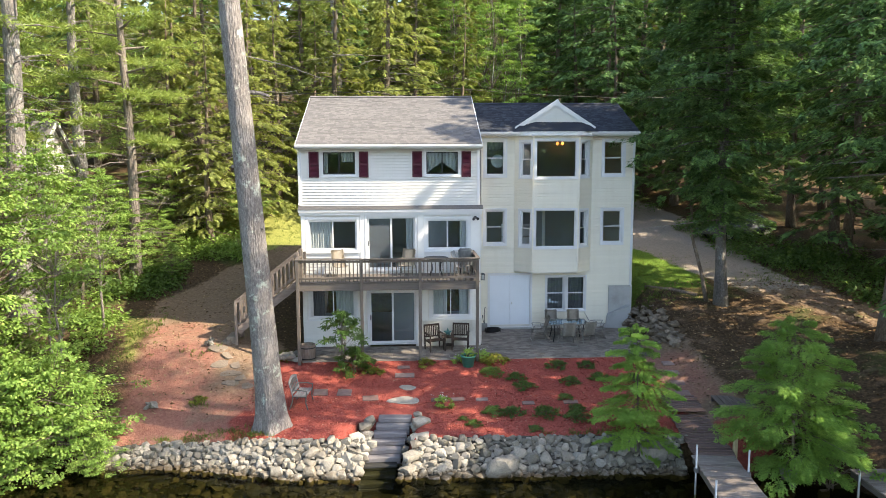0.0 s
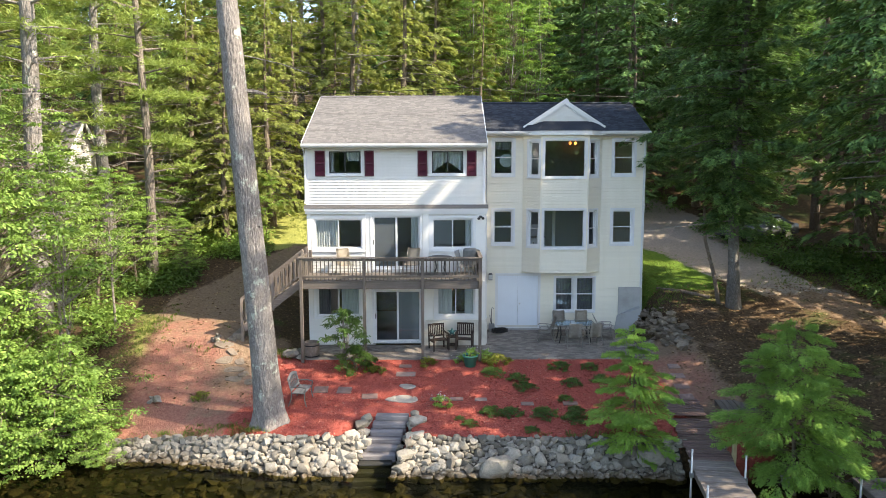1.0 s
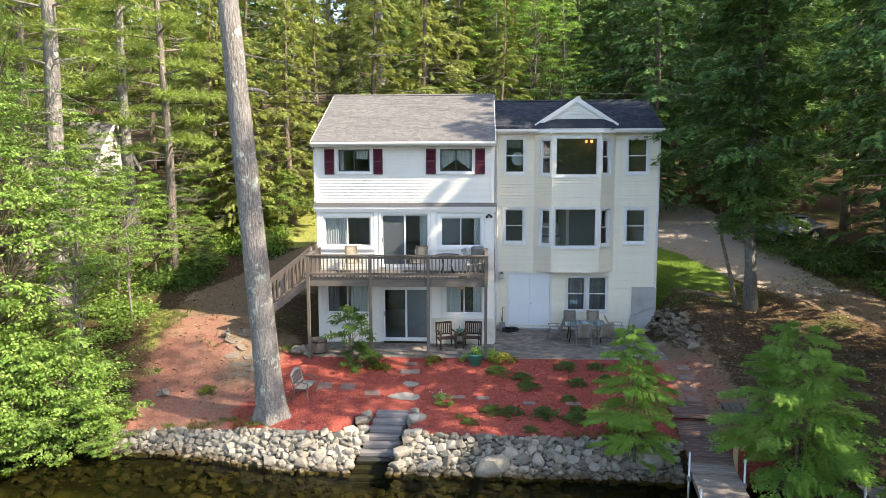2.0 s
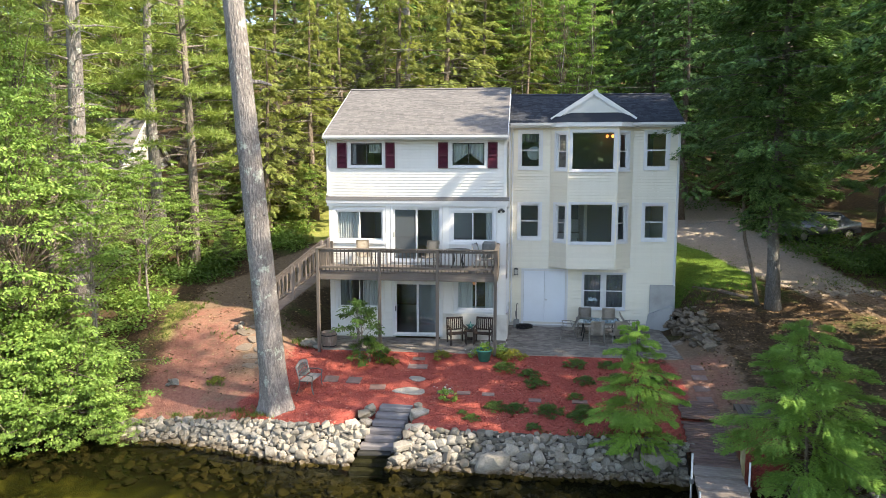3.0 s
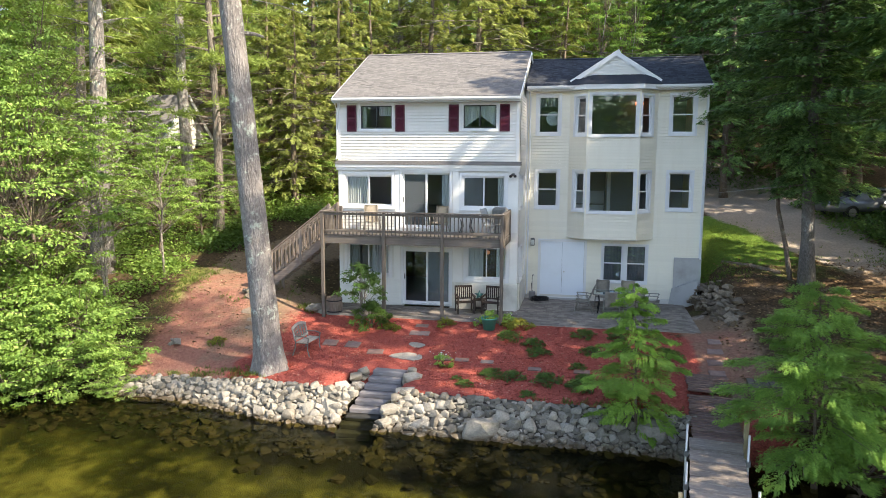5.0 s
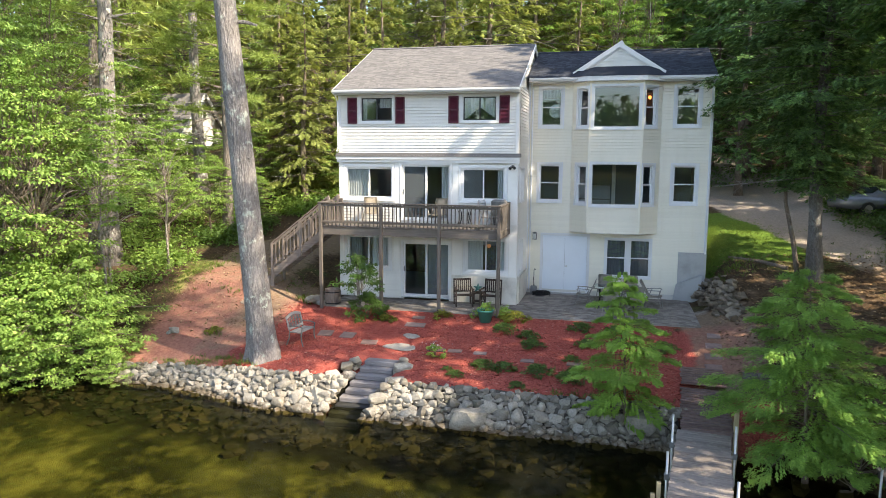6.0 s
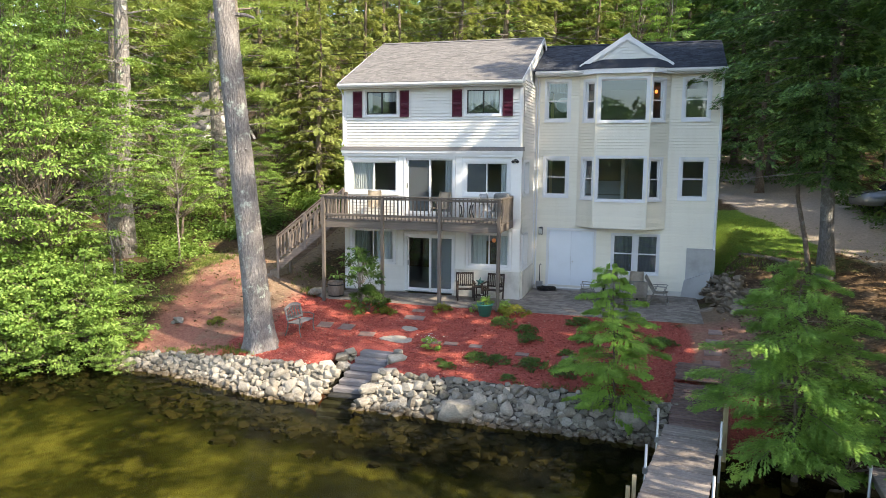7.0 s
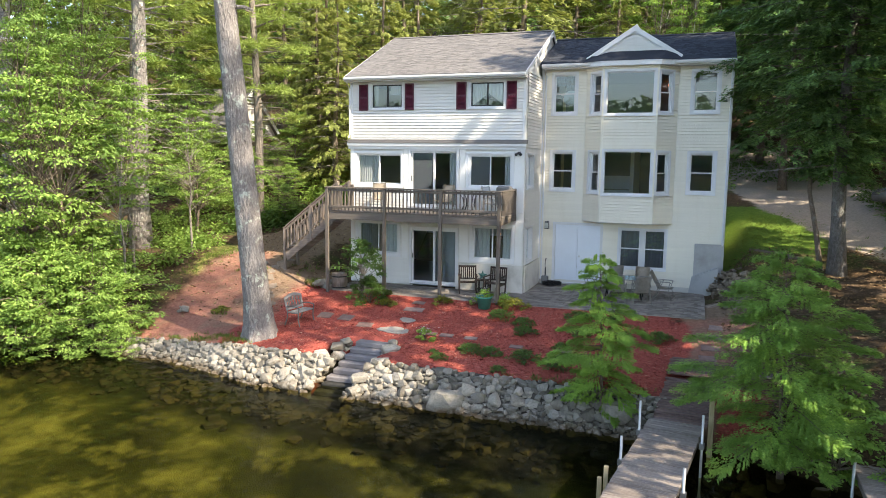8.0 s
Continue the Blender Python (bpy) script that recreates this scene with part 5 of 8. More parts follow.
# ---- stepping stones ----
def flat_stone(x, y, a, b, turn, seed, square=False, mat=None, dz=0.0, label=""):
    r2 = random.Random(seed)
    bm = bmesh.new()
    n = 16
    ptsr = []
    for k in range(n):
        an = 2 * math.pi * k / n
        rr = 1 / max(abs(math.cos(an)), abs(math.sin(an))) * 1.0 if square else 0.95 + 0.13 * math.sin(2 * an + seed) + 0.09 * math.sin(3 * an + 2 * seed) + r2.uniform(-0.07, 0.07)
        ptsr.append((a * rr * math.cos(an), b * rr * math.sin(an)))
    top = [bm.verts.new((u * 0.94, v * 0.94, 0.028)) for u, v in ptsr]
    mid = [bm.verts.new((u, v, 0.018)) for u, v in ptsr]
    low = [bm.verts.new((u, v, -0.05)) for u, v in ptsr]
    bm.faces.new(top)
    for ra, rb in ((mid, top), (low, mid)):
        for k in range(n):
            bm.faces.new((ra[k], ra[(k + 1) % n], rb[(k + 1) % n], rb[k]))
    bmesh.ops.recalc_face_normals(bm, faces=bm.faces[:])
    z = land(x, y)
    tilt = math.degrees(math.atan2(land(x, y + 0.3) - land(x, y - 0.3), 0.6))
    bmesh.ops.transform(bm, matrix=pose(x, y, z + dz, tilt, 0, turn), verts=bm.verts[:])
    tagged(part("stepping_stone", bm, mat or (PAVE_R if square else FLAG)), label or "rectangular pinkish-grey paver sunk in red mulch" if square else "flat weathered stepping stone set in red mulch", "stepping stone", "garden stepping stones")


for k, (x, y, a, b, tr, sq) in enumerate(((-1.37, 22.3, 0.50, 0.30, 5, 0), (-1.25, 23.13, 0.30, 0.17, 0, 0), (-1.36, 23.95, 0.34, 0.15, 0, 1), (-1.40, 24.5, 0.22, 0.10, 0, 1),
                                          (-4.18, 22.94, 0.24, 0.2, 3, 1), (-3.38, 22.9, 0.24, 0.2, -4, 1), (-2.49, 22.5, 0.26, 0.16, 5, 1), (-0.21, 22.3, 0.28, 0.12, 0, 1), (0.39, 22.3, 0.22, 0.11, 0, 1),
                                          (1.19, 22.25, 0.2, 0.1, 0, 1), (2.68, 21.95, 0.2, 0.11, 0, 1), (4.08, 21.95, 0.24, 0.12, 0, 1),
                                          )):
    flat_stone(x, y, a, b, tr, 40 + k, bool(sq))

# ---- sunken flags of the path by the stair ----
for k, (x, y, a, b, tr) in enumerate(((-8.2, 25.55, 0.36, 0.24, 20), (-7.75, 25.2, 0.30, 0.22, 60), (-7.95, 24.72, 0.34, 0.22, 10), (-7.35, 24.75, 0.28, 0.2, 35), (-7.5, 24.25, 0.36, 0.2, 5), (-7.0, 24.05, 0.28, 0.2, 50), (-7.3, 23.7, 0.32, 0.2, 20), (-6.75, 23.55, 0.26, 0.18, 0))):
    flat_stone(x, y, a, b, tr, 60 + k, False, PATHFLAG, -0.014, "flat earthy flagstone sunk in the dirt path")

# ---- dock ----
dock = thing("dock", "narrow weathered grey plank dock running out over the lake", "dock", (7.42, 18.1, 0), 0)
dock.matrix_basis = pose(7.27, 18.3, 0, 0, 0, -7.5)
for k in range(48):
    y = -0.01 - k * 0.145
    w = 0.59 + random.uniform(-0.012, 0.012)
    part("plank", boxm(-w, w, y - 0.135, y, -1.09, -1.05 + random.uniform(-0.004, 0.004), bevel=0.005), DOCKW, dock)
for x in (-0.53, 0.53):
    part("stringer", boxm(x - 0.03, x + 0.03, -7.0, -0.02, -1.27, -1.092), DECKY, dock)
for x, y, h in ((-0.66, -0.75, 0.60), (0.66, -0.9, 0.56), (-0.66, -2.5, 0.42), (0.66, -3.4, 0.40)):
    part("dock_pipe", tubem([(x, y, -2.9), (x, y, -1.05 + h)], 0.028, 10), plain("galvanised_pipe", (0.55, 0.55, 0.53), 0.4, 0.6), dock, smooth=True)
    part("pipe_bracket", boxm(x - 0.05, x + 0.05, y - 0.06, y + 0.06, -1.22, -1.10), plain("bracket_steel", (0.3, 0.3, 0.3), 0.5, 0.8), dock)
ramp = thing("dock_ramp", "reddish stained plank ramp joining the bank to the dock", "ramp", (7.42, 18.3, 0), 0)
ramp.matrix_basis = pose(7.34, 18.3, 0, 0, 0, -4)
for k in range(25):
    y = 0.01 + k * 0.145
    z = -1.05 + 0.0175 * k + (0.0 if k < 17 else 0.10)
    w = 0.57 + random.uniform(-0.03, 0.03)
    part("plank", boxm(-w, w, y, y + 0.137, z - 0.04, z, bevel=0.005), RAMPW, ramp)
part("mooring_post", boxm(0.59, 0.70, 0.22, 0.33, -2.4, -0.50, bevel=0.008), wood_mat("pale_post_wood", (0.42, 0.34, 0.2), (0.55, 0.46, 0.3), "z", per=False), ramp, "pale wooden post")
bm = bmesh.new()
for k in range(2):
    box(bm, 6.05 - 0.11 * k, 6.13 - 0.11 * k, 15.15 - 0.05 * k, 15.24 - 0.05 * k, -3.1, -0.98 - 0.22 * k, bevel=0.006)
tagged(part("mooring_pile", bm, wood_mat("pale_pile_wood", (0.42, 0.34, 0.2), (0.55, 0.46, 0.3), "z", per=False)), "pair of pale wooden mooring piles standing in the lake", "pile")

landing = thing("plank_landing", "small dark weathered plank landing beside the ramp", "landing", (9.1, 21.05, land(9.1, 21.05) + 0.10), -6)
for k in range(6):
    part("plank", boxm(-0.55 + k * 0.185, -0.38 + k * 0.185, -0.5, 0.5, -0.04, 0.0 + 0.004 * (k % 2), bevel=0.005), DECKY, landing)
part("edge_beam", boxm(-0.58, 0.62, -0.62, -0.51, -0.10, 0.03, bevel=0.008), wood_mat("pale_beam_wood", (0.30, 0.24, 0.15), (0.42, 0.35, 0.23), "x", per=False), landing, "pale edge beam")
for y in (-0.4, 0.4):
    part("bearer", boxm(-0.55, 0.58, y - 0.04, y + 0.04, -0.20, -0.042), DECKW, landing)
dock2 = thing("dock", "short neighbouring grey plank dock with a pipe post", "dock", (11.2, 17.3, 0), -2)
for k in range(26):
    y = -k * 0.145
    part("plank", boxm(-0.62, 0.62, y - 0.135, y, -1.13, -1.09 + 0.004 * (k % 3), bevel=0.005), DOCKW, dock2)
for x in (-0.56, 0.56):
    part("stringer", boxm(x - 0.03, x + 0.03, -3.7, -0.02, -1.30, -1.132), DECKY, dock2)
part("dock_pipe", tubem([(-0.68, -0.55, -2.9), (-0.68, -0.55, -0.85)], 0.028, 10), plain("galvanised_tube", (0.55, 0.55, 0.53), 0.4, 0.6), dock2, smooth=True)

# small pavers leading from the ramp up to the patio
for k, (x, y, a, b) in enumerate(((7.96, 22.26, 0.24, 0.16), (8.04, 22.93, 0.26, 0.17), (8.11, 23.65, 0.24, 0.16), (8.2, 24.3, 0.22, 0.16))):
    flat_stone(x, y, a, b, 4 - 3 * k, 80 + k, True)

# ---- trees ----
BARK_T = bark_mat("bare_grey_twig", (0.24, 0.21, 0.18), (0.42, 0.38, 0.34), (0.4, 0.42, 0.38), 0.3)


def leaf_mesh(name, pos, dirs, ups, size, aspect, rng, mat, sliver=False):
    """Many small bent leaves, diamonds with a fold, from arrays of points and directions; as slivers, forked pairs of needle tips."""
    n = len(pos)
    s = size[:, None]
    d = dirs / np.linalg.norm(dirs, axis=1, keepdims=True)
    if sliver:
        side = np.cross(d, ups)
        side /= np.linalg.norm(side, axis=1, keepdims=True) + 1e-9
        up = np.cross(side, d)
        v = np.empty((2 * n, 3, 3))
        for k, (fork, slide) in enumerate(((0.42, 0.0), (-0.42, 0.38))):
            b = pos + d * s * slide
            w = side * s * aspect * 0.36
            v[k::2, 0] = b - w
            v[k::2, 1] = b + w
            v[k::2, 2] = b + (d + side * fork * (0.6 + rng.random((n, 1)))) * s * 0.68 - up * s * 0.10 * rng.random((n, 1))
        me = bpy.data.meshes.new(name)
        me.vertices.add(6 * n)
        me.vertices.foreach_set("co", v.reshape(-1).astype(np.float32))
        me.loops.add(6 * n)
        me.loops.foreach_set("vertex_index", np.arange(6 * n, dtype=np.int32))
        me.polygons.add(2 * n)
        me.polygons.foreach_set("loop_start", np.arange(0, 6 * n, 3, dtype=np.int32))
        me.update(calc_edges=True)
        me.materials.append(mat)
        return me
    side = np.cross(d, ups)
    side /= np.linalg.norm(side, axis=1, keepdims=True) + 1e-9
    up = np.cross(side, d)
    v = np.empty((n, 4, 3))
    v[:, 0] = pos
    v[:, 1] = pos + d * s * 0.5 + side * s * aspect * 0.5 + up * s * 0.07
    v[:, 2] = pos + d * s - up * s * 0.10
    v[:, 3] = pos + d * s * 0.5 - side * s * aspect * 0.5 + up * s * 0.07
    me = bpy.data.meshes.new(name)
    me.vertices.add(4 * n)
    me.vertices.foreach_set("co", v.reshape(-1).astype(np.float32))
    me.loops.add(4 * n)
    me.loops.foreach_set("vertex_index", np.arange(4 * n, dtype=np.int32))
    me.polygons.add(n)
    me.polygons.foreach_set("loop_start", np.arange(0, 4 * n, 4, dtype=np.int32))
    me.update(calc_edges=True)
    me.materials.append(mat)
    return me


def unit(rng, n, flat=1.0):
    v = rng.normal(size=(n, 3))
    v[:, 2] *= flat
    return v / (np.linalg.norm(v, axis=1, keepdims=True) + 1e-9)


def dead_twigs(bm, rng, at, z0, z1, reach, n):
    """Bare grey side branches with forked tips."""
    for i in range(n):
        z = rng.uniform(z0, z1)
        az = rng.uniform(0, 6.283)
        o = np.array([math.cos(az), math.sin(az), 0.0])
        s = np.array([-o[1], o[0], 0.0])
        L = reach * rng.uniform(0.5, 1.1)
        p = np.array(at(z))
        q = [p, p + o * L * 0.5 + s * rng.normal() * 0.1 * L + np.array([0, 0, 0.05 * L * rng.normal()]), p + o * L + s * rng.normal() * 0.2 * L + np.array([0, 0, -0.22 * L * rng.random()])]
        tube(bm, q, [0.034, 0.022, 0.009], 3, cap=False)
        for _ in range(3):
            u = rng.uniform(0.4, 0.95)
            a = q[0] + (q[2] - q[0]) * u + (q[1] - (q[0] + q[2]) / 2) * 4 * u * (1 - u)
            tube(bm, [a, a + (o * rng.uniform(0.1, 0.4) + s * rng.normal() * 0.35 + np.array([0, 0, rng.normal() * 0.18])) * L], [0.011, 0.004], 3, cap=False)


def conifer(name, label, h, spread, base, seed, needle, bark, leaves=7000, leaf=0.42, trunk=0.22, droop=0.25, tiers=20, per=5, aspect=0.46, power=0.85, ragged=0.35, lean=0.0, category="tree", group="forest conifers", hang=1.0, dead=0, fans=10, inner=0.0, skirt=1.0, cloak=0):
    """Tall trunk, whorls of drooping boughs, flat sprays of needles."""
    rng = np.random.default_rng(seed)
    ob = thing(name, label, category, group=group)
    bend = lambda z: Vector((lean * z + 0.10 * math.sin(z * 0.5 + seed), lean * 0.4 * z + 0.10 * math.cos(z * 0.43 + seed), z))
    zs = np.linspace(-0.4, h, 12)
    flare = lambda z: trunk * (1 - 0.93 * max(z, 0) / h) + trunk * 0.5 * math.exp(-max(z + 0.4, 0) * 2.2)
    part("trunk", tubem([bend(z) for z in zs], [flare(z) for z in zs], 9), bark, ob, smooth=True)
    tw = bmesh.new()
    P, D, S = [], [], []
    count = tiers * per
    each = max(8, leaves // count)
    for i in range(count):
        z = base + (h - base) * ((i + rng.random()) / count) ** 0.95
        f = (z - base) / (h - base)
        L = spread * ((1 - f) ** power) * rng.uniform(1 - ragged, 1.0 + 0.15) + 0.04 * spread
        if f < 0.12:
            L *= 0.8
        L *= min(1.0, skirt + (1 - skirt) * f / 0.3)
        if rng.random() < inner:
            L *= rng.uniform(0.35, 0.6)
        az = i * 2.399 + rng.normal() * 0.35
        out = np.array([math.cos(az), math.sin(az), 0.0])
        side = np.array([-out[1], out[0], 0.0])
        rise = 0.25 * (1 - f) * rng.uniform(-0.4, 0.8) + 0.25 * f
        sag = droop * rng.uniform(0.6, 1.4)
        p0 = np.array(bend(z))
        k = int(each * (0.25 + 1.4 * (L / spread)))
        twigs = max(4, int(fans * min(1.0, L / spread + 0.25)))
        tt = np.sort(rng.random(twigs) ** 0.75) * 0.97 + 0.03
        j = rng.integers(0, twigs, k)
        sgn = np.where(j % 2 == 0, 1.0, -1.0)
        t = tt[j]
        ln = (0.14 + 0.42 * (1 - t)) * L * (0.75 + 0.5 * rng.random(twigs))[j]
        u = rng.random(k) ** 0.8
        fwd = 0.75 + 0.35 * t
        sd = 0.85 - 0.45 * t
        zt = rise * L * t - sag * L * t ** 2
        drop = -0.30 * hang * ln * u ** 1.5 - 0.02 * L + rng.normal(size=k) * 0.018 * spread
        P.append(p0 + out * (L * t + fwd * ln * u)[:, None] + side * (sgn * sd * ln * u)[:, None] + np.array([0, 0, 1.0]) * (zt + drop)[:, None])
        d = out * (fwd + rng.normal(size=k) * 0.25)[:, None] + side * (sgn * sd + rng.normal(size=k) * 0.45)[:, None]
        d[:, 2] = (-0.22 - sag * t - 0.25 * u) * hang + rng.normal(size=k) * 0.18
        D.append(d)
        S.append(leaf * rng.uniform(0.6, 1.3, k) * (0.55 + 0.45 * min(1.0, L / spread + 0.4)))
        q = [p0 + out * (L * v) + np.array([0, 0, rise * L * v - sag * L * v * v]) for v in (0, 0.4, 0.9)]
        r = (0.006 + 0.010 * L) * (0.6 if spread < 2.5 else 1.0)
        tube(tw, q, [r, r * 0.65, r * 0.2], 4, cap=False)
    tagged(part("limb", tw, bark, ob), kind="stuff")
    if dead:
        tw = bmesh.new()
        dead_twigs(tw, rng, bend, base * 0.5, base + (h - base) * 0.6, spread * 0.85, dead)
        tagged(part("dead_branch", tw, BARK_T, ob), kind="stuff")
    if cloak:
        # short inner shoots that hide the trunk, gathered in small sprays
        m = cloak // 40
        zc = base + (h * 0.8 - base) * rng.random(m)
        ac = rng.uniform(0, 6.283, m)
        rc = 0.3 + 0.9 * rng.random(m)
        c = np.stack([rc * np.cos(ac), rc * np.sin(ac), zc], 1)
        i = rng.integers(0, m, cloak)
        o = np.stack([np.cos(ac), np.sin(ac), -0.35 + 0 * ac], 1)[i]
        s = np.stack([-np.sin(ac), np.cos(ac), 0 * ac], 1)[i]
        u, v = rng.random(cloak), rng.normal(size=cloak) * 0.3
        P.append(c[i] + o * (0.7 * u)[:, None] + s * (v * (1.1 - u))[:, None] + rng.normal(size=(cloak, 3)) * 0.03)
        D.append(o + s * (v * 1.8)[:, None] + rng.normal(size=(cloak, 3)) * 0.2)
        S.append(leaf * rng.uniform(0.6, 1.2, cloak))
    P, D, S = np.concatenate(P), np.concatenate(D), np.concatenate(S)
    ups = np.array([0, 0, 1.0]) + rng.normal(size=P.shape) * 0.28
    piece("crown", leaf_mesh("crown", P, D, ups, S, aspect * 1.1, rng, needle, True), None, ob)
    return ob


def pine(name, label, h, seed, needle, bark, base, spread=3.2, leaves=6500, trunk=0.28, lean=0.0):
    """White pine: bare trunk with dead stubs and open plates of tufts high up."""
    rng = np.random.default_rng(seed)
    ob = thing(name, label, "tree", group="forest pines")
    bend = lambda z: Vector((lean * z + 0.15 * math.sin(z * 0.3 + seed), 0.15 * math.cos(z * 0.27 + seed), z))
    zs = np.linspace(-0.4, h, 12)
    part("trunk", tubem([bend(z) for z in zs], [trunk * (1 - 0.9 * max(z, 0) / h) + trunk * 0.4 * math.exp(-max(z + 0.4, 0) * 2) for z in zs], 10), bark, ob, smooth=True)
    tw = bmesh.new()
    P, D, S = [], [], []
    nb = 44
    for i in range(nb):
        f = (i + rng.random()) / nb
        z = base + (h - base) * f
        az = i * 2.399
        out = np.array([math.cos(az), math.sin(az), 0.0])
        L = spread * (0.55 + 0.9 * f) * (1 - f) ** 0.55 * rng.uniform(0.6, 1.2) + 0.5
        p0 = np.array(bend(z))
        q = [p0 + out * (L * u) + np.array([0, 0, 0.22 * L * u - 0.10 * L * u * u]) for u in (0, 0.5, 1)]
        r = 0.015 + 0.02 * L
        tube(tw, q, [r, r * 0.6, r * 0.2], 5, cap=False)
        k = int(leaves / nb * (0.4 + L / spread))
        for _ in range(6):
            c = q[2] * 1.0 if _ == 0 else q[1] + (q[2] - q[1]) * rng.random() + np.array([-out[1], out[0], 0]) * rng.normal() * 0.3 * L
            kk = k // 6
            dd = unit(rng, kk, 0.6)
            dd[:, 2] += 0.25
            P.append(c + dd * rng.uniform(0.05, 0.60, (kk, 1)) * np.array([1, 1, 0.35]))
            D.append(dd)
            S.append(rng.uniform(0.20, 0.34, kk))
    for i in range(12):
        z = base * rng.uniform(0.3, 1.0)
        az = rng.uniform(0, 6.28)
        L = rng.uniform(0.4, 1.3)
        o = Vector((math.cos(az), math.sin(az), 0))
        tube(tw, [bend(z), bend(z) + o * L * 0.6 + Vector((0, 0, -0.05)), bend(z) + o * L + Vector((0, 0, -0.3 * L * rng.random()))], [0.02, 0.011, 0.004], 4, cap=False)
    dead_twigs(tw, rng, bend, base * 0.35, base * 1.25, 2.1, 30)
    tagged(part("limb", tw, bark, ob), kind="stuff")
    P, D, S = np.concatenate(P), np.concatenate(D), np.concatenate(S)
    piece("crown", leaf_mesh("crown", P, D, np.array([0, 0, 1.0]) + rng.normal(size=P.shape) * 0.5, S, 0.32, rng, needle, True), None, ob)
    return ob


def leafy(name, label, h, spread, seed, leafm, bark, leaves=9000, leaf=0.11, base=0.25, trunk=0.10, clumps=70, stems=1, lean=(0, 0), category="tree", group="broadleaf trees", aspect=0.62, layer=0.17, wild=0.0, twig=None):
    """Broadleaf tree: forking limbs that carry flat layered clumps of leaves."""
    rng = np.random.default_rng(seed)
    ob = thing(name, label, category, group=group)
    tw = bmesh.new()
    tb = bmesh.new()
    P, D, S = [], [], []
    spines = []
    for s in range(stems):
        az = s * 2.4 + seed
        dx, dy = (0.12 * spread * math.cos(az), 0.12 * spread * math.sin(az)) if stems > 1 else (0, 0)
        pts = [Vector((dx * (0.3 + u) + lean[0] * u * u * h, dy * (0.3 + u) + lean[1] * u * u * h, -0.3 + (h * 0.92 + 0.3) * u)) + Vector((rng.normal(), rng.normal(), 0)) * 0.05 * h * u * 0.4 for u in np.linspace(0, 1, 7)]
        tube(tb, pts, [trunk * (1 - 0.85 * u) for u in np.linspace(0, 1, 7)], 8)
        spines.append(pts)
    per = leaves // clumps
    for c in range(clumps):
        f = (c + rng.random()) / clumps
        z = h * (base + (1 - base) * f)
        wide = math.sin(math.pi * min(1, 0.22 + 0.78 * f) ** 0.9) if base > 0 else 1.0
        R = spread * max(0.18, wide) * rng.uniform(0.15, 1.2) ** 0.6
        az = c * 2.399 + rng.normal() * 0.4
        R *= 1 + wild * rng.uniform(-0.6, 0.45)
        z *= 1 + wild * rng.normal() * 0.16
        sp = spines[c % stems]
        u = min(0.97, max(0.05, z / (h * 0.98)))
        k = u * 6
        i0 = min(5, int(k))
        ax = sp[i0].lerp(sp[i0 + 1], k - i0)
        cen = np.array([ax.x + R * math.cos(az), ax.y + R * math.sin(az), z])
        st = sp[max(0, min(5, int((u * 0.9) * 6)))]
        r = 0.005 + 0.005 * R
        midp = st.lerp(Vector(cen), 0.55) + Vector((0, 0, 0.12 * R))
        tube(tw, [st, midp, Vector(cen)], [r * 1.6, r, r * 0.3], 4, cap=False)
        n = int(per * rng.uniform(0.6, 1.4))
        rad = spread * rng.uniform(0.08, 0.20) * (1 - 0.35 * wild * rng.random())
        off = rng.normal(size=(n, 3)) * np.array([rad, rad, rad * layer]) * 0.62
        off[:, 2] -= 0.10 * (off[:, 0] ** 2 + off[:, 1] ** 2) / (rad + 1e-6)
        P.append(cen + off)
        dd = off * np.array([1, 1, 0.2]) + np.array([math.cos(az), math.sin(az), 0]) * rad * 0.5 + rng.normal(size=(n, 3)) * rad * 0.35
        dd[:, 2] -= rad * 0.35
        D.append(dd)
        S.append(leaf * rng.uniform(0.6, 1.3, n))
    part("trunk", tb, bark, ob, smooth=True)
    tagged(part("limb", tw, twig or bark, ob), kind="stuff")
    P, D, S = np.concatenate(P), np.concatenate(D), np.concatenate(S)
    ups = np.array([0, 0, 1.0]) + rng.normal(size=P.shape) * 0.38
    piece("crown", leaf_mesh("crown", P, D, ups, S, aspect, rng, leafm), None, ob)
    return ob


def plant(proto, x, y, turn=0.0, size=1.0, dz=0.0):
    """The first call sets the tree itself, later ones copy it."""
    m = pose(x, y, land(x, y) + dz, 0, 0, turn)
    if "set" not in proto:
        proto["set"] = True
        ob = proto["ob"]
        ob.matrix_basis = m
        ob.scale = (size, size, size)
        return ob
    ob = proto["ob"]
    c = copy_thing(ob, m)
    c.scale = (size, size, size)
    return c


# the great leaning pine trunk in front
big = thing("pine_tree", "tall bare grey pine trunk with lichen, rising out of the mulch", "tree", group="front pine")
bm = bmesh.new()


def axis_at(z):
    return Vector((-5.41 - 0.049 * (z + 1), 20.98 - 0.075 * (z + 1), z))


levels = [-1.25, -1.0, -0.8, -0.5, 0.2, 1, 2, 3, 4, 5, 6, 7, 8, 9, 10, 12, 14, 17, 20, 24, 28]
rings = []
for z in levels:
    r = 0.415 - 0.0105 * (z + 1) + 0.24 * math.exp(-(z + 1.1) * 2.0)
    rg = []
    for k in range(36):
        a = 2 * math.pi * k / 36
        flare = 1 + 0.16 * math.exp(-(z + 1.1) * 1.6) * math.cos(5 * a + 1) + 0.02 * math.sin(9 * a + z * 3) + 0.015 * math.sin(17 * a - z)
        rg.append(bm.verts.new(axis_at(z) + Vector((math.cos(a), math.sin(a), 0)) * r * flare))
    rings.append(rg)
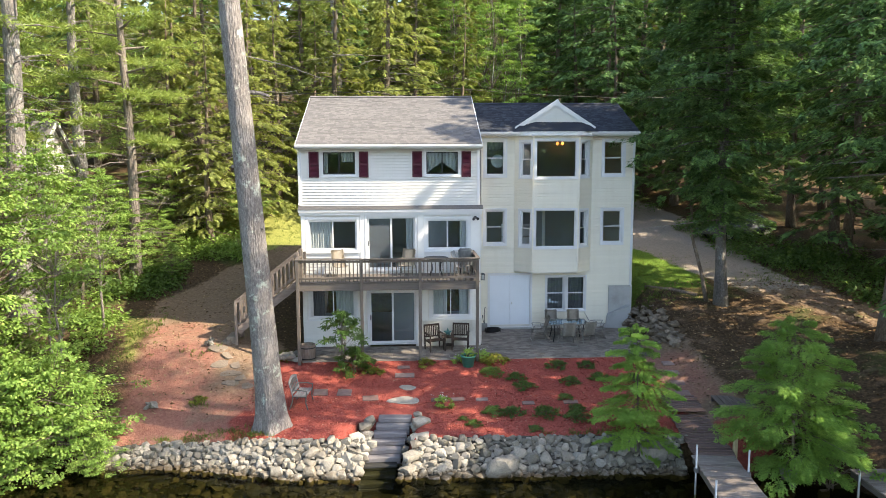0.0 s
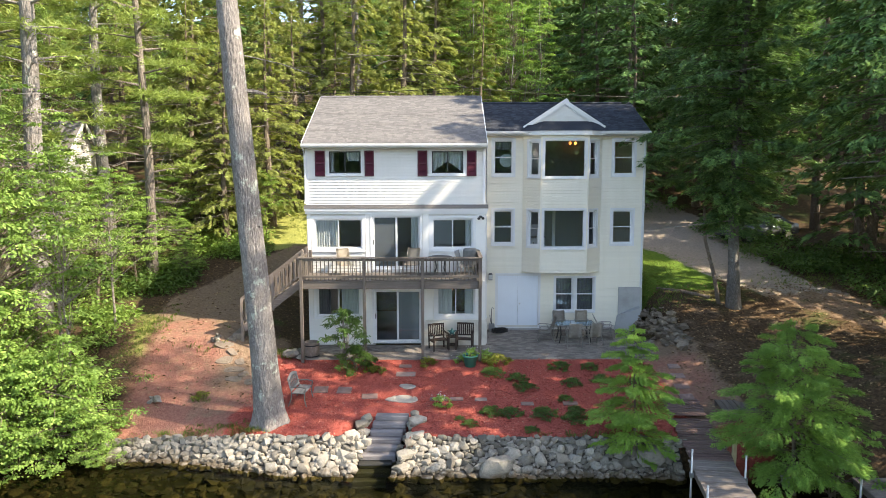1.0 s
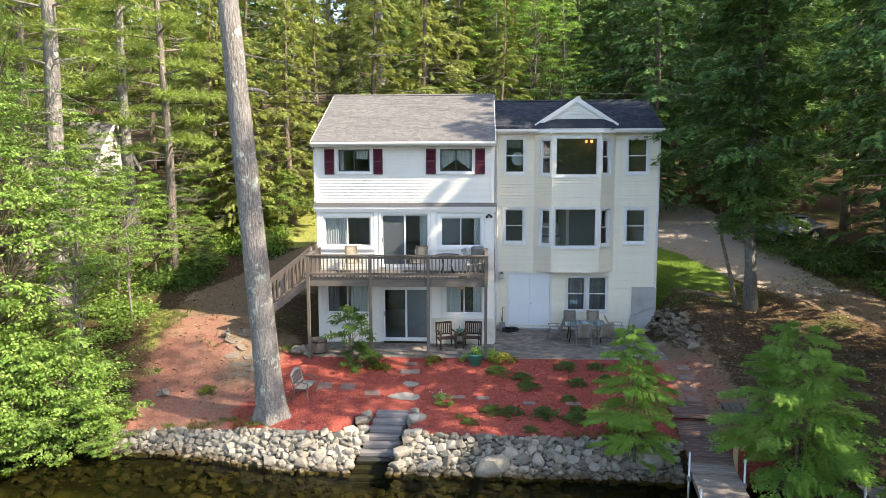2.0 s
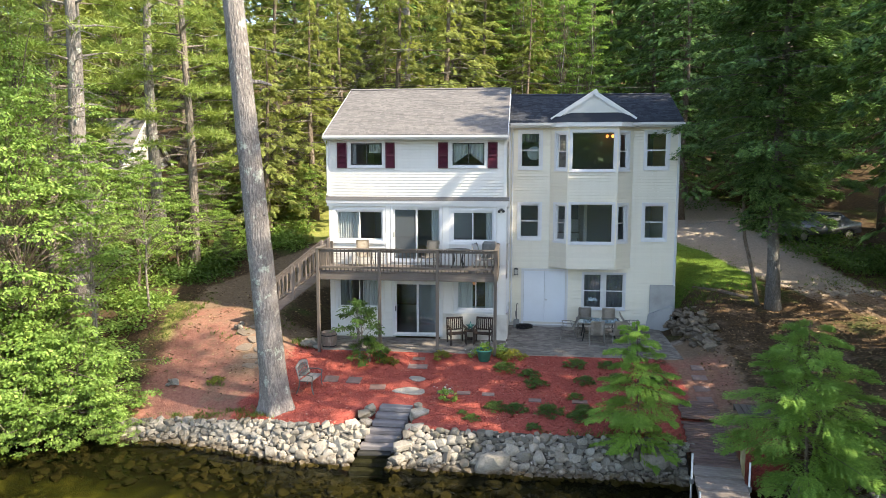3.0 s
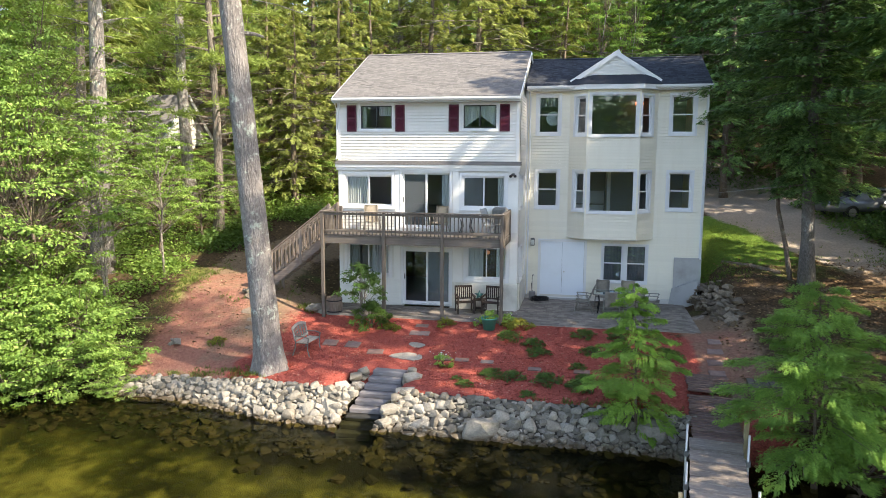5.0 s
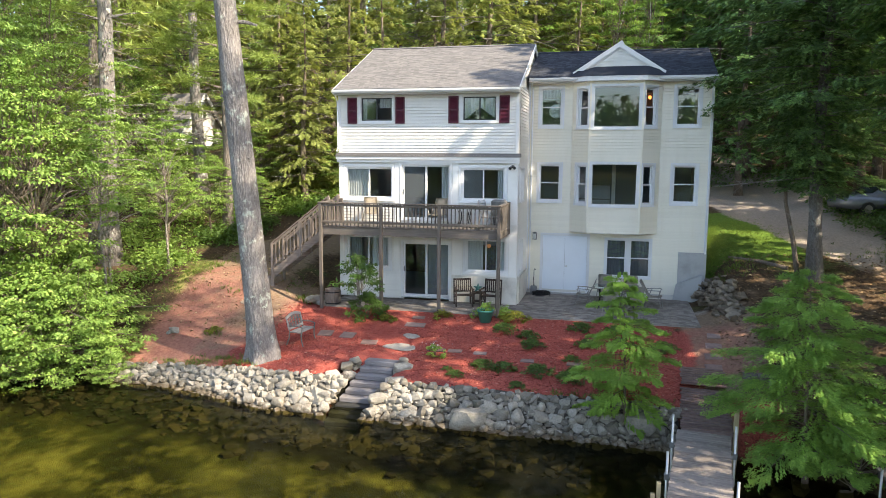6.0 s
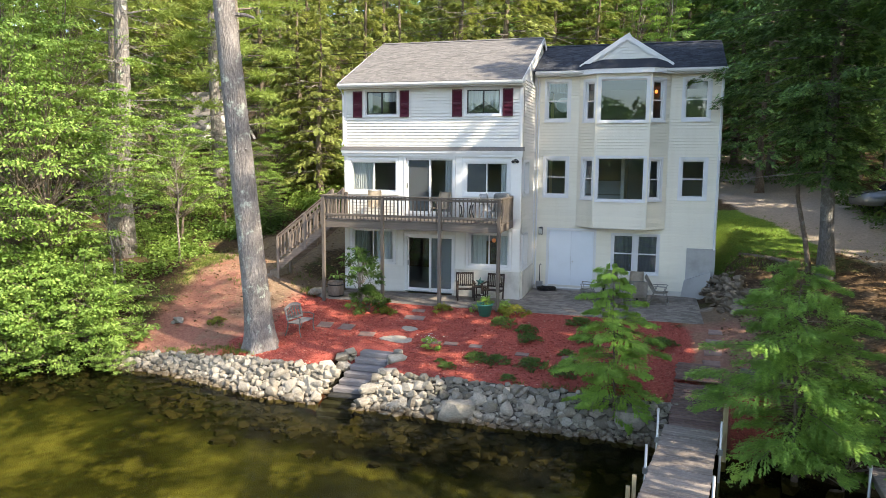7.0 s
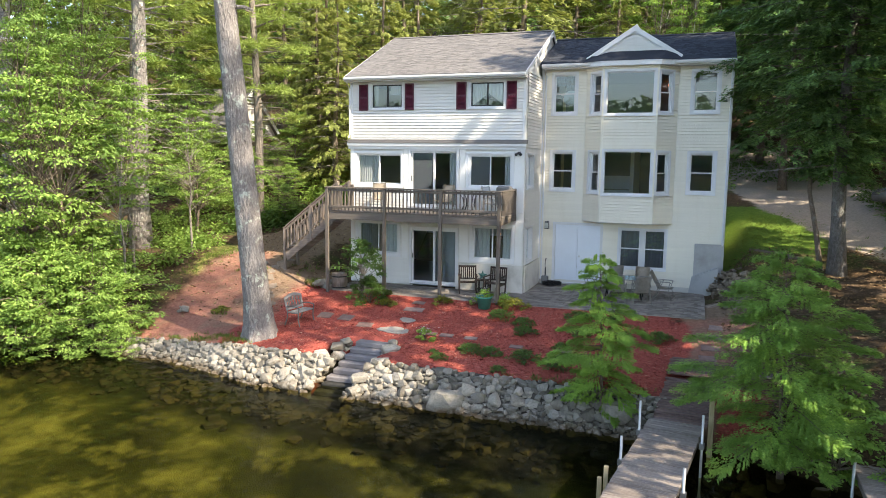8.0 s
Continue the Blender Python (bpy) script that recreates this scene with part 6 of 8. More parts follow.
for a, b in zip(rings, rings[1:]):
    for k in range(36):
        bm.faces.new((a[k], a[(k + 1) % 36], b[(k + 1) % 36], b[k]))
part("trunk", bm, BARK_P, big, smooth=True)
bm = bmesh.new()
for z, az, L, r in ((9.1, 15, 0.55, 0.07), (10.1, 20, 2.1, 0.018), (7.0, 200, 0.12, 0.06), (12.5, 170, 2.2, 0.03), (5.2, -30, 0.1, 0.05), (14, 60, 3, 0.05), (15.5, 190, 3, 0.05)):
    o = Vector((math.cos(radians(az)), math.sin(radians(az)), 0))
    p = axis_at(z)
    tube(bm, [p + o * 0.15, p + o * (0.3 + L * 0.5) + Vector((0, 0, 0.04 - 0.12 * L)), p + o * (0.3 + L) + Vector((0, 0, 0.05 - 0.28 * L))], [r, r * 0.8, r * 0.45], 7)
tagged(part("dead_branch", bm, BARK_P, big), kind="stuff")
rng = np.random.default_rng(77)
P, D, S = [], [], []
bm = bmesh.new()
for i in range(46):
    f = (i + rng.random()) / 46
    z = 17 + 11 * f
    az = i * 2.399
    out = np.array([math.cos(az), math.sin(az), 0])
    L = 4.6 * (1 - f) ** 0.6 * rng.uniform(0.6, 1.1) + 0.4
    p0 = np.array(axis_at(z))
    tube(bm, [p0, p0 + out * L * 0.5 + np.array([0, 0, 0.2]), p0 + out * L + np.array([0, 0, 0.1])], [0.07, 0.04, 0.01], 5, cap=False)
    for _ in range(6):
        n = 38
        c = p0 + out * L * rng.uniform(0.4, 1.05) + np.array([-out[1], out[0], 0]) * rng.normal() * 0.25 * L
        dd = unit(rng, n, 0.6)
        P.append(c + dd * rng.uniform(0.1, 0.7, (n, 1)) * np.array([1, 1, 0.4]))
        D.append(dd)
        S.append(rng.uniform(0.16, 0.34, n))
tagged(part("limb", bm, BARK_P, big), kind="stuff")
P, D, S = np.concatenate(P), np.concatenate(D), np.concatenate(S)
piece("crown", leaf_mesh("crown", P, D, np.array([0, 0, 1.0]) + rng.normal(size=P.shape) * 0.5, S, 0.3, rng, LEAF_P), None, big)

# prototypes
HEM = [dict(ob=conifer("hemlock_tree", "tall dark green hemlock with drooping boughs", h, sp, b, sd, LEAF_H, BARK_D, leaves=n, leaf=0.30, aspect=0.64, ragged=0.5, dead=8)) for h, sp, b, sd, n in ((21, 4.2, 4.0, 11, 8800), (18, 3.8, 2.6, 12, 8400), (24, 4.4, 5.0, 13, 8800), (14, 3.2, 1.2, 14, 8000))]
NEAR = dict(ob=conifer("hemlock_tree", "tall dark green hemlock with drooping boughs beside the driveway", 21, 4.35, 3.2, 15, LEAF_H, BARK_H, leaves=128000, leaf=0.165, skirt=0.65, hang=0.8, ragged=0.4, dead=10, tiers=30, per=9, aspect=0.62, inner=0.5, trunk=0.24, cloak=26000, power=0.65, droop=0.22))
EDGE = dict(ob=conifer("hemlock_tree", "tall hemlock with a bare lower trunk on the bank", 21.6, 4.6, 6.0, 18, LEAF_H, BARK_D, leaves=36000, leaf=0.22, ragged=0.45, dead=10, tiers=26, per=6, aspect=0.62, inner=0.2, power=0.75))
YEL = [dict(ob=conifer("spruce_tree", "sunlit yellow-green conifer with open layered boughs", h, sp, b, sd, LEAF_P, BARK_D, leaves=n, ragged=0.65, leaf=0.245, aspect=0.60, power=0.7, tiers=18, dead=30)) for h, sp, b, sd, n in ((19, 3.9, 4.5, 21, 11000), (23, 4.2, 6.0, 22, 11500), (15, 3.4, 1.5, 23, 10000))]
PIN = [dict(ob=pine("white_pine_tree", "tall pine with a long bare trunk and open tufted crown", h, sd, LEAF_W, bk, b, trunk=t, leaves=n, spread=sp)) for h, sd, b, t, bk, n, sp in ((27, 31, 9.0, 0.40, BARK_P, 8000, 3.2), (24, 32, 5.2, 0.26, BARK_M, 13000, 3.0))]
LEA = [dict(ob=leafy("maple_tree", "bright green broadleaf tree with layered leaves", h, sp, sd, LEAF_L, BARK_D, leaves=int(n * 1.35), leaf=0.126, clumps=c, trunk=0.09, base=0.33, layer=0.22, wild=0.6)) for h, sp, sd, n, c in ((9, 3.0, 41, 7400, 130), (13, 3.6, 42, 8400, 160), (6, 2.4, 43, 5200, 90))]
PINH = dict(ob=pine("white_pine_tree", "very tall unseen shore pine added for its shade", 29, 35, LEAF_P, BARK_P, 17.0, spread=2.7, leaves=7000, trunk=0.36))
FAR = [dict(ob=conifer(nm, lb, h, sp, b, sd, lm, BARK_D, leaves=2600, leaf=0.74, tiers=14, per=5, ragged=0.45)) for nm, lb, h, sp, b, sd, lm in (
    ("hemlock_tree", "dark green hemlock deep in the woods", 22, 4.4, 3.0, 16, LEAF_H), ("hemlock_tree", "dark green hemlock deep in the woods", 19, 4.0, 2.0, 17, LEAF_H),
    ("spruce_tree", "sunlit yellow-green conifer deep in the woods", 22, 4.2, 3.5, 26, LEAF_P), ("spruce_tree", "sunlit yellow-green conifer deep in the woods", 18, 3.8, 2.0, 27, LEAF_P))]
BIR = [dict(ob=leafy("birch_tree", "slender young tree with a pale stem", 17, 2.2, 51, LEAF_T, BARK_B, leaves=8500, leaf=0.15, clumps=80, trunk=0.05, base=0.15, twig=BARK_D))]

GOLD = dict(ob=conifer("hemlock_tree", "sunlit yellow-green hemlock with feathery boughs behind the stair", 12, 3.0, 0.8, 28, LEAF_G, BARK_D, leaves=17000, leaf=0.185, aspect=0.60, ragged=0.6, power=0.7, droop=0.35, tiers=20, dead=16))
for x, y, tr, s in ((-11.7, 37.9, 0, 0.9), (-9.9, 40.2, 75, 1.05), (-14.3, 40.5, 120, 1.05), (-9.0, 43.5, 200, 1.0), (-22.8, 55, 60, 1.3), (-2.4, 42.6, 300, 1.4), (-5.6, 45.0, 30, 1.35)):
    plant(GOLD, x, y, tr, s)
# right-hand hemlocks by the driveway and the bank
plant(NEAR, 11.9, 28.6, 0)
plant(EDGE, 15.3, 22.9, 310)
# (21.0, 21.4) is unseen, placed for shade; (22.4, 28.0) shifted to shade the drive
for x, y, i, tr, s in ((19.5, 49.5, 2, 40, 0.95), (21.6, 40.8, 2, 200, 1.0), (17.5, 23.5, 2, 250, 0.95), (14.5, 51.5, 3, 25, 1.1), (17.5, 48.5, 3, 95, 1.2), (11.3, 53, 3, 165, 1.1), (20.5, 33.5, 3, 77, 1.2), (22.4, 28.0, 3, 177, 1.2), (11.8, 44.5, 1, 130, 0.9),
                       (21.0, 21.4, 1, 30, 1.2), (22, 37, 0, 70, 1.1), (17.8, 44.0, 2, 20, 1.0), (19, 45, 1, 110, 1.2), (13, 50, 0, 150, 1.1), (25, 33, 1, 190, 1.1), (26, 45, 2, 210, 1.0), (3.0, 60, 2, 240, 0.9), (14.5, 60, 0, 280, 1.2), (18, 53, 2, 310, 1.1)):
    plant(HEM[i], x, y, tr, s)
# woods behind the house
for x, y, i, tr, s in ((-0.5, 50, 0, 60, 1.0), (-7.5, 50, 2, 100, 0.8), (2.5, 46.5, 2, 150, 0.9), (-11, 46, 0, 190, 0.9), (-14.5, 42, 2, 230, 1.0), (-30, 40, 1, 280, 0.9), (-9.5, 57, 1, 320, 1.1),
                       (-3, 58, 1, 30, 1.1), (3, 57, 0, 80, 1.2), (-16, 52, 1, 140, 1.0), (-22, 49, 0, 200, 1.1), (-28, 44, 1, 260, 1.0), (-26, 36, 0, 300, 1.0)):
    plant(YEL[i], x, y, tr, s)
for x, y, i, tr, s in ((-6.3, 52.5, 0, 0, 1.0), (-14.2, 33.8, 1, 50, 1.0), (-16.0, 27.6, 0, 100, 1.05), (-19.5, 31, 1, 150, 1.1), (-23, 27, 0, 210, 0.9), (-18, 37.5, 0, 250, 0.9), (0.5, 62, 0, 10, 1.0), (-12, 61, 1, 90, 1.2)):
    plant(PIN[i], x, y, tr, s)
for k in range(40):
    rr = random.Random(900 + k)
    x, y = rr.uniform(-52, 48), rr.uniform(56, 88)
    plant(rr.choice(FAR[:2] if x > 6 else FAR[1:]), x, y, rr.uniform(0, 360), rr.uniform(0.9, 1.35))
for k in range(14):
    rr = random.Random(700 + k)
    plant(rr.choice(FAR[2:] + LEA[:1]), rr.uniform(-48, -27), rr.uniform(18, 58), rr.uniform(0, 360), rr.uniform(0.9, 1.3))
for k in range(10):
    rr = random.Random(760 + k)
    plant(rr.choice(FAR[:2]), rr.uniform(27, 46), rr.uniform(16, 58), rr.uniform(0, 360), rr.uniform(0.9, 1.3))
for x, y, tr, s in ((2.2, 50, 0, 1.0), (3.6, 51.5, 70, 0.9), (4.7, 49.5, 150, 1.0), (5.8, 52, 200, 1.05), (1.4, 53.5, 300, 0.95), (6.8, 50, 20, 0.9), (5.0, 55, 100, 1.1)):
    plant(BIR[0], x, y, tr, s)
# unseen tall trees added on the bank beyond the dock for their shade
for x, y, i, tr, s in ((16.0, 15.8, 2, 220, 0.88), (24, 15.5, 1, 320, 1.1), (16.3, 11.8, 1, 40, 0.85), (17.4, 18.0, 1, 140, 1.2)):
    plant(HEM[i], x, y, tr, s)
plant(PINH, 14.8, 14.9, 20)
# understorey
for x, y, i, tr, s in ((-14.3, 21.8, 0, 0, 1.0), (-16.6, 25.0, 1, 60, 0.9), (-15.5, 21.5, 0, 120, 1.1), (-18, 24, 1, 170, 1.0), (-15.0, 30, 2, 250, 0.85), (-14.6, 33.0, 2, 20, 0.7), (-9.8, 38.8, 2, 80, 0.6),
                       (-17.5, 33, 2, 130, 0.75), (-21, 36, 0, 30, 0.9), (-20, 20.5, 1, 10, 0.9), (1.5, 44.5, 2, 100, 1.0), (6.5, 46.5, 2, 190, 0.9), (-5.5, 43.8, 2, 220, 0.8), (-14.5, 38.0, 2, 260, 0.7), (-17.3, 38.6, 2, 40, 0.6), (-20.2, 40.5, 2, 140, 0.55), (-25.5, 39.0, 0, 300, 0.6), (-20.4, 53.5, 1, 30, 0.75), (-13.3, 35.4, 2, 15, 0.42), (-12.4, 33.6, 2, 95, 0.36), (-14.7, 36.6, 2, 175, 0.5), (-20.5, 36.2, 0, 200, 0.86), (-18.6, 46, 0, 100, 0.8)):
    plant(LEA[i], x, y, tr, s)
STEM = dict(ob=leafy("maple_sapling", "slender young maple with a pale bare stem", 8.0, 1.9, 44, LEAF_L, BARK_T, leaves=4200, leaf=0.122, base=0.5, clumps=60, trunk=0.07, layer=0.14, wild=0.6, category="young tree", group="young maples"))
for x, y, tr, s in ((-12.5, 22.7, 0, 0.85), (-13.6, 24.4, 120, 1.0), (-12.9, 27.0, 210, 0.8)):
    plant(STEM, x, y, tr, s)
# low leafy branches that hang over the water
BUSH = [dict(ob=leafy("alder_bush", "bright green leafy bush hanging over the water", 2.5, 2.1, sd, LEAF_L, BARK_D, leaves=11500, leaf=0.112, base=0.10, clumps=150, stems=5, trunk=0.035, layer=0.30, wild=1.0, category="bush", group="waterside bushes", lean=(0.05, -0.14))) for sd in (61, 62)]
for x, y, i, tr, s in ((-12.1, 20.7, 0, 0, 1.0), (-13.6, 20.5, 1, 30, 1.1), (-15.3, 20.2, 0, 70, 1.25), (-17.2, 19.9, 1, 100, 1.3), (-14.4, 22.0, 0, 200, 1.15), (-16.4, 22.2, 1, 240, 1.25), (-11.2, 20.3, 1, 300, 0.62), (-12.7, 19.7, 0, 330, 0.75), (-14.2, 19.35, 1, 10, 0.85), (-16.0, 19.0, 0, 60, 0.95), (-18.8, 19.8, 1, 90, 1.4), (-10.5, 19.95, 0, 180, 0.38)):
    plant(BUSH[i], x, y + 0.3, tr, s)
# two young hemlocks by the dock
SAP1 = conifer("young_hemlock", "young bright green hemlock leaning out over the stone wall", 4.1, 1.42, 0.25, 71, LEAF_S, BARK_D, leaves=76000, leaf=0.057, trunk=0.04, tiers=19, per=4, droop=0.30, aspect=0.52, power=0.45, skirt=0.62, ragged=0.6, category="young tree", group="young hemlocks", hang=0.6, fans=26)
SAP1.matrix_basis = pose(5.40, 19.42, -1.6)
SAP2 = conifer("young_hemlock", "young green hemlock with spreading boughs beside the dock", 4.45, 2.02, 0.2, 72, LEAF_T, BARK_D, leaves=98000, leaf=0.062, trunk=0.055, tiers=22, per=5, droop=0.24, aspect=0.52, power=0.40, skirt=0.66, ragged=0.55, category="young tree", group="young hemlocks", hang=0.45, fans=26)
SAP2.matrix_basis = pose(9.35, 18.0, -1.55)
MAPS = leafy("maple_sapling", "small yellow-green maple sapling growing against the hemlock", 2.5, 1.2, 73, LEAF_T, BARK_D, leaves=6000, leaf=0.10, base=0.2, clumps=60, stems=3, trunk=0.022, category="young tree", group="young maples", layer=0.16, wild=0.6)
MAPS.matrix_basis = pose(10.35, 17.75, land(10.35, 17.75))


def far_woods():
    """The closed wall of woods on the hill, past counting."""
    rng = np.random.default_rng(404)
    P, D, S = [], [], []
    for k in range(170):
        x, y = rng.uniform(-95, 95), rng.uniform(88, 125)
        z0 = land(x, y)
        h = rng.uniform(17, 27)
        n = 320
        f = rng.random(n) ** 0.8
        R = 4.2 * (1 - f) ** 0.7 * rng.random(n) ** 0.5 + 0.2
        az = rng.uniform(0, 6.283, n)
        P.append(np.stack([x + R * np.cos(az), y + R * np.sin(az), z0 + 1 + h * f + rng.normal(size=n) * 0.3], 1))
        d = np.stack([np.cos(az), np.sin(az), -0.4 + rng.normal(size=n) * 0.3], 1)
        D.append(d)
        S.append(rng.uniform(0.8, 1.7, n))
    P, D, S = np.concatenate(P), np.concatenate(D), np.concatenate(S)
    me = leaf_mesh("far_woods", P, D, np.array([0, 0, 1.0]) + rng.normal(size=P.shape) * 0.5, S, 0.6, rng, LEAF_P)
    tagged(piece("far_woods", me, None), "closed green woods rising up the hill far behind", "woods", kind="stuff")


far_woods()


def far_shore():
    """Woods on the other side of the lake, past counting."""
    rng = np.random.default_rng(405)
    P, D = [], []
    for k in range(1500):
        x, y = rng.uniform(-420, 420), rng.uniform(-345, -246)
        z0 = (-240 - y) * 0.12
        h = rng.uniform(16, 29)
        n = 50
        f = rng.random(n) ** 0.8
        R = rng.uniform(3.5, 6.0) * (1 - f) ** 0.7 * rng.random(n) ** 0.5
        az = rng.uniform(0, 6.283, n)
        P.append(np.stack([x + R * np.cos(az), y + R * np.sin(az), z0 + h * f], 1))
        D.append(np.stack([np.cos(az), np.sin(az), -0.5 + rng.normal(size=n) * 0.3], 1))
    P, D = np.concatenate(P), np.concatenate(D)
    me = leaf_mesh("far_shore_woods", P, D, np.array([0, 0.6, 0.8]) + rng.normal(size=P.shape) * 0.4, rng.uniform(1.6, 3.4, len(P)), 0.75, rng, LEAF_H)
    tagged(piece("far_shore_woods", me, None), "low green wooded hills across the lake", "woods", kind="stuff")


far_shore()

# ---- patio furniture ----
STAR = plain("teal_star_paint", (0.02, 0.10, 0.10), 0.5)
POT = plain("teal_glazed_plastic", (0.045, 0.25, 0.20), 0.4)
SLING = plain("taupe_sling_fabric", (0.40, 0.36, 0.31), 0.8, 0, 0.25)
SLING_T = plain("tan_sling_fabric", (0.52, 0.45, 0.36), 0.8, 0, 0.2)
ALU = plain("taupe_powder_coat", (0.30, 0.28, 0.25), 0.45, 0.3)
BLACKM = plain("black_metal", (0.015, 0.015, 0.016), 0.45, 0.2)
TABLEG = glass_mat("table_glass", (0.55, 0.62, 0.62))
SOIL = plain("dark_soil", (0.035, 0.025, 0.018), 0.95)


def wooden_chair(x, y, turn):
    ob = thing("patio_chair", "brown wooden slatted armchair on the pavers", "chair", (x, y, -0.052), turn, "wooden patio chairs")
    w, d = 0.30, 0.27
    for sx in (-1, 1):
        part("leg", boxm(sx * w - 0.025, sx * w + 0.025, -d - 0.025, -d + 0.025, 0, 0.62, bevel=0.004), CHAIRW, ob)
        part("leg", boxm(-0.025, 0.025, -0.025, 0.025, 0, 0.95, pose(sx * w, d, 0, -6, 0, 0), bevel=0.004), CHAIRW, ob)
        part("armrest", boxm(sx * w - 0.045, sx * w + 0.045, -d - 0.06, d + 0.04, 0.622, 0.65, bevel=0.006), CHAIRW, ob)
        part("side_rail", boxm(sx * w - 0.018, sx * w + 0.018, -d + 0.026, d - 0.03, 0.33, 0.40), CHAIRW, ob)
    for k in range(6):
        y0 = -d - 0.02 + k * 0.093
        part("seat_slat", boxm(-w + 0.03, w - 0.03, y0, y0 + 0.075, 0.40 - k * 0.008, 0.425 - k * 0.008, bevel=0.004), CHAIRW, ob)
    bk = pose(0, d, 0, -6, 0, 0)
    part("back_rail", boxm(-w + 0.026, w - 0.026, -0.018, 0.018, 0.88, 0.95, bk, bevel=0.004), CHAIRW, ob)
    part("back_rail", boxm(-w + 0.026, w - 0.026, -0.018, 0.018, 0.45, 0.50, bk, bevel=0.004), CHAIRW, ob)
    for k in range(7):
        u = -w + 0.075 + k * 0.075
        part("back_slat", boxm(u - 0.02, u + 0.02, -0.010, 0.010, 0.502, 0.878, bk), CHAIRW, ob)


wooden_chair(-0.20, 26.25, 20)
wooden_chair(0.78, 26.35, -8)
st = thing("side_table", "small brown wooden side table between two chairs", "table", (0.30, 26.42, -0.052))
for sx in (-1, 1):
    for sy in (-1, 1):
        part("leg", boxm(sx * 0.17 - 0.02, sx * 0.17 + 0.02, sy * 0.17 - 0.02, sy * 0.17 + 0.02, 0, 0.46, bevel=0.003), CHAIRW, st)
for k in range(5):
    part("top_slat", boxm(-0.23, 0.23, -0.225 + k * 0.092, -0.145 + k * 0.092, 0.461, 0.485, bevel=0.003), CHAIRW, st)
part("shelf", boxm(-0.19, 0.19, -0.19, 0.19, 0.14, 0.16), CHAIRW, st)
bm = bmesh.new()
pts = []
for k in range(10):
    r = 0.19 if k % 2 == 0 else 0.08
    a = math.pi / 2 + math.pi * k / 5
    pts.append((r * math.cos(a), r * math.sin(a)))
f = [bm.verts.new((u, 0.0, v)) for u, v in pts]
c0, c1 = bm.verts.new((0, -0.04, 0)), bm.verts.new((0, 0.04, 0))
for k in range(10):
    bm.faces.new((f[k], f[(k + 1) % 10], c0))
    bm.faces.new((f[(k + 1) % 10], f[k], c1))
bmesh.ops.recalc_face_normals(bm, faces=bm.faces[:])
bmesh.ops.transform(bm, matrix=pose(0.30, 26.44, 0.585, -8, 0, 0), verts=bm.verts[:])
tagged(part("star_ornament", bm, STAR), "dark teal metal star standing on the side table", "ornament")


def sling_chair(x, y, turn, fabric, label, z=-0.052, group="patio dining chairs", recline=12):
    ob = thing("sling_chair", label, "chair", (x, y, z), turn, group)
    w = 0.27
    for sx in (-1, 1):
        part("leg", tubem([(sx * (w + 0.03), -0.30, 0.012), (sx * w, -0.16, 0.40), (sx * w, -0.22, 0.62)], 0.013, 8), ALU, ob, smooth=True)
        part("leg", tubem([(sx * (w + 0.03), 0.34, 0.012), (sx * w, 0.18, 0.40), (sx * w, 0.10, 0.62)], 0.013, 8), ALU, ob, smooth=True)
        part("armrest", tubem([(sx * w, -0.25, 0.60), (sx * w, -0.22, 0.635), (sx * w, 0.10, 0.63), (sx * w, 0.28, 0.60)], 0.016, 8), ALU, ob, smooth=True)
        part("side_tube", tubem([(sx * (w - 0.02), -0.26, 0.40), (sx * (w - 0.02), 0.18, 0.38), (sx * (w - 0.02), 0.18 + 0.58 * math.sin(radians(recline + 6)), 0.94)], 0.013, 8), ALU, ob, smooth=True)
    part("foot_bar", tubem([(-w - 0.03, -0.30, 0.013), (w + 0.03, -0.30, 0.013)], 0.012, 6), ALU, ob)
    part("foot_bar", tubem([(-w - 0.03, 0.34, 0.013), (w + 0.03, 0.34, 0.013)], 0.012, 6), ALU, ob)
    bm = bmesh.new()
    prof = [(-0.27, 0.405), (-0.10, 0.365), (0.08, 0.362), (0.175, 0.40)] + [(0.18 + 0.6 * t * math.sin(radians(recline + 6)), 0.40 + 0.58 * t) for t in (0.25, 0.6, 0.9, 1.0)]
    rows = [[bm.verts.new((u, yy, zz - 0.02 * (1 - (u / (w - 0.03)) ** 2))) for u in (-w + 0.03, -0.09, 0.09, w - 0.03)] for yy, zz in prof]
    for a, b in zip(rows, rows[1:]):
        for k in range(3):
            bm.faces.new((a[k], a[k + 1], b[k + 1], b[k]))
    bmesh.ops.solidify(bm, geom=bm.faces[:], thickness=0.012)
    part("sling", bm, fabric, ob, smooth=True)
    return ob


TX, TY = 5.2, 27.55
tb = thing("patio_table", "glass-topped patio table with dark metal legs", "table", (TX, TY, -0.052))
for sx in (-1, 1):
    for sy in (-1, 1):
        part("leg", tubem([(sx * 0.62, sy * 0.36, 0.0), (sx * 0.56, sy * 0.33, 0.35), (sx * 0.60, sy * 0.36, 0.70)], 0.022, 8), BLACKM, tb, smooth=True)
bm = bmesh.new()
for a in ((-0.82, 0.82, -0.50, -0.46), (-0.82, 0.82, 0.46, 0.50), (-0.82, -0.78, -0.459, 0.459), (0.78, 0.82, -0.459, 0.459)):
    box(bm, *a, 0.70, 0.73)
part("table_rim", bm, ALU, tb)
part("tabletop", boxm(-0.779, 0.779, -0.459, 0.459, 0.712, 0.722), TABLEG, tb)
LBL = "taupe sling patio chair with a metal frame, beside the glass table"
sling_chair(TX - 1.15, TY + 0.0, -90, SLING, LBL, recline=20)
sling_chair(TX - 0.15, TY - 0.85, 180, SLING, LBL)
sling_chair(TX + 0.62, TY - 0.75, 196, SLING, LBL)
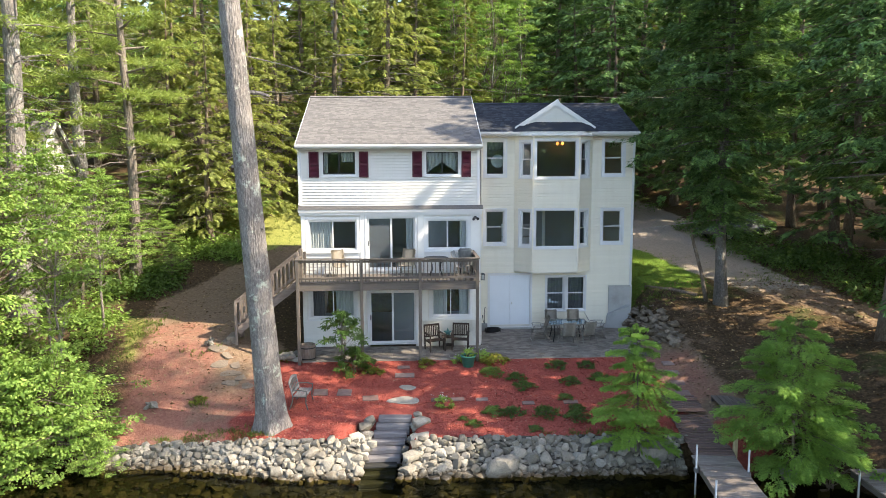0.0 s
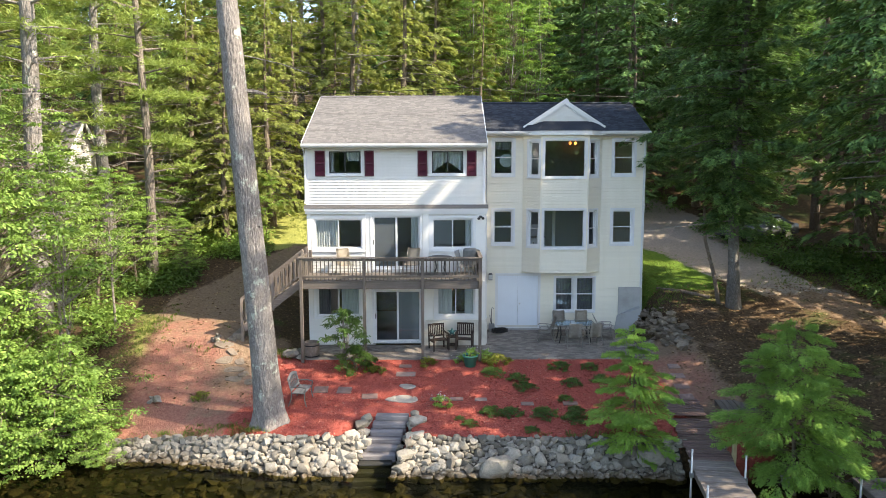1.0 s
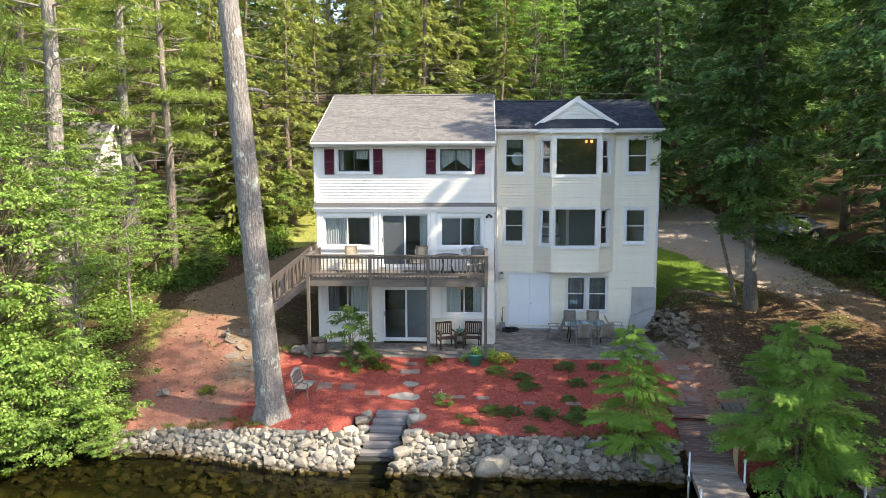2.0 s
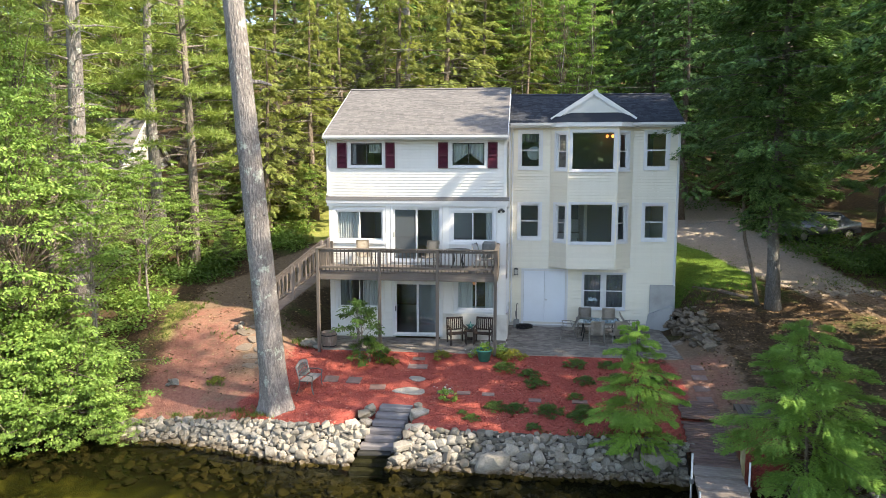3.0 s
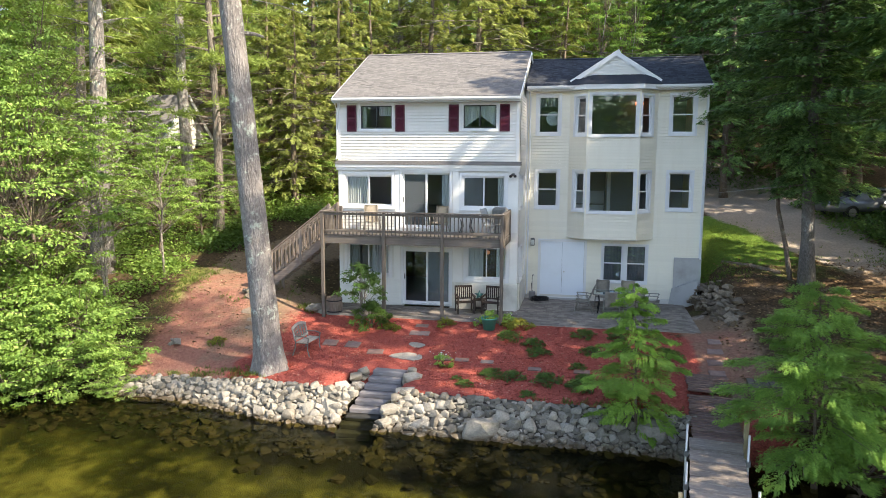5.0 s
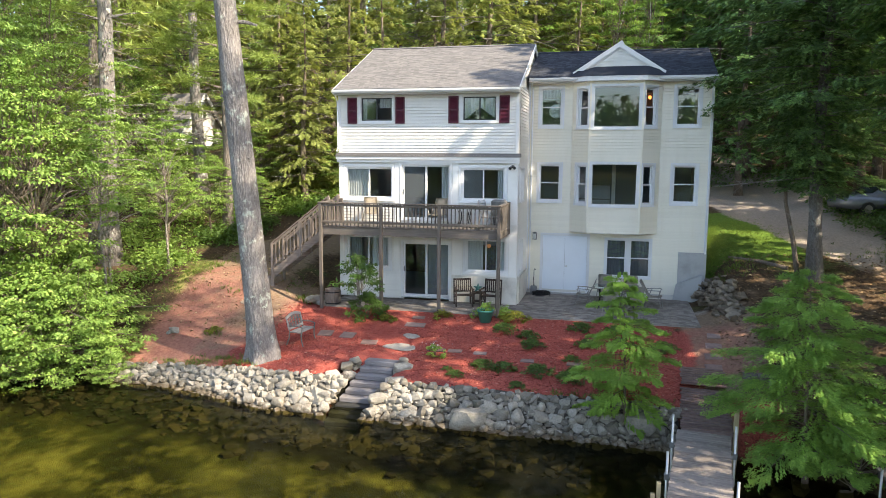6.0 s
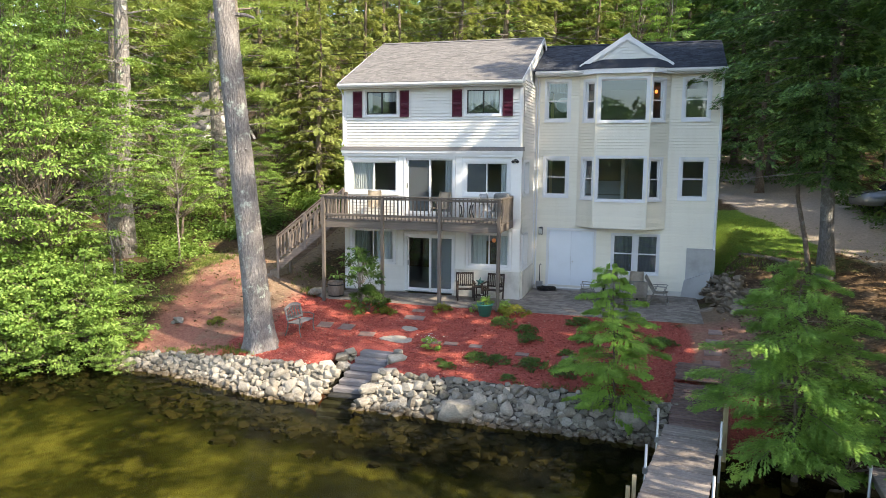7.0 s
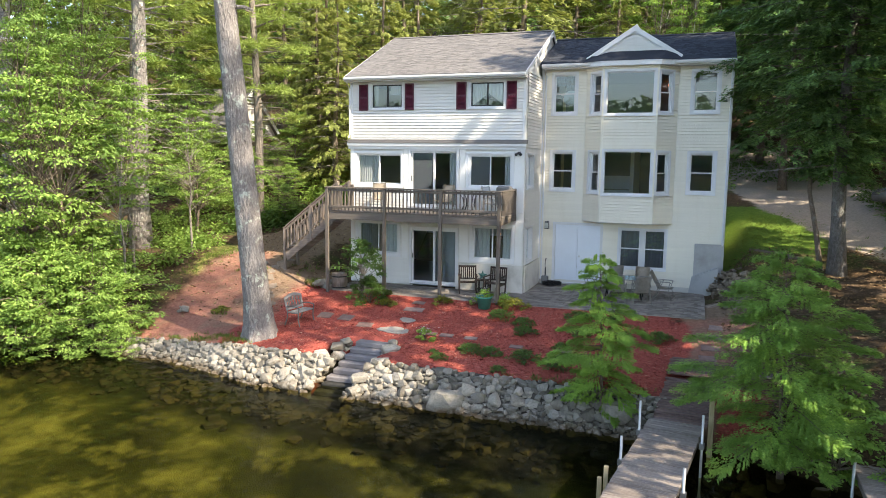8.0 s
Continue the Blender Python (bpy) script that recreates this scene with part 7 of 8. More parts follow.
sling_chair(TX - 0.42, TY + 0.9, 0, SLING, LBL)
sling_chair(TX + 0.5, TY + 0.9, -4, SLING_T, "tan sling patio chair with a metal frame, by the wall")
sling_chair(TX + 1.35, TY + 0.35, 82, SLING, "taupe reclining sling chair at the end of the table", recline=28)

# ---- things on the deck ----
sling_chair(-1.25, 26.45, -15, SLING_T, "tan sling chair standing on the deck", DZ, "deck chairs")
sling_chair(-3.75, 26.35, 25, SLING_T, "tan sling chair standing on the deck", DZ, "deck chairs")
sling_chair(0.80, 25.9, 70, MESHM, "dark metal deck chair beside the small table", DZ, "deck chairs")
dt = thing("bistro_table", "small round table with curved dark iron legs on the deck", "table", (-0.15, 26.1, DZ))
for k in range(4):
    a = math.pi / 4 + k * math.pi / 2
    part("leg", tubem([(0.34 * math.cos(a), 0.34 * math.sin(a), 0.0), (0.20 * math.cos(a), 0.20 * math.sin(a), 0.30), (0.24 * math.cos(a), 0.24 * math.sin(a), 0.52), (0.36 * math.cos(a), 0.36 * math.sin(a), 0.69)], 0.022, 7), BLACKM, dt, smooth=True)
bm = bmesh.new()
lathe(bm, [(0.0, 0.69), (0.44, 0.69), (0.455, 0.70), (0.455, 0.715), (0.44, 0.72), (0.0, 0.72)], 24)
part("tabletop", bm, BLACKM, dt)
# a grey covered bundle of cushions; the legs are made up
grill = thing("gas_grill", "grey cloth-covered bundle on thin legs at the deck end", "grill", (1.0, 26.62, DZ))
part("cover", boxm(-0.27, 0.27, -0.2, 0.2, 0.30, 0.97, bevel=0.07), plain("grey_cover_cloth", (0.17, 0.17, 0.16), 0.85, 0, 0.3), grill)
for sx in (-1, 1):
    for sy in (-1, 1):
        part("leg", tubem([(sx * 0.19, sy * 0.15, 0), (sx * 0.17, sy * 0.13, 0.56)], 0.015, 6), BLACKM, grill)

# ---- garden bench by the pine ----
bench = thing("garden_bench", "weathered grey wooden bench with cast-iron ends, on the mulch", "bench", (-4.70, 22.15, land(-4.7, 22.1) + 0.02), 84)
IRON = plain("aged_cast_iron", (0.13, 0.132, 0.13), 0.6, 0.3)
BENCHW = wood_mat("silvered_bench_wood", (0.22, 0.212, 0.205), (0.38, 0.37, 0.36), "x")
for sx in (-0.40, 0.40):
    bm = bmesh.new()
    tube(bm, [(sx, -0.30, -0.03), (sx, -0.24, 0.2), (sx, -0.25, 0.40), (sx, -0.28, 0.58)], 0.02, 6)
    tube(bm, [(sx, 0.30, -0.03), (sx, 0.20, 0.22), (sx, 0.18, 0.42), (sx, 0.28, 0.82)], 0.02, 6)
    tube(bm, [(sx, -0.28, 0.58), (sx, -0.1, 0.62), (sx, 0.22, 0.60)], 0.02, 6)
    tube(bm, [(sx, -0.25, 0.40), (sx, 0.18, 0.40)], 0.018, 6)
    part("bench_end", bm, IRON, bench)
for k in range(5):
    part("seat_slat", boxm(-0.45, 0.45, -0.26 + k * 0.085, -0.19 + k * 0.085, 0.415, 0.438, bevel=0.004), BENCHW, bench)
bk = pose(0, 0.19, 0.44, -14, 0, 0)
bm = bmesh.new()
arch = [(-0.45 + 0.09 * k, 0.37 + 0.10 * math.sin(math.pi * k / 10)) for k in range(11)]
for (ua, za), (ub, zb) in zip(arch, arch[1:]):
    q = [bm.verts.new(bk @ Vector(v)) for v in ((ua, -0.03, za), (ub, -0.03, zb), (ub, -0.03, zb + 0.085), (ua, -0.03, za + 0.085), (ua, 0.0, za), (ub, 0.0, zb), (ub, 0.0, zb + 0.085), (ua, 0.0, za + 0.085))]
    for f in ((0, 1, 2, 3), (7, 6, 5, 4), (3, 2, 6, 7), (4, 5, 1, 0)):
        bm.faces.new([q[n] for n in f])
part("back_rail", bm, BENCHW, bench)
part("back_slat", boxm(-0.45, 0.45, -0.028, -0.002, 0.03, 0.10, bk, bevel=0.004), BENCHW, bench)
for u in (-0.45, 0.38):
    part("back_slat", boxm(u, u + 0.07, -0.026, -0.004, 0.102, 0.368, bk), BENCHW, bench)
bm = bmesh.new()
for k in range(15):
    a = -0.36 + k * 0.0514
    top = 0.37 + 0.10 * math.sin(math.pi * (a + 0.45) / 0.9)
    tube(bm, [bk @ Vector((a, -0.015, 0.10)), bk @ Vector((a + 0.04 * math.sin(k * 2), -0.015, 0.22)), bk @ Vector((a, -0.015, top + 0.01))], 0.012, 5)
for z in (0.18, 0.29):
    tube(bm, [bk @ Vector((-0.39, -0.018, z)), bk @ Vector((0, -0.018, z + 0.05)), bk @ Vector((0.39, -0.018, z))], 0.012, 5)
part("back_panel", bm, IRON, bench, "pierced iron back panel")
bench.scale = (1.0, 1.0, 1.0)

# ---- pots, hose, barrel ----
pt = thing("flower_pot", "teal pot with small plants at the edge of the pavers", "pot", (0.93, 24.55, land(0.93, 24.55) - 0.02))
bm = bmesh.new()
lathe(bm, [(0.0, 0.0), (0.19, 0.0), (0.255, 0.36), (0.28, 0.365), (0.285, 0.42), (0.26, 0.42), (0.25, 0.37), (0.24, 0.34)], 24)
part("pot", bm, POT, pt, smooth=True)
bm = bmesh.new()
lathe(bm, [(0.245, 0.35), (0.12, 0.365), (0.0, 0.37)], 20)
part("soil", bm, SOIL, pt)
bar = thing("barrel_planter", "old grey-brown wooden barrel standing under the deck", "barrel", (-4.92, 25.35, -0.15))
bm = bmesh.new()
lathe(bm, [(0.0, 0.0), (0.24, 0.0), (0.27, 0.28), (0.25, 0.56), (0.22, 0.56), (0.22, 0.48), (0.0, 0.48)], 18)
part("barrel", bm, STAIRZ, bar)
for z, r in ((0.10, 0.258), (0.45, 0.264)):
    bm = bmesh.new()
    lathe(bm, [(r, z), (r + 0.006, z), (r + 0.006, z + 0.035), (r, z + 0.035)], 18)
    part("hoop", bm, BLACKM, bar)
bar.scale = (1.12, 1.12, 1.15)
hose_pts = []
for k in range(90):
    a = k * 0.35
    r = 0.26 + 0.05 * math.sin(k * 0.7)
    hose_pts.append((2.35 + r * math.cos(a) * 1.25, 28.95 + r * math.sin(a), -0.03 + 0.0016 * k))
hose_pts += [(2.1, 29.2, 0.1), (2.0, 29.45, 0.3), (1.97, 29.55, 0.55)]
tagged(part("garden_hose", tubem(hose_pts, 0.016, 6), BLACKM), "coiled black garden hose lying on the pavers", "hose")
hk = thing("plant_stand", "thin dark metal stand by the wall corner", "stand", (2.02, 29.2, -0.055))
part("rod", tubem([(0, 0, 0), (0, 0, 0.95), (0.03, -0.02, 1.02), (0.07, -0.04, 0.98)], 0.012, 6), BLACKM, hk)
part("base", boxm(-0.12, 0.12, -0.1, 0.1, 0.0, 0.32, bevel=0.01), plain("grey_plastic", (0.25, 0.25, 0.25), 0.6), hk)

# ---- shrubs and flowers in the mulch ----
RHODO = leafy("rhododendron_bush", "leggy green shrub with bare stems by the deck post", 2.15, 0.80, 81, LEAF_R, BARK_T, leaves=1700, leaf=0.14, base=0.46, clumps=34, stems=11, trunk=0.02, category="bush", group="garden bushes", aspect=0.38, layer=0.45)
RHODO.matrix_basis = pose(-3.55, 24.45, land(-3.55, 24.45))
LOWB = leafy("leafy_bush", "low dense dark green bush at the foot of the shrub", 0.92, 0.70, 82, LEAF_D, BARK_D, leaves=2800, leaf=0.10, base=0.05, clumps=28, stems=5, trunk=0.015, category="bush", group="garden bushes", aspect=0.4, layer=0.6)
LOWB.matrix_basis = pose(-3.15, 24.2, land(-3.15, 24.2))
JUN = dict(ob=leafy("juniper_shrub", "low spreading green shrub in red mulch", 0.30, 0.5, 83, LEAF_J, BARK_D, leaves=1500, leaf=0.075, base=0.1, clumps=30, stems=4, trunk=0.012, category="shrub", group="low mulch shrubs", aspect=0.35, layer=0.5))
for x, y, tr, s in ((1.67, 23.9, 0, 0.9), (2.5, 23.55, 40, 0.75), (2.7, 22.95, 100, 0.8), (4.1, 24.3, 150, 0.85), (4.35, 23.2, 200, 0.75), (5.2, 24.3, 250, 0.7), (1.45, 21.3, 20, 0.8), (2.1, 21.25, 300, 0.75), (3.1, 21.15, 330, 0.9), (4.0, 20.85, 10, 0.9), (4.15, 21.4, 77, 0.6), (3.95, 22.2, 60, 0.55), (6.6, 23.2, 120, 0.9), (0.75, 20.6, 30, 0.55), (0.45, 20.95, 50, 0.35), (2.6, 20.2, 80, 0.5), (5.4, 23.4, 33, 0.8)):
    plant(JUN, x, y, tr, s)
LEAF_Y = leaf_mat("yellow_green_leaves", (0.14, 0.17, 0.03), (0.34, 0.33, 0.06), lit=(0.5, 0.5, 0.08))
YELS = dict(ob=leafy("hosta_plant", "small yellow-green plant in red mulch", 0.25, 0.33, 84, LEAF_Y, BARK_D, leaves=420, leaf=0.11, base=0.1, clumps=14, stems=3, trunk=0.006, category="plant", group="small garden plants", aspect=0.4, layer=0.5))
for x, y, tr, s in ((-2.5, 24.1, 0, 0.9), (-0.6, 24.6, 60, 1.0), (1.5, 24.9, 100, 0.8), (1.95, 24.75, 180, 1.25), (-8.1, 22.6, 220, 0.75)):
    plant(YELS, x, y, tr, s)
FLOW = dict(ob=leafy("daisy_plant", "small green plant with white flowers", 0.42, 0.3, 85, LEAF_S, BARK_D, leaves=520, leaf=0.09, base=0.1, clumps=16, stems=4, trunk=0.006, category="plant", group="white-flowered plants", aspect=0.4, layer=0.5))
rg = np.random.default_rng(3)
PW = np.stack([rg.normal(size=26) * 0.16, rg.normal(size=26) * 0.16, 0.36 + rg.random(26) * 0.12], 1)
piece("blossom", leaf_mesh("blossom", PW, unit(rg, 26), np.array([0, 0, 1.0]) + rg.normal(size=(26, 3)) * 0.3, np.full(26, 0.05), 0.9, rg, plain("white_petals", (0.8, 0.8, 0.76), 0.7)), None, FLOW["ob"])
for x, y, tr, s in ((-0.1, 21.75, 0, 0.95), (0.95, 24.55, 90, 0.8), (1.5, 25.0, 150, 0.9), (0.6, 24.75, 200, 0.7)):
    ob = plant(FLOW, x, y, tr, s, 0.32 if abs(x - 0.95) < 0.01 else 0.0)
GRASS = leaf_mat("grass_blades", (0.07, 0.11, 0.02), (0.20, 0.26, 0.06), lit=(0.3, 0.4, 0.07))


def tufts():
    """Weeds and grass along the bank, past counting."""
    rng = np.random.default_rng(91)
    P, D, S = [], [], []

    def patch(cx, cy, rx, ry, n, size):
        for _ in range(n):
            x, y = cx + rng.normal() * rx, cy + rng.normal() * ry
            z = land(x, y)
            k = 7
            P.append(np.array([x, y, z]) + rng.normal(size=(k, 3)) * np.array([0.05, 0.05, 0.0]))
            d = rng.normal(size=(k, 3)) * 0.5
            d[:, 2] = 0.9
            D.append(d)
            S.append(size * rng.uniform(0.5, 1.3, k))

    patch(-8.0, 22.4, 0.3, 0.10, 10, 0.16)
    patch(-9.2, 25.4, 0.5, 0.2, 14, 0.16)
    patch(-7.3, 27.0, 0.5, 0.3, 20, 0.16)
    patch(-11.6, 27.0, 0.4, 1.5, 200, 0.15)
    patch(-7.6, 20.85, 1.2, 0.12, 150, 0.13)
    patch(-6.0, 20.45, 0.35, 0.1, 60, 0.14)
    patch(-5.9, 25.6, 0.3, 0.3, 40, 0.22)
    patch(4.9, 19.8, 0.9, 0.12, 100, 0.15)
    patch(10.3, 33, 1.0, 1.6, 700, 0.09)
    patch(-8.0, 40, 1.8, 1.8, 160, 0.14)
    patch(9.4, 29.4, 0.4, 0.5, 60, 0.16)
    patch(17, 31.5, 1.5, 0.6, 300, 0.13)
    p, d, s = np.concatenate(P), np.concatenate(D), np.concatenate(S)
    me = leaf_mesh("grass_tufts", p, d, rng.normal(size=p.shape) + np.array([0, 0.3, 0]), s, 0.12, rng, GRASS)
    tagged(piece("grass_tufts", me, None), "thin grass and weeds along the bank and paths", "grass", kind="stuff")


tufts()


def ferns(name, label, zones, mat, seed, size):
    """Low undergrowth, past counting."""
    rng = np.random.default_rng(seed)
    P, D, S = [], [], []
    for cx, cy, rx, ry, n in zones:
        for _ in range(n):
            x, y = cx + rng.uniform(-rx, rx), cy + rng.uniform(-ry, ry)
            z = land(x, y)
            h = rng.uniform(0.2, 0.9)
            k = 34
            dd = unit(rng, k, 0.5)
            off = dd * rng.uniform(0.1, 0.55, (k, 1))
            off[:, 2] = rng.random(k) * h
            P.append(np.array([x, y, z]) + off)
            D.append(dd + np.array([0, 0, -0.1]))
            S.append(size * rng.uniform(0.6, 1.3, k))
    p, d, s = np.concatenate(P), np.concatenate(D), np.concatenate(S)
    me = leaf_mesh(name, p, d, np.array([0, 0, 1.0]) + rng.normal(size=p.shape) * 0.4, s, 0.55, rng, mat)
    tagged(piece(name, me, None), label, "undergrowth", kind="stuff")


ferns("sunlit_undergrowth", "bright leafy undergrowth at the edge of the woods", ((-13.2, 25.4, 0.9, 1.6, 36), (-14.2, 28.6, 1.2, 0.8, 60), (-17.5, 34, 3, 3, 150), (-11.3, 37.4, 1.8, 1.2, 130), (-14, 41, 4, 3, 160), (-21, 40, 5, 3.5, 190), (-20, 26, 4, 6, 200), (1, 45, 8, 2, 160)), LEAF_L, 92, 0.17)
ferns("shaded_undergrowth", "green undergrowth in the shade of the woods", ((-13.6, 33.6, 1.3, 1.8, 190), (18.5, 33.5, 2.5, 1.2, 160), (21, 30, 3, 2, 160), (17, 38, 2, 4, 140), (10, 50, 6, 3, 120)), LEAF_J, 93, 0.17)

# ---- mulch chips ----
def chips():
    rng = np.random.default_rng(94)
    n = 16000
    x = rng.uniform(-6.6, 7.2, n)
    y = rng.uniform(19.95, 25.0, n)
    keep = ~((np.abs(x + 1.8) < 1.2) & (y < 21.3)) & ~((np.abs(x + 1.7) < 0.7) & (y < 21.7))
    x, y = x[keep], y[keep]
    z = np.array([land(a, b) for a, b in zip(x, y)]) + 0.006
    P = np.stack([x, y, z], 1)
    D = unit(rng, len(x), 0.18)
    S = rng.uniform(0.04, 0.11, len(x))
    m = Mat("mulch_chip", 0.95, spec=0.15)
    m.color(m.ramp(m.island(), [(0.0, (0.16, 0.03, 0.024)), (0.45, (0.36, 0.075, 0.055)), (0.8, (0.52, 0.16, 0.115)), (1.0, (0.55, 0.30, 0.22))]))
    me = leaf_mesh("mulch_chips", P, D, np.array([0, 0, 1.0]) + rng.normal(size=P.shape) * 0.5, S, 0.32, rng, m.m)
    tagged(piece("mulch_chips", me, None), "scattered red wood chips covering the garden bed", "mulch", kind="stuff")


chips()

def fallen_leaves():
    """Dry leaves and needles strewn over the bank, past counting."""
    rng = np.random.default_rng(96)
    n = 9000
    x = np.concatenate([rng.uniform(8.4, 19, n), rng.uniform(-13, -6, n // 3)])
    y = np.concatenate([rng.uniform(19.5, 31, n), rng.uniform(22, 36, n // 3)])
    z = np.array([land(a, b) for a, b in zip(x, y)]) + 0.008
    P = np.stack([x, y, z], 1)
    D = unit(rng, len(x), 0.15)
    m = Mat("dry_leaf", 0.9, spec=0.15)
    m.color(m.ramp(m.island(), [(0.0, (0.07, 0.042, 0.022)), (0.5, (0.17, 0.105, 0.055)), (0.85, (0.30, 0.20, 0.11)), (1.0, (0.42, 0.32, 0.18))]))
    me = leaf_mesh("fallen_leaves", P, D, np.array([0, 0, 1.0]) + rng.normal(size=P.shape) * 0.4, rng.uniform(0.06, 0.15, len(x)), 0.5, rng, m.m)
    tagged(piece("fallen_leaves", me, None), "dry brown leaves strewn over the shaded bank", "leaf litter", kind="stuff")


fallen_leaves()

# ---- rock piles ----
BROWN = variants(8, "stone", stone_mat("brown_fieldstone", (0.12, 0.092, 0.066), (0.21, 0.165, 0.12), (0.33, 0.27, 0.205)), 420, pts=16, lumpy=0.3)


def heap(name, label, spots, mats, seed):
    ob = thing(name, label, "rock pile", (0, 0, 0))
    r3 = random.Random(seed)
    for cx, cy, cz, n, rx, ry, rz, size in spots:
        for _ in range(n):
            x, y = cx + r3.uniform(-rx, rx), cy + r3.uniform(-ry, ry)
            r = size * r3.uniform(0.6, 1.3)
            z = land(x, y) + cz + r3.uniform(0, rz)
            piece("stone", r3.choice(mats), None, ob, m=pose(x, y, z, r3.uniform(-30, 30), r3.uniform(-30, 30), r3.uniform(0, 360)) @ Matrix.Diagonal((r * 1.25, r, r * 0.75, 1)))


heap("rock_pile", "tumbled pile of brown-grey fieldstones beside the house corner", ((8.35, 29.2, 0.05, 24, 0.3, 0.35, 0.55, 0.14), (8.55, 28.4, 0.0, 46, 0.4, 0.5, 0.42, 0.15), (8.75, 27.5, 0.0, 46, 0.45, 0.5, 0.34, 0.16), (8.9, 26.6, 0.0, 30, 0.45, 0.45, 0.2, 0.17), (9.0, 25.8, 0.0, 10, 0.4, 0.4, 0.1, 0.2)), BROWN, 61)
heap("rock_border", "low heap of flat grey stones under the deck corner", ((-5.55, 25.35, 0.02, 12, 0.35, 0.25, 0.2, 0.18),), GREY, 62)
heap("path_stones", "rough stone edging where the path meets the stair", ((-8.55, 25.9, 0.0, 4, 0.15, 0.3, 0.05, 0.16), (-9.6, 22.6, 0.0, 3, 0.1, 0.3, 0.1, 0.2)), GREY, 63)
heap("shore_boulders", "large smooth grey boulders on the bank by the dock", ((10.9, 16.6, 0.0, 3, 0.5, 0.4, 0.1, 0.55), (9.4, 18.0, 0.0, 12, 0.8, 0.5, 0.15, 0.22), (6.5, 19.3, 0.0, 9, 0.35, 0.35, 0.15, 0.22)), GREY, 64)

# ---- stems beside the driveway tree, fallen log ----
sb = thing("leaning_sapling", "thin leaning stem beside the hemlock trunk", "tree", (11.55, 28.9, land(11.55, 28.9)), group="driveway stems")
part("trunk", tubem([(0, 0, -0.2), (-0.18, 0.3, 1.2), (-0.42, 0.8, 2.6), (-0.5, 1.0, 4.6), (-0.4, 1.0, 6.5)], [0.10, 0.085, 0.07, 0.055, 0.03], 8), BARK_D, sb, smooth=True)
tagged(part("fallen_log", tubem([(9.4, 30.6, land(9.4, 30.6) + 0.06), (10.4, 30.0, land(10.4, 30.0) + 0.05), (11.3, 29.4, land(11.3, 29.4) + 0.06)], [0.05, 0.07, 0.08], 8), BARK_D), "thin fallen log on the grass edge", "log")

# ---- parked car, half hidden by the boughs ----
car = thing("parked_car", "silver-grey car parked on the gravel behind the boughs", "car", (17.1, 38.2, land(17.1, 38.2) + 0.02), 20)
CARP = plain("silver_grey_paint", (0.22, 0.23, 0.245), 0.25, 0.4)
bm = bmesh.new()
prof = [(-2.2, 0.35), (-2.25, 0.7), (-1.9, 0.92), (-1.0, 1.0), (-0.45, 1.42), (0.9, 1.46), (1.55, 1.05), (2.15, 0.95), (2.2, 0.4)]
ra = [bm.verts.new((x, -0.82 + (0.14 if z > 1.1 else 0), z)) for x, z in prof]
rb = [bm.verts.new((x, 0.82 - (0.14 if z > 1.1 else 0), z)) for x, z in prof]
bm.faces.new(ra)
bm.faces.new(rb[::-1])
for i in range(len(prof)):
    j = (i + 1) % len(prof)
    bm.faces.new((ra[i], ra[j], rb[j], rb[i]))
bmesh.ops.recalc_face_normals(bm, faces=bm.faces[:])
bmesh.ops.bevel(bm, geom=bm.edges[:], offset=0.05, segments=2, affect="EDGES")
body = part("body", bm, CARP, car, smooth=True)
for x in (-1.35, 1.35):
    for y in (-0.78, 0.78):
        bm = bmesh.new()
        bmesh.ops.create_cone(bm, cap_ends=True, segments=20, radius1=0.33, radius2=0.33, depth=0.22)
        bmesh.ops.transform(bm, matrix=pose(x, y, 0.33, 90, 0, 0), verts=bm.verts[:])
        wh = part("wheel", bm, BLACKM, car)
        bm = bmesh.new()
        bmesh.ops.create_cone(bm, cap_ends=True, segments=16, radius1=0.2, radius2=0.2, depth=0.24)
        bmesh.ops.transform(bm, matrix=pose(x, y, 0.33, 90, 0, 0), verts=bm.verts[:])
        part("rim", bm, ALU, wh)
CARG = plain("car_glass", (0.03, 0.035, 0.04), 0.08)
for sgn in (-1, 1):
    part("side_window", boxm(-0.5, 0.95, sgn * 0.73 - 0.012, sgn * 0.73 + 0.012, 1.04, 1.36, bevel=0.008), CARG, car)
part("windscreen", boxm(-0.6, 0.6, -0.01, 0.01, -0.28, 0.28, pose(-0.76, 0, 1.24, 0, 0, 90) @ pose(0, 0, 0, 52, 0, 0)), CARG, car)
for y in (-0.62, 0.62):
    part("tail_light", boxm(2.14, 2.22, y - 0.14, y + 0.14, 0.72, 0.84, bevel=0.01), plain("red_lens", (0.4, 0.02, 0.015), 0.3), car)

# ---- neighbouring house among the trees ----
nb = thing("neighbour_house", "white gabled house half hidden among the trees", "house", (-30.2, 48.5, land(-25, 49) - 0.2), 90)
NW, NL, NE, NR = 3.4, 5.5, 3.4, 6.2
zt = 9.85 - land(-25, 49) + 0.2
NE, NR = zt - 3.3, zt
for y in (-NL, NL - 0.2):
    bm = bmesh.new()
    pr = [(-NW, 0), (NW, 0), (NW, NE), (0, NR - 0.15), (-NW, NE)]
    a = [bm.verts.new((x, y, z)) for x, z in pr]
    b = [bm.verts.new((x, y + 0.2, z)) for x, z in pr]
    bm.faces.new(a)
    bm.faces.new(b[::-1])
    for i in range(5):
        bm.faces.new((a[i], a[(i + 1) % 5], b[(i + 1) % 5], b[i]))
    bmesh.ops.recalc_face_normals(bm, faces=bm.faces[:])
    part("wall", bm, SIDING_W, nb)
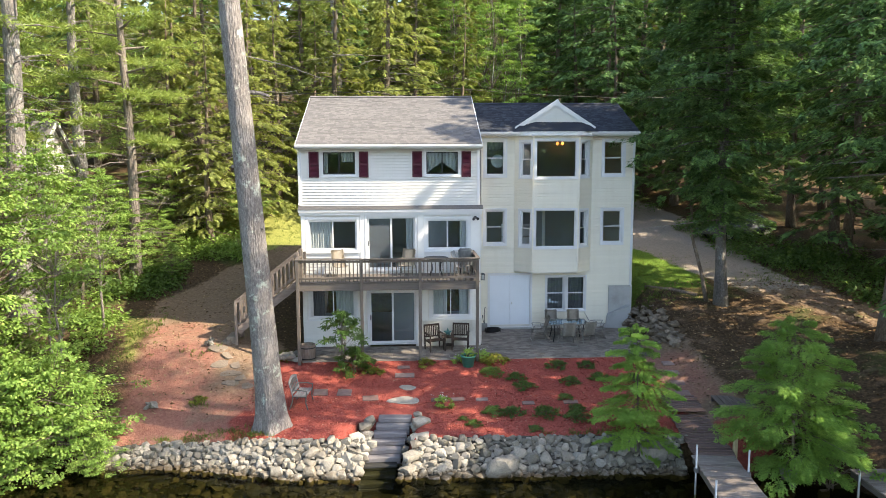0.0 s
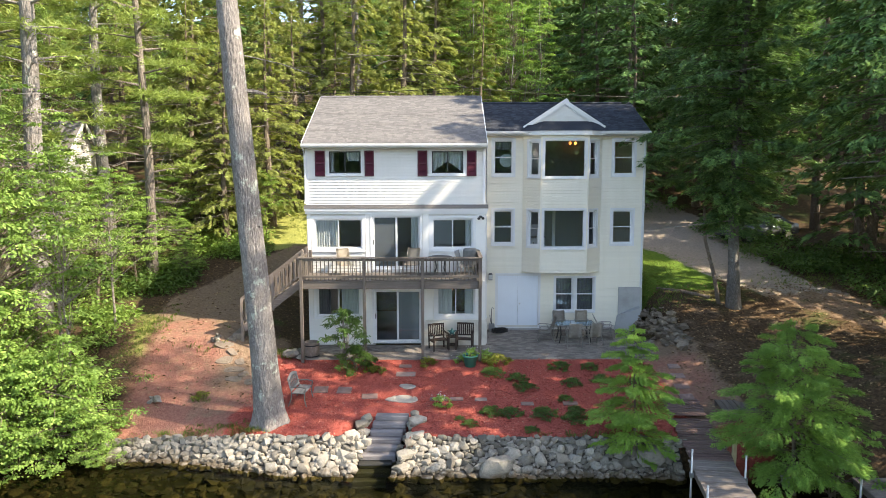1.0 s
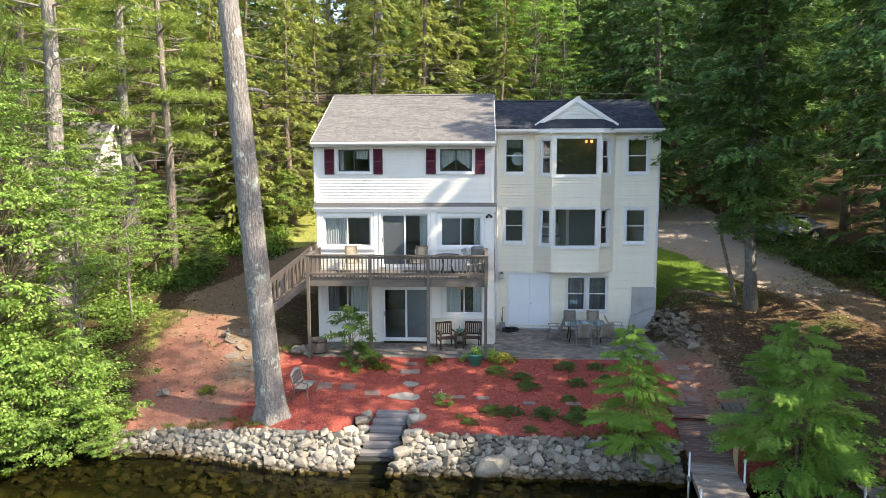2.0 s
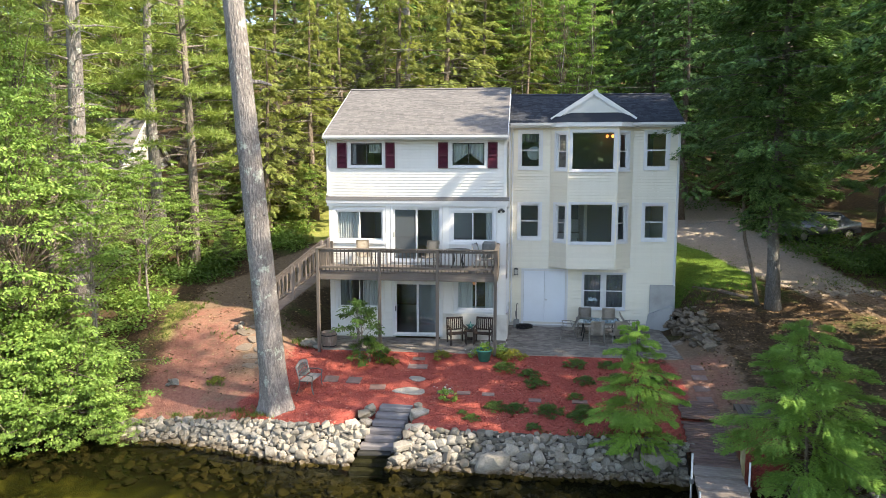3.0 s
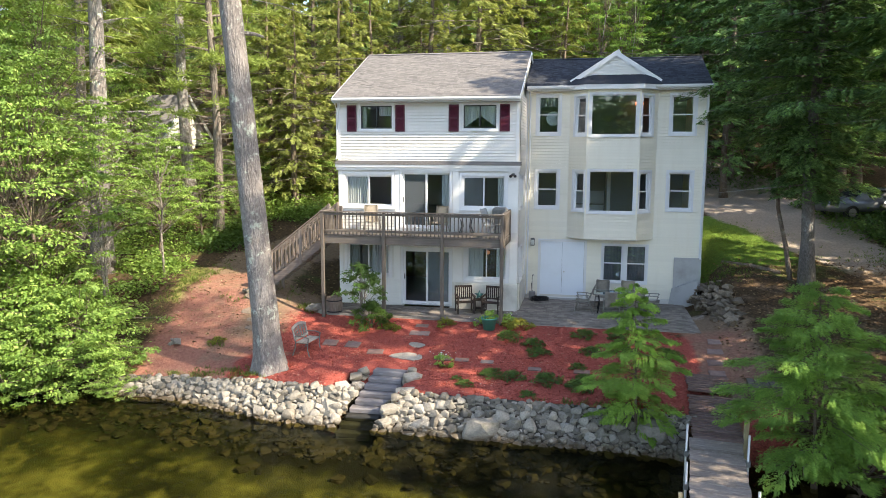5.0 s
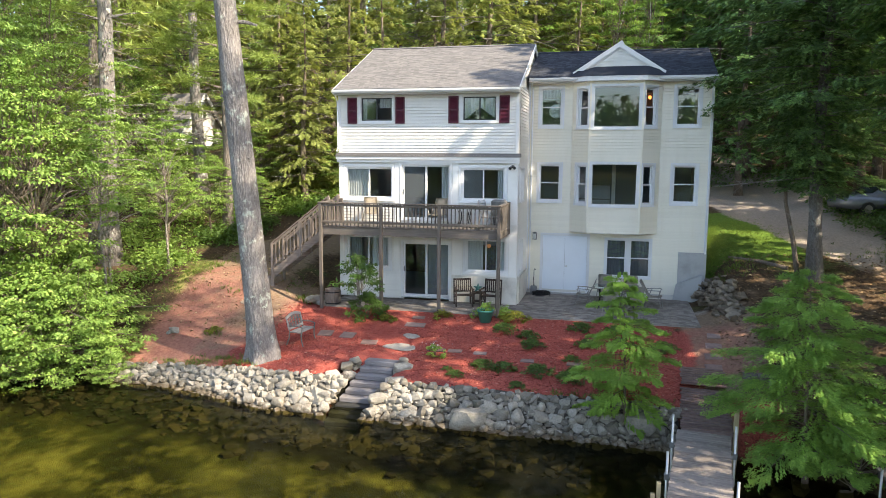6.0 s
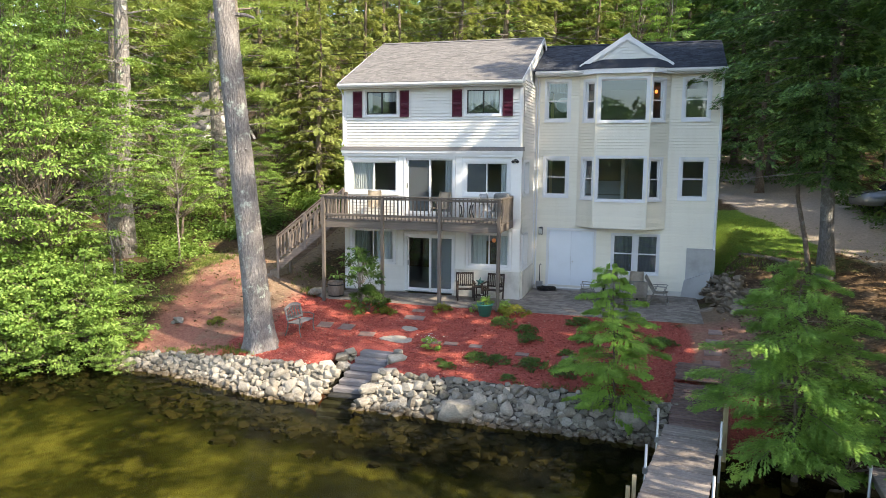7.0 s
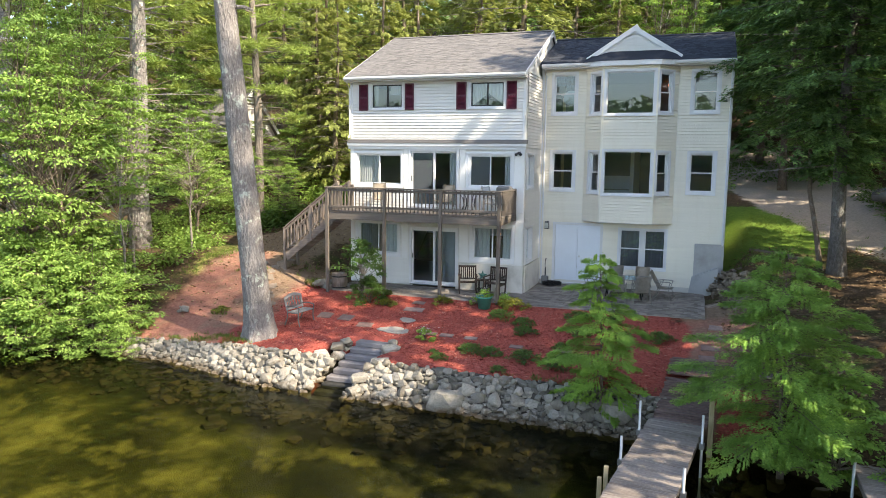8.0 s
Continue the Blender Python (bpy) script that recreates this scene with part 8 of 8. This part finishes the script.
for x in (-NW, NW - 0.2):
    part("wall", boxm(x, x + 0.2, -NL + 0.2, NL - 0.2, 0, NE), SIDING_W, nb)
ang = math.degrees(math.atan2(NR - NE, NW))
for s in (1, -1):
    bm = bmesh.new()
    box(bm, -0.02, math.hypot(NW, NR - NE) + 0.5, -NL - 0.35, NL + 0.35, -0.02, 0.14, Matrix.Diagonal((s, 1, 1, 1)) @ pose(0, 0, NR - 0.1, 0, ang, 0))
    bmesh.ops.recalc_face_normals(bm, faces=bm.faces[:])
    rf = part("roof", bm, SHINGLE_G, nb)
    bm = bmesh.new()
    box(bm, 0, math.hypot(NW, NR - NE) + 0.5, -NL - 0.39, -NL - 0.352, -0.14, 0.15, Matrix.Diagonal((s, 1, 1, 1)) @ pose(0, 0, NR - 0.1, 0, ang, 0))
    bmesh.ops.recalc_face_normals(bm, faces=bm.faces[:])
    part("rake_board", bm, TRIM, rf)
for x in (-1.6, 1.6):
    wn_ = part("window", boxm(x - 0.5, x + 0.5, -NL - 0.03, -NL - 0.002, NE - 1.6, NE - 0.2), TRIM, nb)
    part("pane", boxm(x - 0.42, x + 0.42, -NL - 0.036, -NL - 0.031, NE - 1.52, NE - 0.28), CARG, wn_)

# ---- poles and wires ----
pl = thing("metal_pole", "thin pale pole standing on the lawn", "pole", (-9.2, 45.8, land(-9.2, 45.8) - 0.1))
part("shaft", tubem([(0, 0, 0), (0.05, 0, 1.6), (0.15, 0, 3.55)], 0.06, 10), plain("pale_galvanised", (0.5, 0.5, 0.48), 0.5, 0.3), pl)
part("pole_head", boxm(-0.05, 0.45, -0.08, 0.08, 3.5, 3.66, bevel=0.02), plain("pale_fixture", (0.6, 0.6, 0.58), 0.5), pl)


def wire(name, a, b, sag, r=0.012):
    pts = []
    for k in range(15):
        t = k / 14
        p = Vector(a).lerp(Vector(b), t)
        p.z -= sag * 4 * t * (1 - t)
        pts.append(p)
    tagged(part(name, tubem(pts, r, 5), BLACKM), "thin overhead service wire behind the house", "wire", "overhead wires")


wire("overhead_wire", (-30, 42, 12.5), (1.0, 37.0, 10.9), 0.8, 0.014)
wire("overhead_wire", (-30, 42, 11.7), (1.0, 37.0, 10.7), 0.9, 0.014)
wire("overhead_wire", (1.0, 37.0, 10.9), (26, 40, 11.6), 0.7, 0.014)
wire("overhead_wire", (-28, 47, 13.5), (-5, 44, 11.5), 0.7, 0.014)
